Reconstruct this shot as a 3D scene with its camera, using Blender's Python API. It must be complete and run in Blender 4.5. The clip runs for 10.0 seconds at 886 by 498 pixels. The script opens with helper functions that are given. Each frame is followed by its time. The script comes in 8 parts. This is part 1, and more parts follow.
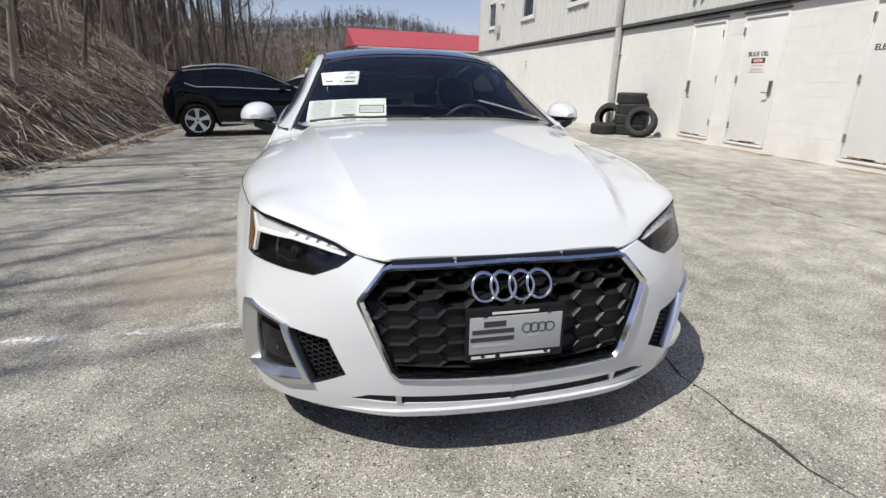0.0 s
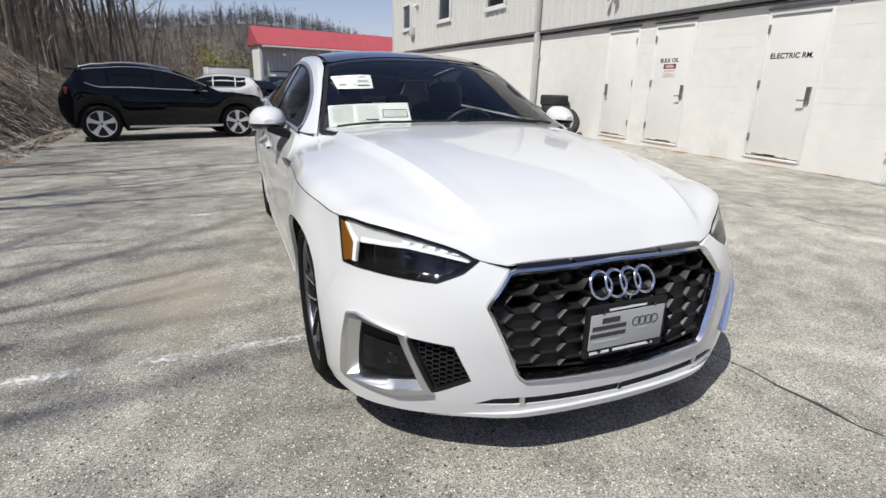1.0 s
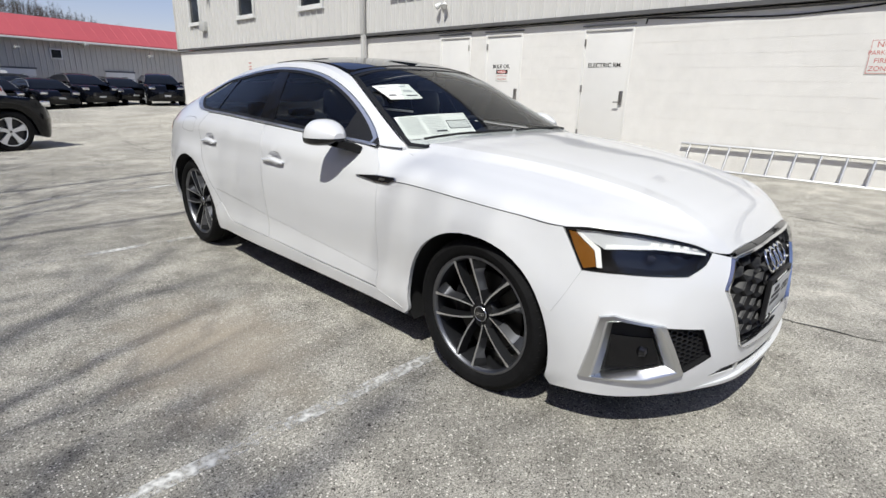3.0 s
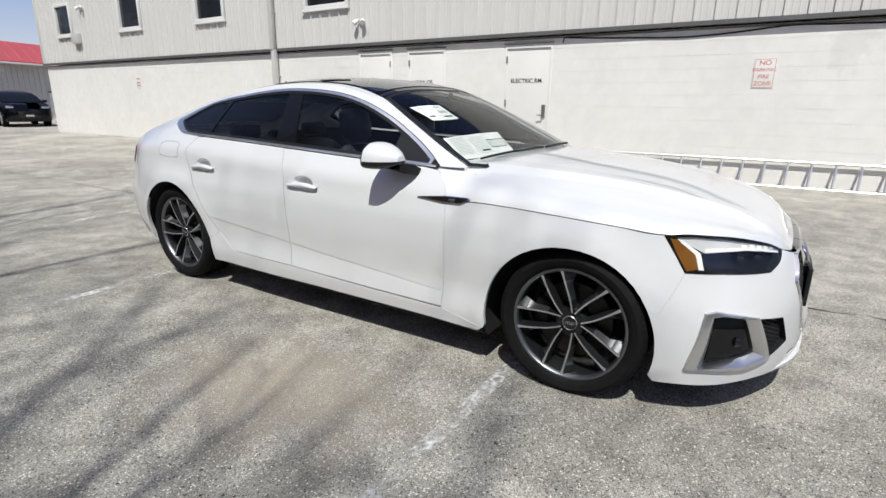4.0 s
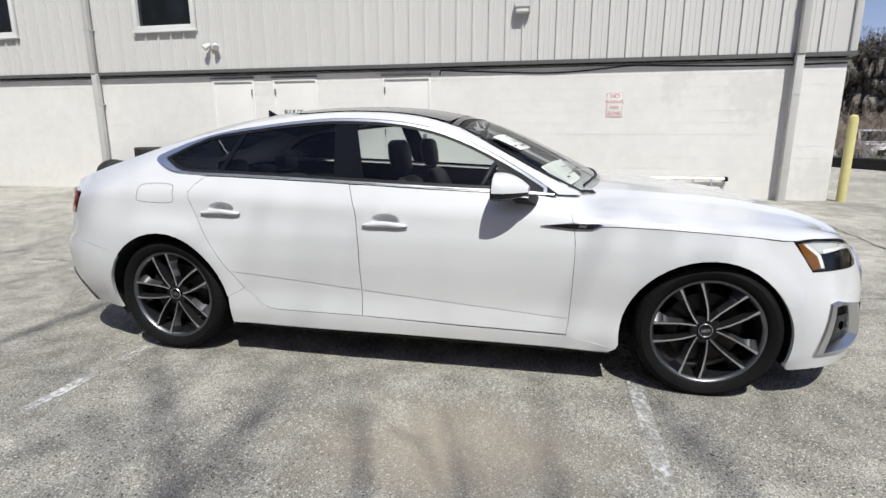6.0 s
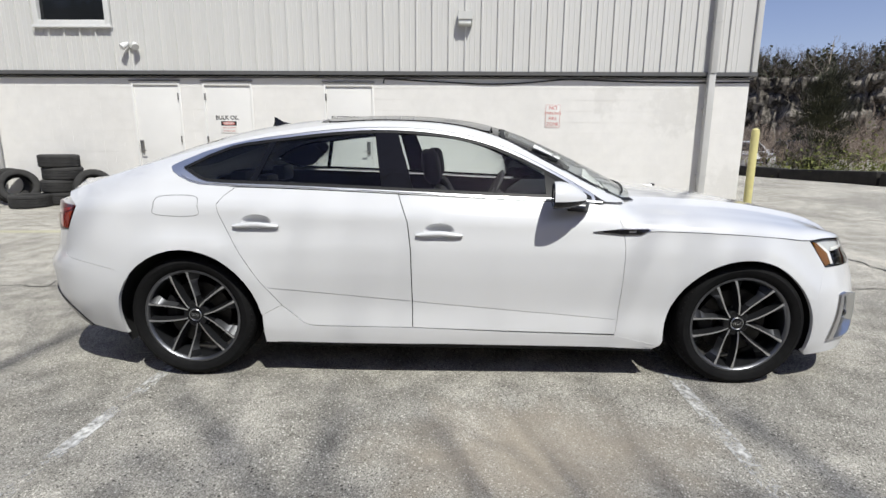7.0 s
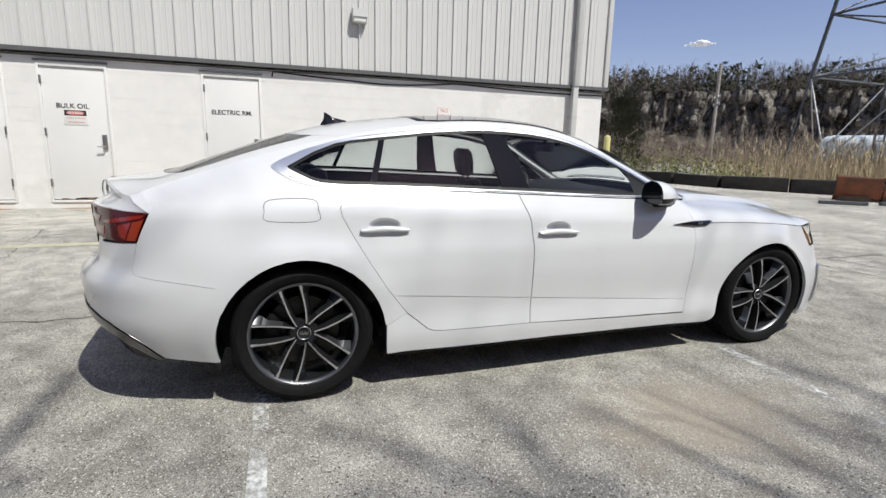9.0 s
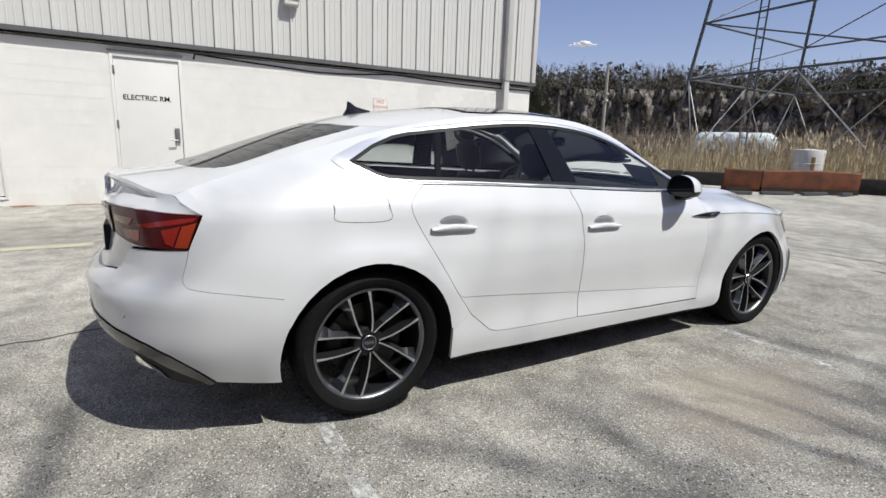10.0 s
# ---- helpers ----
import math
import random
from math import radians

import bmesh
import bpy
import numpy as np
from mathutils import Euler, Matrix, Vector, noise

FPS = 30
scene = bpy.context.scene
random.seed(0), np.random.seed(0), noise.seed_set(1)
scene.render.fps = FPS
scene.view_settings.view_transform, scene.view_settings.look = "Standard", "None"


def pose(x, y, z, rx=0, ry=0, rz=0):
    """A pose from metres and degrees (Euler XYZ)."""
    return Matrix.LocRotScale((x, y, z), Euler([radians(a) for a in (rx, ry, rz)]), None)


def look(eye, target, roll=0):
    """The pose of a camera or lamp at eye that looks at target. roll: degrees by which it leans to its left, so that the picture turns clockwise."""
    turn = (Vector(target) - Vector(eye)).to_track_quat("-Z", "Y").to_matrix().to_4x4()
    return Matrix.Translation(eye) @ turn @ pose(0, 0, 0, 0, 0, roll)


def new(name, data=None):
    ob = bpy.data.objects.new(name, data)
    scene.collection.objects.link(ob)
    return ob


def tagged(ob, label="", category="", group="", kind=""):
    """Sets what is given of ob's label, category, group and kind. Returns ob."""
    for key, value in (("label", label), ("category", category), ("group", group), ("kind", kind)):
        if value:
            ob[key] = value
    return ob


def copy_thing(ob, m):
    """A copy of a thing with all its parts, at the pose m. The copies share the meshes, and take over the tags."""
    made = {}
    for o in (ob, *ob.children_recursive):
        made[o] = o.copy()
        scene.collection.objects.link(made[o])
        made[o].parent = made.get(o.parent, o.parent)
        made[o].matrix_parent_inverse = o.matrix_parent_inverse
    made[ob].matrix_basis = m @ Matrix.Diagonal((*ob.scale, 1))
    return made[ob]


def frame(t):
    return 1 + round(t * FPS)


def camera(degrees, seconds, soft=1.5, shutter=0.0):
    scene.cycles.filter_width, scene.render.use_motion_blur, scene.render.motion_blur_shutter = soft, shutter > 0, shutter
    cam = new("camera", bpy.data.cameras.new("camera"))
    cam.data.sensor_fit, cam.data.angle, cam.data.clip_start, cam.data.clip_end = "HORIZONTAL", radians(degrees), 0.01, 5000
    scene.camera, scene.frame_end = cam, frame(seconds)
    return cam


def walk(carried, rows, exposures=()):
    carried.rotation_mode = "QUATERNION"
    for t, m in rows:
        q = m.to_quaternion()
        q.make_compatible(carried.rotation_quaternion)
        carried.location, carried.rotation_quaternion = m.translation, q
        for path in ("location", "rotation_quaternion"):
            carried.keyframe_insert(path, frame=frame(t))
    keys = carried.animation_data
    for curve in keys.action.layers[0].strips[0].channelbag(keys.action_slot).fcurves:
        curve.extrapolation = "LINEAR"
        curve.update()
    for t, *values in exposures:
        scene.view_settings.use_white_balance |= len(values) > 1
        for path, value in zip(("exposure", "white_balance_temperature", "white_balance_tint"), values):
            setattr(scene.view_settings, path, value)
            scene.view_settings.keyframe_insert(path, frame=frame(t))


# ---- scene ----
import mathutils.geometry as mgeo

cam = camera(81.7, 10.0)
PATH = [
    (0, (-0.012, -0.019, 1.173), (0.383, 1.841, 0.551), 1.2),
    (0.5, (-0.303, 0.059, 1.17), (0.253, 1.879, 0.554), 1.4),
    (1, (-0.618, 0.148, 1.176), (0.109, 1.908, 0.566), 1.6),
    (1.5, (-0.979, 0.243, 1.19), (-0.082, 1.924, 0.585), 1.8),
    (2, (-1.267, 0.459, 1.19), (-0.203, 2.041, 0.587), 2.0),
    (2.5, (-1.555, 0.677, 1.183), (-0.329, 2.139, 0.582), 2.0),
    (4, (-2.366, 1.532, 1.206), (-0.734, 2.557, 0.674), 1.0),
    (4.5, (-2.548, 1.855, 1.21), (-0.819, 2.729, 0.712), 0.5),
    (5, (-2.613, 2.208, 1.206), (-0.807, 2.929, 0.738), 0.3),
    (5.5, (-2.721, 2.555, 1.195), (-0.854, 3.116, 0.752), 0.1),
    (7, (-2.892, 3.603, 1.202), (-0.931, 3.654, 0.811), 0.4),
    (7.5, (-2.94, 3.973, 1.204), (-0.981, 3.85, 0.821), 0.7),
    (8, (-2.879, 4.338, 1.186), (-0.936, 4.045, 0.809), 1.0),
    (8.5, (-2.804, 4.72, 1.177), (-0.895, 4.26, 0.799), 1.2),
    (9, (-2.706, 5.102, 1.182), (-0.846, 4.471, 0.802), 1.4),
    (9.5, (-2.488, 5.421, 1.181), (-0.698, 4.618, 0.796), 1.6),
    (10, (-2.292, 5.753, 1.166), (-0.594, 4.773, 0.768), 1.9),
]
walk(cam, [(t, look(eye, target, roll)) for t, eye, target, roll in PATH], exposures=[(0.0, 0.15, 6740, 5), (5.0, 0.15, 6600, 5), (10.0, 0.17, 6620, 5)])

# ---- light: clear spring noon, sun high over the hillside ----
SUN_DIR = Vector((0.57, 0.28, -1.0)).normalized()
world = bpy.data.worlds.new("sky")
scene.world = world
world.use_nodes = True
wn = world.node_tree.nodes
sky = wn.new("ShaderNodeTexSky")
sky.sky_type = "NISHITA"
sky.sun_disc = False
sky.sun_elevation = math.asin(-SUN_DIR.z)
sky.sun_rotation = math.atan2(-SUN_DIR.x, -SUN_DIR.y)
sky.altitude = 100
sky.air_density, sky.dust_density, sky.ozone_density = 1.0, 0.6, 2.6
wn["Background"].inputs["Strength"].default_value = 0.1
tint = wn.new("ShaderNodeMix")
tint.data_type, tint.blend_type = "RGBA", "MULTIPLY"
tint.inputs["Factor"].default_value, tint.inputs["B"].default_value = 1.0, (1.17, 0.97, 1.08, 1)
world.node_tree.links.new(sky.outputs[0], tint.inputs["A"])
world.node_tree.links.new(tint.outputs["Result"], wn["Background"].inputs[0])
sun = new("sun", bpy.data.lights.new("sun", "SUN"))
sun.data.energy, sun.data.angle, sun.data.color = 4.42, radians(0.53), (1.0, 0.978, 0.945)
sun.matrix_world = look((0, 0, 30), Vector((0, 0, 30)) + SUN_DIR)

# ---- materials ----
def mat(name, color, rough=0.6, metal=0.0, coat=0.0, var=0.0, scale=8.0, bump=0.0, bscale=60.0, spec=0.5, rand=0.0, color2=None, trans=0.0, ior=1.45, emit=0.0, alpha=1.0, stretch=(1, 1, 1), place=False):
    """A principled material with two scales of noise in its colour and fine relief."""
    m = bpy.data.materials.new(name)
    m.use_nodes = True
    n, l = m.node_tree.nodes, m.node_tree.links
    b = n["Principled BSDF"]
    b.inputs["Base Color"].default_value = (*color, 1)
    b.inputs["Roughness"].default_value, b.inputs["Metallic"].default_value = rough, metal
    b.inputs["Coat Weight"].default_value, b.inputs["Coat Roughness"].default_value = coat, 0.03
    b.inputs["Specular IOR Level"].default_value = spec
    b.inputs["Transmission Weight"].default_value, b.inputs["IOR"].default_value = trans, ior
    if emit:
        b.inputs["Emission Color"].default_value = (*color, 1)
        b.inputs["Emission Strength"].default_value = emit
    tc = n.new("ShaderNodeTexCoord")
    mp = n.new("ShaderNodeMapping")
    mp.inputs["Scale"].default_value = stretch
    if place:
        l.new(n.new("ShaderNodeNewGeometry").outputs["Position"], mp.inputs[0])
    else:
        l.new(tc.outputs["Object"], mp.inputs[0])
    if var or rand:
        a = n.new("ShaderNodeTexNoise")
        a.inputs["Scale"].default_value, a.inputs["Detail"].default_value = scale, 6
        c = n.new("ShaderNodeTexNoise")
        c.inputs["Scale"].default_value, c.inputs["Detail"].default_value = scale * 0.13, 3
        l.new(mp.outputs[0], a.inputs[0]), l.new(mp.outputs[0], c.inputs[0])
        add = n.new("ShaderNodeMath")
        l.new(a.outputs[0], add.inputs[0]), l.new(c.outputs[0], add.inputs[1])
        last = add
        if rand:
            oi = n.new("ShaderNodeObjectInfo")
            mad = n.new("ShaderNodeMath")
            mad.operation = "MULTIPLY_ADD"
            l.new(oi.outputs["Random"], mad.inputs[0])
            mad.inputs[1].default_value = rand / max(var, 0.02)
            sub = n.new("ShaderNodeMath")
            sub.operation = "SUBTRACT"
            l.new(add.outputs[0], sub.inputs[0])
            sub.inputs[1].default_value = 0.5 * rand / max(var, 0.02)
            l.new(sub.outputs[0], mad.inputs[2])
            last = mad
        ramp = n.new("ShaderNodeMapRange")
        ramp.inputs["From Min"].default_value, ramp.inputs["From Max"].default_value = 0.55, 1.45
        ramp.inputs["To Min"].default_value, ramp.inputs["To Max"].default_value = 0.0, 1.0
        l.new(last.outputs[0], ramp.inputs["Value"])
        mix = n.new("ShaderNodeMix")
        mix.data_type = "RGBA"
        dark = [c * (1 - 1.6 * var) for c in color] if color2 is None else color2
        lite = [min(1, c * (1 + 1.2 * var)) for c in color]
        mix.inputs["A"].default_value, mix.inputs["B"].default_value = (*dark, 1), (*lite, 1)
        l.new(ramp.outputs[0], mix.inputs["Factor"])
        l.new(mix.outputs["Result"], b.inputs["Base Color"])
    if bump:
        g = n.new("ShaderNodeTexNoise")
        g.inputs["Scale"].default_value, g.inputs["Detail"].default_value = bscale, 5
        l.new(mp.outputs[0], g.inputs[0])
        bp = n.new("ShaderNodeBump")
        bp.inputs["Strength"].default_value, bp.inputs["Distance"].default_value = bump, 0.02
        l.new(g.outputs[0], bp.inputs["Height"])
        l.new(bp.outputs[0], b.inputs["Normal"])
    return m


def glass_mat(name, tint, rough=0.0):
    """Clear or tinted pane: see-through with a mirror-like gloss."""
    m = bpy.data.materials.new(name)
    m.use_nodes = True
    n, l = m.node_tree.nodes, m.node_tree.links
    tr, gl, fr, mx = n.new("ShaderNodeBsdfTransparent"), n.new("ShaderNodeBsdfGlossy"), n.new("ShaderNodeFresnel"), n.new("ShaderNodeMixShader")
    tr.inputs[0].default_value = (*tint, 1)
    gl.inputs["Roughness"].default_value = rough
    fr.inputs[0].default_value = 1.5
    l.new(fr.outputs[0], mx.inputs[0]), l.new(tr.outputs[0], mx.inputs[1]), l.new(gl.outputs[0], mx.inputs[2])
    l.new(mx.outputs[0], n["Material Output"].inputs[0])
    return m


def asphalt_mat():
    """Old grey asphalt: pale stone chips in dark binder, wide worn and dusty patches."""
    m = mat("worn_asphalt", (0.2, 0.195, 0.185), 0.92, spec=0.25)
    n, l = m.node_tree.nodes, m.node_tree.links
    b = n["Principled BSDF"]
    tc = n.new("ShaderNodeTexCoord")
    chip = n.new("ShaderNodeTexVoronoi")
    chip.inputs["Scale"].default_value = 260
    fine = n.new("ShaderNodeTexNoise")
    fine.inputs["Scale"].default_value, fine.inputs["Detail"].default_value = 170, 7
    wide = n.new("ShaderNodeTexNoise")
    wide.inputs["Scale"].default_value, wide.inputs["Detail"].default_value = 0.55, 5
    mid = n.new("ShaderNodeTexNoise")
    mid.inputs["Scale"].default_value, mid.inputs["Detail"].default_value = 5, 6
    for x in (chip, fine, wide, mid):
        l.new(tc.outputs["Object"], x.inputs["Vector"])
    r1 = n.new("ShaderNodeValToRGB")
    r1.color_ramp.elements[0].color, r1.color_ramp.elements[1].color = (0.1, 0.095, 0.083, 1), (0.64, 0.61, 0.54, 1)
    r1.color_ramp.elements[0].position, r1.color_ramp.elements[1].position = 0.05, 0.95
    sep = n.new("ShaderNodeSeparateColor")
    l.new(chip.outputs["Color"], sep.inputs[0])
    l.new(sep.outputs[0], r1.inputs[0])
    r2 = n.new("ShaderNodeValToRGB")
    r2.color_ramp.elements[0].color, r2.color_ramp.elements[1].color = (0.14, 0.132, 0.116, 1), (0.5, 0.475, 0.42, 1)
    r2.color_ramp.elements[0].position, r2.color_ramp.elements[1].position = 0.3, 0.72
    l.new(fine.outputs[0], r2.inputs[0])
    m1 = n.new("ShaderNodeMix")
    m1.data_type = "RGBA"
    m1.inputs["Factor"].default_value = 0.42
    l.new(r1.outputs[0], m1.inputs["A"]), l.new(r2.outputs[0], m1.inputs["B"])
    r3 = n.new("ShaderNodeMapRange")
    r3.inputs["From Min"].default_value, r3.inputs["From Max"].default_value = 0.35, 0.68
    r3.inputs["To Min"].default_value, r3.inputs["To Max"].default_value = 0.78, 1.22
    l.new(wide.outputs[0], r3.inputs["Value"])
    r4 = n.new("ShaderNodeMapRange")
    r4.inputs["From Min"].default_value, r4.inputs["From Max"].default_value = 0.35, 0.68
    r4.inputs["To Min"].default_value, r4.inputs["To Max"].default_value = 0.76, 1.2
    l.new(mid.outputs[0], r4.inputs["Value"])
    # darker towards the bank, paler towards the building
    side = n.new("ShaderNodeSeparateXYZ")
    l.new(tc.outputs["Object"], side.inputs[0])
    worn = n.new("ShaderNodeMapRange")
    worn.inputs["From Min"].default_value, worn.inputs["From Max"].default_value = -3.5, 2.5
    worn.inputs["To Min"].default_value, worn.inputs["To Max"].default_value = 0.9, 1.18
    l.new(side.outputs["X"], worn.inputs["Value"])
    mul = n.new("ShaderNodeMath")
    mul.operation = "MULTIPLY"
    l.new(r3.outputs[0], mul.inputs[0]), l.new(r4.outputs[0], mul.inputs[1])
    mw = n.new("ShaderNodeMath")
    mw.operation = "MULTIPLY"
    l.new(mul.outputs[0], mw.inputs[0]), l.new(worn.outputs[0], mw.inputs[1])
    mul = mw
    m2 = n.new("ShaderNodeMix")
    m2.data_type, m2.blend_type = "RGBA", "MULTIPLY"
    m2.inputs["Factor"].default_value = 1.0
    l.new(m1.outputs["Result"], m2.inputs["A"]), l.new(mul.outputs[0], m2.inputs["B"])
    # sparse pale chips and dark pits
    for scale_, channel, tone, lo_, hi_ in ((120, 0, (0.8, 0.77, 0.7, 1), 0.8, 0.9), (150, 1, (0.025, 0.023, 0.02, 1), 0.8, 0.9), (75, 2, (0.05, 0.046, 0.04, 1), 0.96, 0.99)):
        big = n.new("ShaderNodeTexVoronoi")
        big.inputs["Scale"].default_value = scale_
        l.new(tc.outputs["Object"], big.inputs["Vector"])
        bs = n.new("ShaderNodeSeparateColor")
        l.new(big.outputs["Color"], bs.inputs[0])
        pick = n.new("ShaderNodeMapRange")
        pick.inputs["From Min"].default_value, pick.inputs["From Max"].default_value = lo_, hi_
        l.new(bs.outputs[channel], pick.inputs["Value"])
        core = n.new("ShaderNodeMapRange")
        core.inputs["From Min"].default_value, core.inputs["From Max"].default_value = 0.3, 0.5
        core.inputs["To Min"].default_value, core.inputs["To Max"].default_value = 1.0, 0.0
        l.new(big.outputs["Distance"], core.inputs["Value"])
        both_ = n.new("ShaderNodeMath")
        both_.operation = "MULTIPLY"
        l.new(pick.outputs[0], both_.inputs[0]), l.new(core.outputs[0], both_.inputs[1])
        mb = n.new("ShaderNodeMix")
        mb.data_type = "RGBA"
        mb.inputs["B"].default_value = tone
        l.new(both_.outputs[0], mb.inputs["Factor"]), l.new(m2.outputs["Result"], mb.inputs["A"])
        m2 = mb
    # sandy spill dried on the ground beside the car
    geo = n.new("ShaderNodeSeparateXYZ")
    l.new(tc.outputs["Object"], geo.inputs[0])
    dist = n.new("ShaderNodeVectorMath")
    dist.operation = "DISTANCE"
    squash = n.new("ShaderNodeMapping")
    squash.inputs["Scale"].default_value = (1.0, 0.62, 0)
    l.new(tc.outputs["Object"], squash.inputs[0])
    l.new(squash.outputs[0], dist.inputs[0])
    dist.inputs[1].default_value = (-1.02, 0.62 * 3.25, 0)
    edge = n.new("ShaderNodeMath")
    edge.operation = "MULTIPLY_ADD"
    l.new(mid.outputs[0], edge.inputs[0])
    edge.inputs[1].default_value = 0.55
    l.new(dist.outputs["Value"], edge.inputs[2])
    r5 = n.new("ShaderNodeMapRange")
    r5.inputs["From Min"].default_value, r5.inputs["From Max"].default_value = 0.38, 0.78
    r5.inputs["To Min"].default_value, r5.inputs["To Max"].default_value = 0.62, 0.0
    l.new(edge.outputs[0], r5.inputs["Value"])
    m3 = n.new("ShaderNodeMix")
    m3.data_type = "RGBA"
    m3.inputs["B"].default_value = (0.43, 0.37, 0.29, 1)
    l.new(r5.outputs[0], m3.inputs["Factor"]), l.new(m2.outputs["Result"], m3.inputs["A"])
    l.new(m3.outputs["Result"], b.inputs["Base Color"])
    bp = n.new("ShaderNodeBump")
    bp.inputs["Strength"].default_value, bp.inputs["Distance"].default_value = 0.6, 0.006
    l.new(chip.outputs["Distance"], bp.inputs["Height"])
    bp2 = n.new("ShaderNodeBump")
    bp2.inputs["Strength"].default_value, bp2.inputs["Distance"].default_value = 0.5, 0.01
    l.new(fine.outputs[0], bp2.inputs["Height"]), l.new(bp.outputs[0], bp2.inputs["Normal"])
    l.new(bp2.outputs[0], b.inputs["Normal"])
    return m


def line_mat():
    """Worn white parking paint, broken where the stones show through."""
    m = mat("worn_line_paint", (0.62, 0.62, 0.6), 0.8)
    n, l = m.node_tree.nodes, m.node_tree.links
    b = n["Principled BSDF"]
    tc = n.new("ShaderNodeTexCoord")
    a, c = n.new("ShaderNodeTexNoise"), n.new("ShaderNodeTexNoise")
    a.inputs["Scale"].default_value, a.inputs["Detail"].default_value = 38, 8
    c.inputs["Scale"].default_value, c.inputs["Detail"].default_value = 3.2, 3
    l.new(tc.outputs["Object"], a.inputs[0]), l.new(tc.outputs["Object"], c.inputs[0])
    s = n.new("ShaderNodeMath")
    l.new(a.outputs[0], s.inputs[0]), l.new(c.outputs[0], s.inputs[1])
    r = n.new("ShaderNodeMapRange")
    r.inputs["From Min"].default_value, r.inputs["From Max"].default_value = 0.88, 1.24
    l.new(s.outputs[0], r.inputs["Value"])
    l.new(r.outputs[0], b.inputs["Alpha"])
    return m



def cracked(m):
    """Dark upright joints and ledges through rock."""
    n, l = m.node_tree.nodes, m.node_tree.links
    b = n["Principled BSDF"]
    pos = n.new("ShaderNodeNewGeometry").outputs["Position"]
    warp = n.new("ShaderNodeTexNoise")
    warp.inputs["Scale"].default_value, warp.inputs["Detail"].default_value = 0.6, 4
    l.new(pos, warp.inputs[0])
    off = n.new("ShaderNodeVectorMath")
    off.operation = "MULTIPLY_ADD"
    l.new(warp.outputs["Color"], off.inputs[0])
    off.inputs[1].default_value = (2.5, 2.5, 2.5)
    l.new(pos, off.inputs[2])
    last = b.inputs["Base Color"].links[0].from_socket
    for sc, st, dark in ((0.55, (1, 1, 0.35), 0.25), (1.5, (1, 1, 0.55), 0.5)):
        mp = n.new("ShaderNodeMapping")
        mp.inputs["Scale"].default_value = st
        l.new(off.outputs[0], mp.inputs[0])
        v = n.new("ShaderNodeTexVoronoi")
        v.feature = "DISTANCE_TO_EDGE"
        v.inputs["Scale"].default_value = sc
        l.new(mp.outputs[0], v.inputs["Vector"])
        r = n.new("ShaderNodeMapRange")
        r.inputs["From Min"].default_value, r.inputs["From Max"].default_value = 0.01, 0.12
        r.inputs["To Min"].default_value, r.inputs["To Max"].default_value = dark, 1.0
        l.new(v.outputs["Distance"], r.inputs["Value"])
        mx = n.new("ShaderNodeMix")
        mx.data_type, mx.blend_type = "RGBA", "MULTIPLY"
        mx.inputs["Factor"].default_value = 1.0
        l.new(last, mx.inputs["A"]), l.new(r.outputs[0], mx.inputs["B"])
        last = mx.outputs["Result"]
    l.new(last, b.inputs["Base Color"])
    return m


def stained(m, spots, tone):
    """Damp grey stains round places on the wall (y, z, radius)."""
    n, l = m.node_tree.nodes, m.node_tree.links
    b = n["Principled BSDF"]
    pos = n.new("ShaderNodeNewGeometry").outputs["Position"]
    flat = n.new("ShaderNodeMapping")
    flat.inputs["Scale"].default_value = (0, 1, 1)
    l.new(pos, flat.inputs[0])
    ns = n.new("ShaderNodeTexNoise")
    ns.inputs["Scale"].default_value, ns.inputs["Detail"].default_value = 7, 8
    l.new(pos, ns.inputs[0])
    last = b.inputs["Base Color"].links[0].from_socket
    for y, z, r in spots:
        d = n.new("ShaderNodeVectorMath")
        d.operation = "DISTANCE"
        l.new(flat.outputs[0], d.inputs[0])
        d.inputs[1].default_value = (0, y, z)
        e = n.new("ShaderNodeMath")
        e.operation = "MULTIPLY_ADD"
        l.new(ns.outputs[0], e.inputs[0])
        e.inputs[1].default_value = -2.6 * r
        l.new(d.outputs["Value"], e.inputs[2])
        f = n.new("ShaderNodeMapRange")
        f.inputs["From Min"].default_value, f.inputs["From Max"].default_value = -0.75 * r, -0.2 * r
        f.inputs["To Min"].default_value, f.inputs["To Max"].default_value = 0.25, 0.0
        l.new(e.outputs[0], f.inputs["Value"])
        mx = n.new("ShaderNodeMix")
        mx.data_type = "RGBA"
        mx.inputs["B"].default_value = (*tone, 1)
        l.new(f.outputs[0], mx.inputs["Factor"]), l.new(last, mx.inputs["A"])
        last = mx.outputs["Result"]
    l.new(last, b.inputs["Base Color"])
    return m


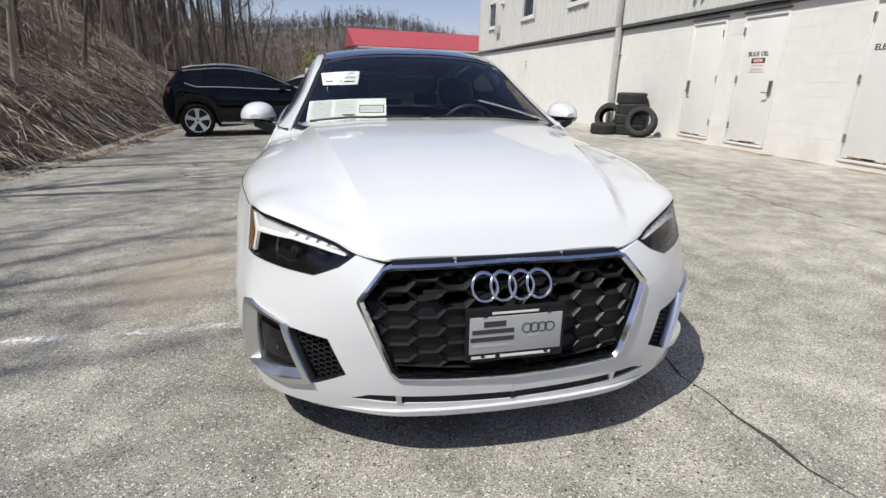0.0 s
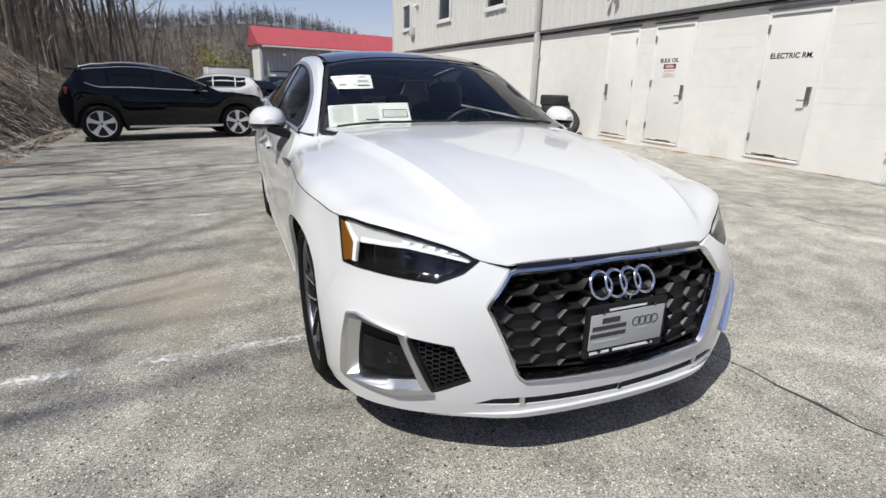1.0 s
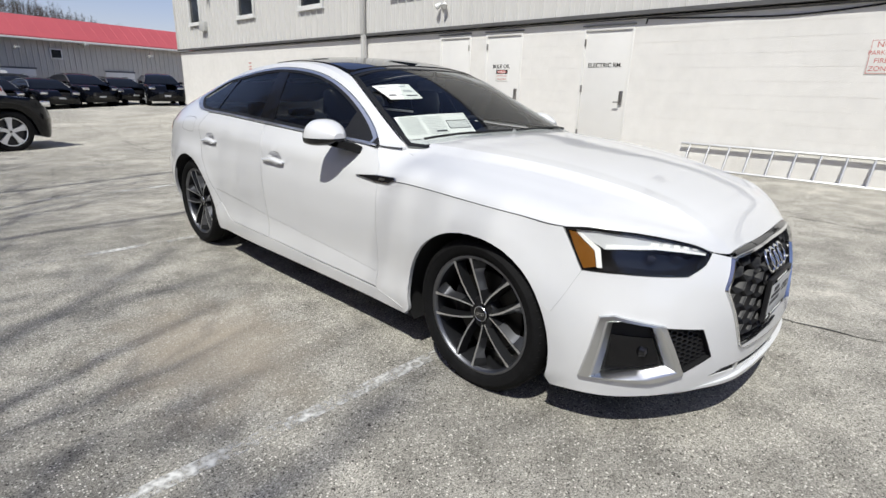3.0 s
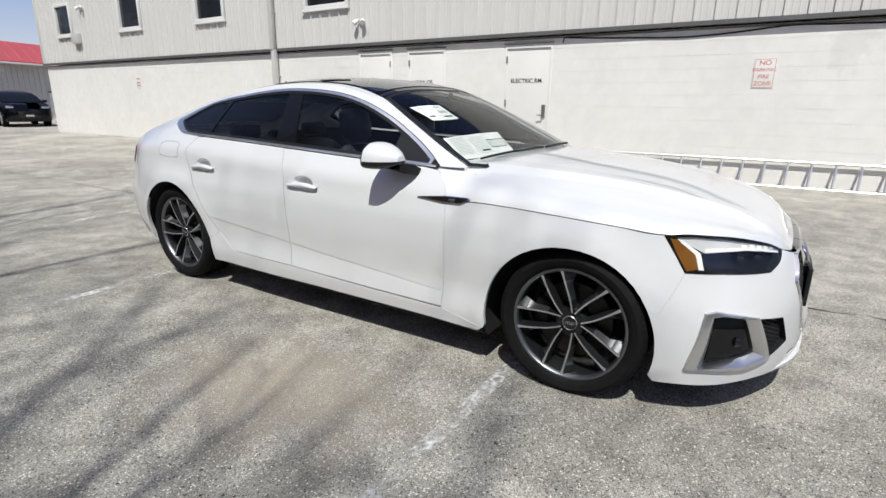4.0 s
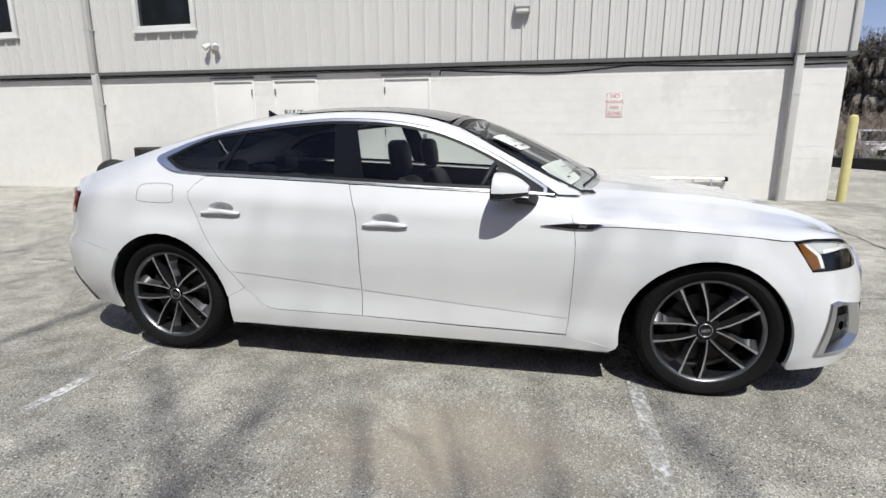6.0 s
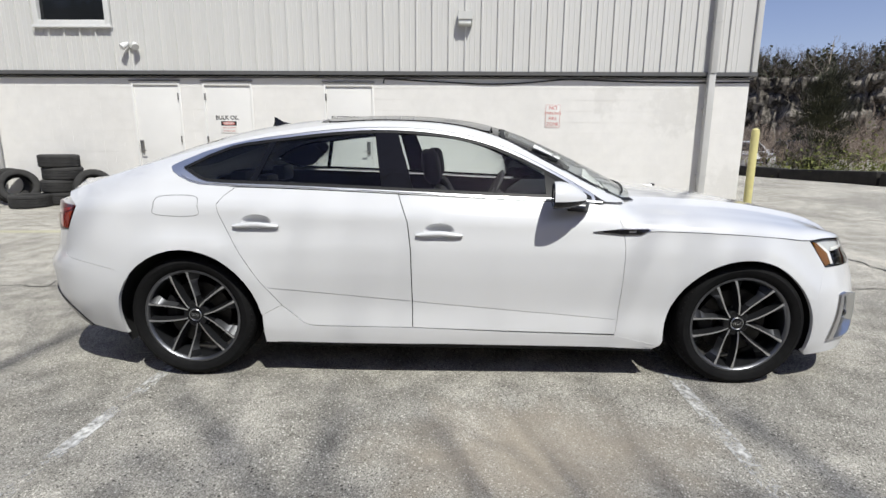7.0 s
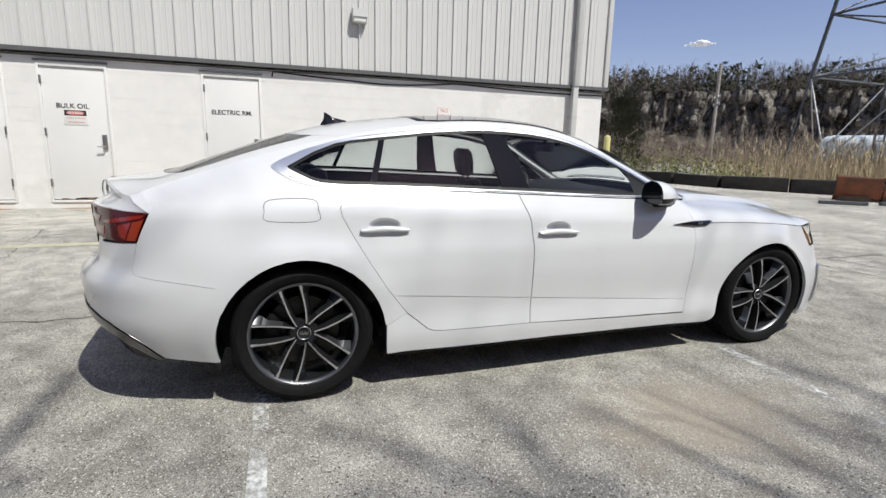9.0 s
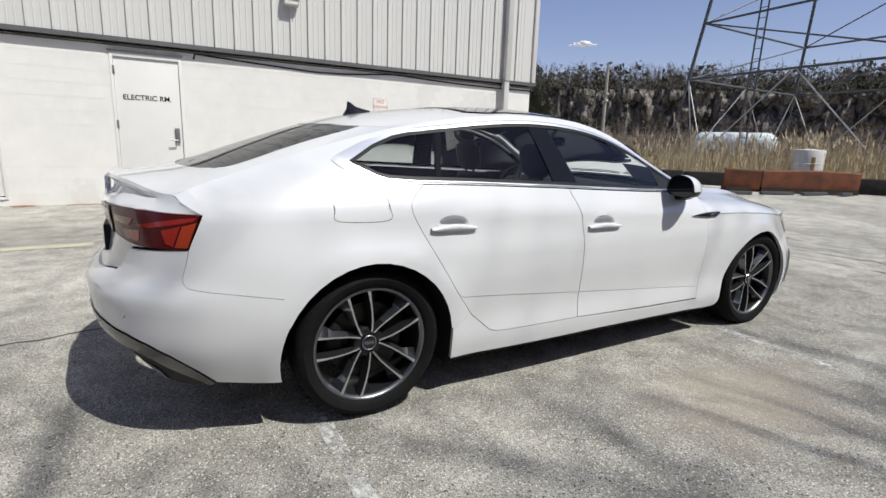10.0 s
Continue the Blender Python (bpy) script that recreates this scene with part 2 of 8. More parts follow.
M = dict(
    asphalt=asphalt_mat(), line=line_mat(),
    tar=mat("old_tar", (0.05, 0.048, 0.045), 0.9, var=0.3, scale=20),
    yellow_line=mat("faded_yellow_paint", (0.43, 0.41, 0.3), 0.85, var=0.2, scale=30),
    paint=mat("white_car_paint", (0.655, 0.66, 0.672), 0.28, coat=1.0, var=0.012, scale=3),
    grille_black=mat("satin_grille_black", (0.013, 0.013, 0.014), 0.42, spec=0.4),
    shell=mat("black_underbody", (0.012, 0.012, 0.013), 0.8, var=0.2),
    gloss_black=mat("gloss_black_plastic", (0.008, 0.008, 0.009), 0.06, coat=0.3),
    pillar_black=mat("deep_black_trim", (0.006, 0.006, 0.007), 0.04, spec=0.4),
    satin_black=mat("satin_black_plastic", (0.012, 0.012, 0.013), 0.5, spec=0.3, bump=0.05, bscale=300),
    chrome=mat("chrome_trim", (0.72, 0.73, 0.75), 0.12, 1.0),
    satin_chrome=mat("satin_silver_trim", (0.72, 0.73, 0.74), 0.28, 1.0),
    rubber=mat("tyre_rubber", (0.009, 0.009, 0.0095), 0.78, spec=0.15, var=0.25, scale=25, bump=0.12, bscale=120),
    old_rubber=mat("old_dusty_tyre_rubber", (0.035, 0.034, 0.033), 0.85, var=0.35, scale=9, bump=0.2, bscale=80),
    rim_dark=mat("graphite_wheel_paint", (0.03, 0.031, 0.034), 0.32, 0.6, var=0.05),
    rim_cut=mat("machined_wheel_face", (0.68, 0.69, 0.71), 0.3, 1.0, var=0.04, scale=40),
    # chrome darkened: the dark ground it mirrors is put into its colour
    shade_chrome=mat("dark_mirroring_chrome", (0.14, 0.14, 0.145), 0.2, 1.0),
    rim_mid=mat("brushed_wheel_facet", (0.2, 0.205, 0.22), 0.42, 1.0, var=0.05, scale=40),
    iron=mat("brake_disc_iron", (0.035, 0.034, 0.033), 0.45, 0.9, var=0.2, scale=30),
    window=glass_mat("tinted_window_glass", (0.84, 0.88, 0.87)),
    privacy=glass_mat("side_window_glass", (0.82, 0.86, 0.85)),
    windscreen=glass_mat("windscreen_glass", (0.72, 0.76, 0.77)),
    clear=glass_mat("clear_lens", (0.93, 0.94, 0.95)),
    roof_glass=mat("dark_roof_glass", (0.006, 0.007, 0.012), 0.03, coat=1.0, spec=0.7),
    lamp_white=mat("white_light_guide", (0.8, 0.8, 0.8), 0.25),
    lamp_grey=mat("grey_light_guide", (0.56, 0.57, 0.59), 0.22, coat=0.5, var=0.06, scale=60),
    trim_bright=mat("bright_window_trim", (0.85, 0.86, 0.88), 0.36, 1.0),
    lamp_silver=mat("lamp_reflector", (0.7, 0.71, 0.73), 0.15, 1.0),
    amber=mat("amber_reflector", (0.2, 0.08, 0.012), 0.2, coat=1.0, var=0.1, scale=60),
    red_lens=mat("red_tail_lens", (0.2, 0.01, 0.01), 0.12, coat=1.0, var=0.15, scale=14),
    orange_lens=mat("orange_red_lens", (0.3, 0.035, 0.012), 0.15, coat=1.0, var=0.1, scale=50),
    red_bright=mat("bright_red_lens", (0.23, 0.015, 0.01), 0.12, coat=1.0),
    dark_lens=mat("dark_red_lens", (0.06, 0.006, 0.006), 0.2, spec=0.3, coat=0.3),
    seat=mat("black_leather", (0.02, 0.02, 0.022), 0.5, bump=0.1, bscale=150),
    trim_dark=mat("dark_interior_plastic", (0.018, 0.019, 0.022), 0.6, bump=0.05, bscale=250),
    headliner=mat("grey_headliner", (0.12, 0.12, 0.12), 0.9),
    paper=mat("white_paper", (0.78, 0.79, 0.76), 0.7, var=0.03, scale=30),
    ink=mat("printed_ink", (0.05, 0.05, 0.055), 0.7),
    ink_pale=mat("pale_printed_ink", (0.42, 0.44, 0.44), 0.7),
    plate=mat("silver_plate", (0.45, 0.46, 0.47), 0.4, 0.2),
    block=mat("cream_painted_block", (0.755, 0.738, 0.706), 0.75, var=0.05, scale=5, bump=0.22, bscale=70, place=True),
    mortar=mat("cream_painted_joint", (0.735, 0.718, 0.686), 0.85, var=0.04, scale=5, bump=0.2, bscale=60),
    siding=mat("grey_metal_siding", (0.61, 0.602, 0.58), 0.5, var=0.03, scale=2, stretch=(1, 1, 0.15)),
    siding_far=mat("grey_ribbed_siding", (0.55, 0.54, 0.51), 0.55, var=0.04, scale=2, stretch=(1, 1, 0.1)),
    trim_metal=mat("dark_drip_edge", (0.14, 0.14, 0.14), 0.5, 0.3, var=0.1),
    downpipe=mat("grey_downpipe_paint", (0.52, 0.515, 0.495), 0.45, var=0.05, scale=6),
    door=mat("white_painted_steel_door", (0.74, 0.73, 0.707), 0.45, var=0.03, scale=3, bump=0.04, bscale=30),
    steel=mat("worn_steel", (0.38, 0.37, 0.36), 0.4, 0.9, var=0.12, scale=20),
    rust=mat("rust_stain", (0.3, 0.17, 0.08), 0.9, var=0.5, scale=14),
    white_frame=mat("white_vinyl_frame", (0.72, 0.72, 0.7), 0.45, var=0.02),
    dark_glass=mat("dark_window_pane", (0.012, 0.014, 0.016), 0.06, spec=0.6),
    alu=mat("weathered_aluminium", (0.6, 0.6, 0.59), 0.42, 0.85, var=0.08, scale=12),
    lamp_body=mat("grey_lamp_housing", (0.5, 0.5, 0.48), 0.5, var=0.05),
    lamp_lens=mat("frosted_lamp_lens", (0.75, 0.75, 0.72), 0.3),
    sign_white=mat("white_sign_face", (0.74, 0.73, 0.7), 0.4, var=0.03, scale=20),
    sign_red=mat("faded_sign_red", (0.55, 0.19, 0.17), 0.5),
    sign_black=mat("black_lettering", (0.02, 0.02, 0.02), 0.5),
    yellow_post=mat("faded_yellow_post_paint", (0.62, 0.56, 0.25), 0.6, var=0.12, scale=8),
    red_roof=mat("red_metal_roof", (0.43, 0.085, 0.1), 0.5, var=0.06, scale=1.5),
    dark_fascia=mat("dark_eave_metal", (0.11, 0.115, 0.125), 0.6, var=0.05),
    garage=mat("white_garage_door", (0.82, 0.82, 0.8), 0.5, var=0.03),
    litter=mat("leaf_litter_soil", (0.1, 0.075, 0.055), 0.95, var=0.5, scale=7, bump=0.9, bscale=14, color2=(0.018, 0.013, 0.01)),
    # stems brightened, fallen twigs darkened: sun and shade contrast put into colour
    straw=mat("dry_grass_stems", (0.6, 0.53, 0.42), 0.9, var=0.5, scale=6),
    twig=mat("dead_twigs", (0.25, 0.195, 0.155), 0.9, var=0.4, scale=5),
    twig_shaded=mat("shaded_fallen_twigs", (0.15, 0.118, 0.092), 0.9, var=0.5, scale=5),
    bark=mat("grey_brown_bark", (0.125, 0.105, 0.088), 0.9, var=0.4, scale=9, bump=0.6, bscale=30, stretch=(1, 1, 0.25)),
    bark_pale=mat("pale_bark", (0.3, 0.26, 0.21), 0.9, var=0.3, scale=9, bump=0.4, bscale=30, stretch=(1, 1, 0.25)),
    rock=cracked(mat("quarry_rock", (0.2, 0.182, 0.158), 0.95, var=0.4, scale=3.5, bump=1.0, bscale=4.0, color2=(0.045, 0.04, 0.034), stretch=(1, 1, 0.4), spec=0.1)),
    far_wood=mat("far_bare_woods", (0.12, 0.1, 0.083), 0.95, var=0.4, scale=0.4, color2=(0.06, 0.05, 0.042)),
    hill_wood=mat("dark_hillside_woods", (0.085, 0.07, 0.06), 0.95, var=0.4, scale=0.5, color2=(0.035, 0.03, 0.026)),
    evergreen=mat("dark_evergreen", (0.058, 0.06, 0.034), 0.8, var=0.5, scale=3),
    spring_green=mat("fresh_spring_leaves", (0.17, 0.19, 0.045), 0.7, var=0.35, scale=4),
    bud_green=mat("yellow_green_buds", (0.24, 0.23, 0.07), 0.8, var=0.4, scale=3),
    reed=mat("dry_reeds", (0.42, 0.34, 0.21), 0.85, var=0.3, scale=3),
    timber=mat("black_rubber_kerb", (0.02, 0.018, 0.016), 0.85, var=0.5, scale=4, bump=0.5, bscale=10),
    dirt=mat("gravel_dirt", (0.24, 0.2, 0.15), 0.95, var=0.4, scale=5, bump=0.6, bscale=20),
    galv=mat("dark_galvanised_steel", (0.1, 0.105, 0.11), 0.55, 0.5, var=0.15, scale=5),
    # same steel lighter: sunlight on the lower tower braces put into its colour
    galv_lit=mat("sunlit_galvanised_steel", (0.42, 0.42, 0.41), 0.5, 0.5, var=0.15, scale=5),
    rust_dark=mat("dark_rust", (0.035, 0.022, 0.016), 0.9, var=0.4, scale=8),
    plow=mat("weathered_orange_paint", (0.2, 0.062, 0.024), 0.75, var=0.35, scale=3, color2=(0.035, 0.02, 0.014)),
    drum=mat("white_painted_drum", (0.62, 0.6, 0.56), 0.6, var=0.12, scale=5),
    wood_pole=mat("weathered_pole", (0.32, 0.29, 0.25), 0.9, var=0.2, scale=5),
    car_black=mat("black_car_paint", (0.002, 0.0025, 0.004), 0.03, spec=0.4),
    car_white=mat("silver_white_car_paint", (0.6, 0.6, 0.59), 0.3, coat=1.0),
    car_glass=mat("dark_car_glass", (0.006, 0.007, 0.008), 0.05, spec=0.4),
    alloy=mat("bright_alloy", (0.66, 0.67, 0.68), 0.35, 0.35),
    cloud=mat("glowing_cloud_white", (0.62, 0.63, 0.68), 1.0, emit=0.22),
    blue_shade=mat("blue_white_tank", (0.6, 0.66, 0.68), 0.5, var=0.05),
)
stained(M["block"], [(-0.4, 1.9, 0.5), (0.8, 2.15, 0.35), (-1.5, 0.5, 0.4), (3.1, 0.3, 0.3), (8.6, 0.25, 0.3), (6.6, 0.25, 0.25)], (0.5, 0.485, 0.45))

# ---- mesh helpers ----
class Geo:
    """Vertices and faces of one mesh, with a material slot for each face."""

    def __init__(self):
        self.v, self.f, self.m, self.flat = [], [], [], []

    def add(self, v, f, slot=0):
        k = len(self.v)
        self.v += [tuple(p) for p in v]
        self.f += [tuple(i + k for i in q) for q in f]
        self.m += [slot] * len(f)
        return self

    def box(self, x0, x1, y0, y1, z0, z1, bev=0.0, slot=0):
        b = min(bev, (x1 - x0) / 2.01, (y1 - y0) / 2.01, (z1 - z0) / 2.01)
        if b <= 0:
            v = [(x, y, z) for x in (x0, x1) for y in (y0, y1) for z in (z0, z1)]
            return self.add(v, [(0, 1, 3, 2), (4, 6, 7, 5), (0, 4, 5, 1), (2, 3, 7, 6), (0, 2, 6, 4), (1, 5, 7, 3)], slot)
        bm = bmesh.new()
        bmesh.ops.create_cube(bm, size=1)
        bmesh.ops.scale(bm, vec=(x1 - x0, y1 - y0, z1 - z0), verts=bm.verts)
        bmesh.ops.translate(bm, vec=((x0 + x1) / 2, (y0 + y1) / 2, (z0 + z1) / 2), verts=bm.verts)
        bm.normal_update()
        bmesh.ops.bevel(bm, geom=bm.edges[:], offset=b, segments=2, affect="EDGES", profile=0.6)
        bm.verts.index_update()
        bm.normal_update()
        k = len(self.f)
        self.flat += [k + i for i, q in enumerate(bm.faces) if max(abs(q.normal.x), abs(q.normal.y), abs(q.normal.z)) > 0.999]
        self.add([p.co for p in bm.verts], [[p.index for p in q.verts] for q in bm.faces], slot)
        bm.free()
        return self

    def grid(self, rows, slot=0, closed=False, flip=False):
        """Quads over rows of points of equal length; closed: each row is a ring."""
        n = len(rows[0])
        f = []
        for i in range(len(rows) - 1):
            for j in range(n if closed else n - 1):
                a, b = i * n + j, i * n + (j + 1) % n
                q = (a, b, b + n, a + n)
                f.append(q[::-1] if flip else q)
        return self.add([p for r in rows for p in r], f, slot)

    def tube(self, path, radii, n=6, slot=0, caps=True):
        """A round bar along a path, with a radius for each point."""
        pts = [Vector(p) for p in path]
        if not hasattr(radii, "__len__"):
            radii = [radii] * len(pts)
        rows, up = [], None
        for i, p in enumerate(pts):
            d = (pts[min(i + 1, len(pts) - 1)] - pts[max(i - 1, 0)]).normalized()
            if up is None or abs(up.dot(d)) > 0.95:
                up = Vector((0, 0, 1)) if abs(d.z) < 0.9 else Vector((1, 0, 0))
            a = d.cross(up).normalized()
            b = a.cross(d)
            up = b
            rows.append([p + (a * math.cos(2 * math.pi * j / n) + b * math.sin(2 * math.pi * j / n)) * radii[i] for j in range(n)])
        k = len(self.v)
        self.grid(rows, slot, closed=True)
        if caps:
            e = k + (len(rows) - 1) * n
            self.f += [tuple(range(k + n - 1, k - 1, -1)), tuple(range(e, e + n))]
            self.m += [slot, slot]
        return self

    def lathe(self, prof, n=48, axis="y", centre=(0, 0, 0), slot=0):
        """Turn a profile of (radius, offset along the axis)."""
        rows = []
        for r, o in prof:
            ring = []
            for j in range(n):
                c, s = r * math.cos(2 * math.pi * j / n), r * math.sin(2 * math.pi * j / n)
                p = {"y": (c, o, s), "z": (c, s, o), "x": (o, c, s)}[axis]
                ring.append((p[0] + centre[0], p[1] + centre[1], p[2] + centre[2]))
            rows.append(ring)
        return self.grid(rows, slot, closed=True)

    def prism(self, poly, lo, hi, place, slot=0, side_slot=None):
        """A flat outline (a, b) given depth; place(a, b, d) puts it in space."""
        n = len(poly)
        v = [place(a, b, lo) for a, b in poly] + [place(a, b, hi) for a, b in poly]
        self.add(v, [tuple(range(n - 1, -1, -1)), tuple(range(n, 2 * n))], slot)
        return self.add(v, [(i, (i + 1) % n, n + (i + 1) % n, n + i) for i in range(n)], slot if side_slot is None else side_slot)


def mesh_of(name, geo, mats, smooth=35.0, weld=0.0):
    me = bpy.data.meshes.new(name)
    if isinstance(geo, Geo):
        me.from_pydata([tuple(p) for p in geo.v], [], geo.f)
        slots = geo.m
    else:
        geo.to_mesh(me)
        geo.free()
        slots = None
    for m in mats if isinstance(mats, (list, tuple)) else [mats]:
        me.materials.append(m)
    if slots and any(slots):
        me.polygons.foreach_set("material_index", slots)
    if weld:
        bm = bmesh.new()
        bm.from_mesh(me)
        bmesh.ops.remove_doubles(bm, verts=bm.verts, dist=weld)
        bm.to_mesh(me)
        bm.free()
    if smooth:
        sm = [True] * len(me.polygons)
        if isinstance(geo, Geo) and len(sm) == len(geo.f):
            for i in geo.flat:
                sm[i] = False
        me.polygons.foreach_set("use_smooth", sm)
        me.set_sharp_from_angle(angle=radians(smooth))
    me.update()
    return me


def part(name, geo, mats, parent, label="", smooth=35.0, weld=0.0):
    """One mesh object under a thing or a part."""
    ob = new(name, mesh_of(name, geo, mats, smooth, weld))
    ob.parent = parent
    if label:
        tagged(ob, label)
    return ob


def thing(name, label, category, m=None, group="", kind=""):
    ob = new(name)
    ob.empty_display_size = 0.2
    if m is not None:
        ob.matrix_world = m
    return tagged(ob, label, category, group, kind)


def solid(name, geo, mats, label="", category="", group="", kind="", smooth=35.0, m=None):
    """A thing that is one mesh."""
    ob = new(name, mesh_of(name, geo, mats, smooth))
    if m is not None:
        ob.matrix_world = m
    return tagged(ob, label, category, group, kind)


def spline(xs, ys):
    """A smooth curve through points with rising xs."""
    xs, ys = np.array(xs, float), np.array(ys, float)
    h = np.diff(xs)
    d = np.diff(ys) / h
    t = np.empty(len(xs))
    t[0], t[-1] = d[0], d[-1]
    t[1:-1] = (d[:-1] * h[1:] + d[1:] * h[:-1]) / (h[1:] + h[:-1])

    def value(x):
        x = min(max(float(x), xs[0]), xs[-1])
        i = min(max(int(np.searchsorted(xs, x)) - 1, 0), len(xs) - 2)
        u = (x - xs[i]) / h[i]
        return float(ys[i] * (1 + 2 * u) * (1 - u) ** 2 + t[i] * h[i] * u * (1 - u) ** 2 + ys[i + 1] * u * u * (3 - 2 * u) + t[i + 1] * h[i] * u * u * (u - 1))

    return value


def step(a, b, x):
    u = min(max((x - a) / (b - a), 0.0), 1.0)
    return u * u * (3 - 2 * u)


def inside(poly, pts):
    """Which of the points lie within the outline."""
    p, q = np.array(poly), np.array(pts)
    hit = np.zeros(len(q), bool)
    a, b = p, np.roll(p, -1, axis=0)
    for (x0, y0), (x1, y1) in zip(a, b):
        if y0 != y1:
            c = ((q[:, 1] < y0) != (q[:, 1] < y1)) & (q[:, 0] < (x1 - x0) * (q[:, 1] - y0) / (y1 - y0) + x0)
            hit ^= c
    return hit


def dense(poly, d):
    """The outline with points at most d apart."""
    out = []
    for (x0, y0), (x1, y1) in zip(poly, poly[1:] + poly[:1]):
        k = max(1, math.ceil(math.hypot(x1 - x0, y1 - y0) / d))
        out += [(x0 + (x1 - x0) * i / k, y0 + (y1 - y0) * i / k) for i in range(k)]
    return out


def area(poly):
    return sum(x0 * y1 - x1 * y0 for (x0, y0), (x1, y1) in zip(poly, poly[1:] + poly[:1])) / 2


def shrink(poly, d):
    """Move the outline inwards by d."""
    if not d:
        return list(poly)
    s = 1 if area(poly) > 0 else -1
    out, n = [], len(poly)
    for i in range(n):
        a, b, c = Vector(poly[i - 1]), Vector(poly[i]), Vector(poly[(i + 1) % n])
        e, f = (b - a), (c - b)
        if e.length < 1e-9 or f.length < 1e-9:
            out.append(tuple(b))
            continue
        e, f = e.normalized(), f.normalized()
        ne, nf = Vector((-e.y, e.x)) * s, Vector((-f.y, f.x)) * s
        m = ne + nf
        k = max(m.dot(ne), 0.35)
        out.append(tuple(b + m * (d / k)))
    return out


def smooth_poly(pts, n=6):
    """A rounded closed outline through the points."""
    out, k = [], len(pts)
    for i in range(k):
        p0, p1, p2, p3 = (Vector(pts[(i + j - 1) % k]) for j in range(4))
        for j in range(n):
            u = j / n
            out.append(tuple(0.5 * (2 * p1 + (p2 - p0) * u + (2 * p0 - 5 * p1 + 4 * p2 - p3) * u * u + (3 * p1 - p0 - 3 * p2 + p3) * u ** 3)))
    return out


def fill(poly, holes=(), d=0.04, lines=()):
    """Triangles over an outline with holes."""
    loops = [dense(list(poly), d)] + [dense(list(h), d) for h in holes]
    pts, edges = [], []
    for lp in loops:
        k = len(pts)
        pts += lp
        edges += [(k + i, k + (i + 1) % len(lp)) for i in range(len(lp))]
    near = []
    for ln in lines:
        ln = [p for p, ok_ in zip(ln, inside(shrink(loops[0], 0.004), ln)) if ok_]
        k = len(pts)
        pts += ln
        edges += [(k + i, k + i + 1) for i in range(len(ln) - 1)]
        near += ln
    a = np.array(loops[0])
    lo, hi = a.min(0), a.max(0)
    gx, gy = np.meshgrid(np.arange(lo[0] + d / 2, hi[0], d), np.arange(lo[1] + d / 2, hi[1], d))
    gx[1::2] += d / 2
    cand = np.column_stack([gx.ravel(), gy.ravel()])
    ok = inside(shrink(loops[0], d * 0.4), cand)
    for h in loops[1:]:
        ok &= ~inside(shrink(h, -d * 0.4), cand)
    if near:
        nr = np.array(near)
        ok &= np.array([((nr - c) ** 2).sum(1).min() > (0.6 * d) ** 2 for c in cand])
    pts += [tuple(p) for p in cand[ok]]
    v, _, f, *_ = mgeo.delaunay_2d_cdt([Vector(p) for p in pts], edges, [], 1, 1e-6)
    mid = np.array([np.mean([v[i] for i in q], axis=0) for q in f])
    keep = inside(loops[0], mid)
    for h in loops[1:]:
        keep &= ~inside(h, mid)
    return [tuple(p) for p in v], [q for q, k in zip(f, keep) if k], loops


def panel(surf, poly, holes=(), gap=0.002, flange=0.018, d=0.04, depth=0.0, side=1, geo=None, slot=0, grow=0.0, lines=()):
    """A sheet on a surface surf(a, b, depth, side), with folded edges."""
    geo = geo or Geo()
    poly = shrink(poly, gap)
    holes = [shrink(h, -gap - grow) for h in holes]
    v, f, loops = fill(poly, holes, d, lines)
    if area(list(f and [v[i] for i in f[0]])) < 0:
        f = [q[::-1] for q in f]
    flip = side < 0
    geo.add([surf(a, b, depth, side) for a, b in v], [q[::-1] if flip else q for q in f], slot)
    if flange:
        for lp in loops:
            n = len(lp)
            geo.add([surf(a, b, depth, side) for a, b in lp] + [surf(a, b, depth + flange, side) for a, b in lp], [(i, (i + 1) % n, n + (i + 1) % n, n + i) for i in range(n)], slot)
    return geo


def text_part(name, body, size, mtx, material, parent, label="", depth=0.002, align="CENTER"):
    """Lettering in the built-in font, as a mesh."""
    c = bpy.data.curves.new(name, "FONT")
    c.body, c.size, c.align_x, c.align_y, c.extrude, c.offset = body, size, align, "CENTER", depth, 0.009 * size
    tmp = bpy.data.objects.new(name, c)
    me = bpy.data.meshes.new_from_object(tmp)
    bpy.data.objects.remove(tmp)
    me.materials.clear()
    me.materials.append(material)
    ob = new(name, me)
    ob.parent = parent
    ob.matrix_basis = mtx
    if label:
        tagged(ob, label)
    return ob

# ---- ground ----
def ground_z(x, y):
    """The lot: nearly level, rising a little towards the building."""
    z = -0.006 + 0.01 * (min(x, 2.0) + 1) + 0.02 * max(0.0, x - 2.0)
    if y < 2.5:
        return z + 0.01 * min(2.5 - y, 3.0)
    return z - 0.003 * (min(y, 5.0) - 2.5) - 0.02 * max(0.0, min(y, 15.0) - 5.0) * (1 - 0.85 * min(max(x / 7.0, 0.0), 1.0)) - 0.006 * max(0.0, min(y, 40.0) - 15.0)


g = Geo()
xs = sorted(set(np.round(np.concatenate([np.linspace(-400, -20, 8), np.linspace(-18, 16, 69), np.linspace(20, 400, 9)]), 3)))
ys = sorted(set(np.round(np.concatenate([np.linspace(-400, -30, 8), np.linspace(-28, 46, 75), np.linspace(52, 400, 8)]), 3)))
g.grid([[(x, y, ground_z(max(-8, min(12, x)), max(-28, min(46, y)))) for x in xs] for y in ys])
solid("ground", g, M["asphalt"], "old grey asphalt lot with worn stones", "ground", kind="structure", smooth=60)


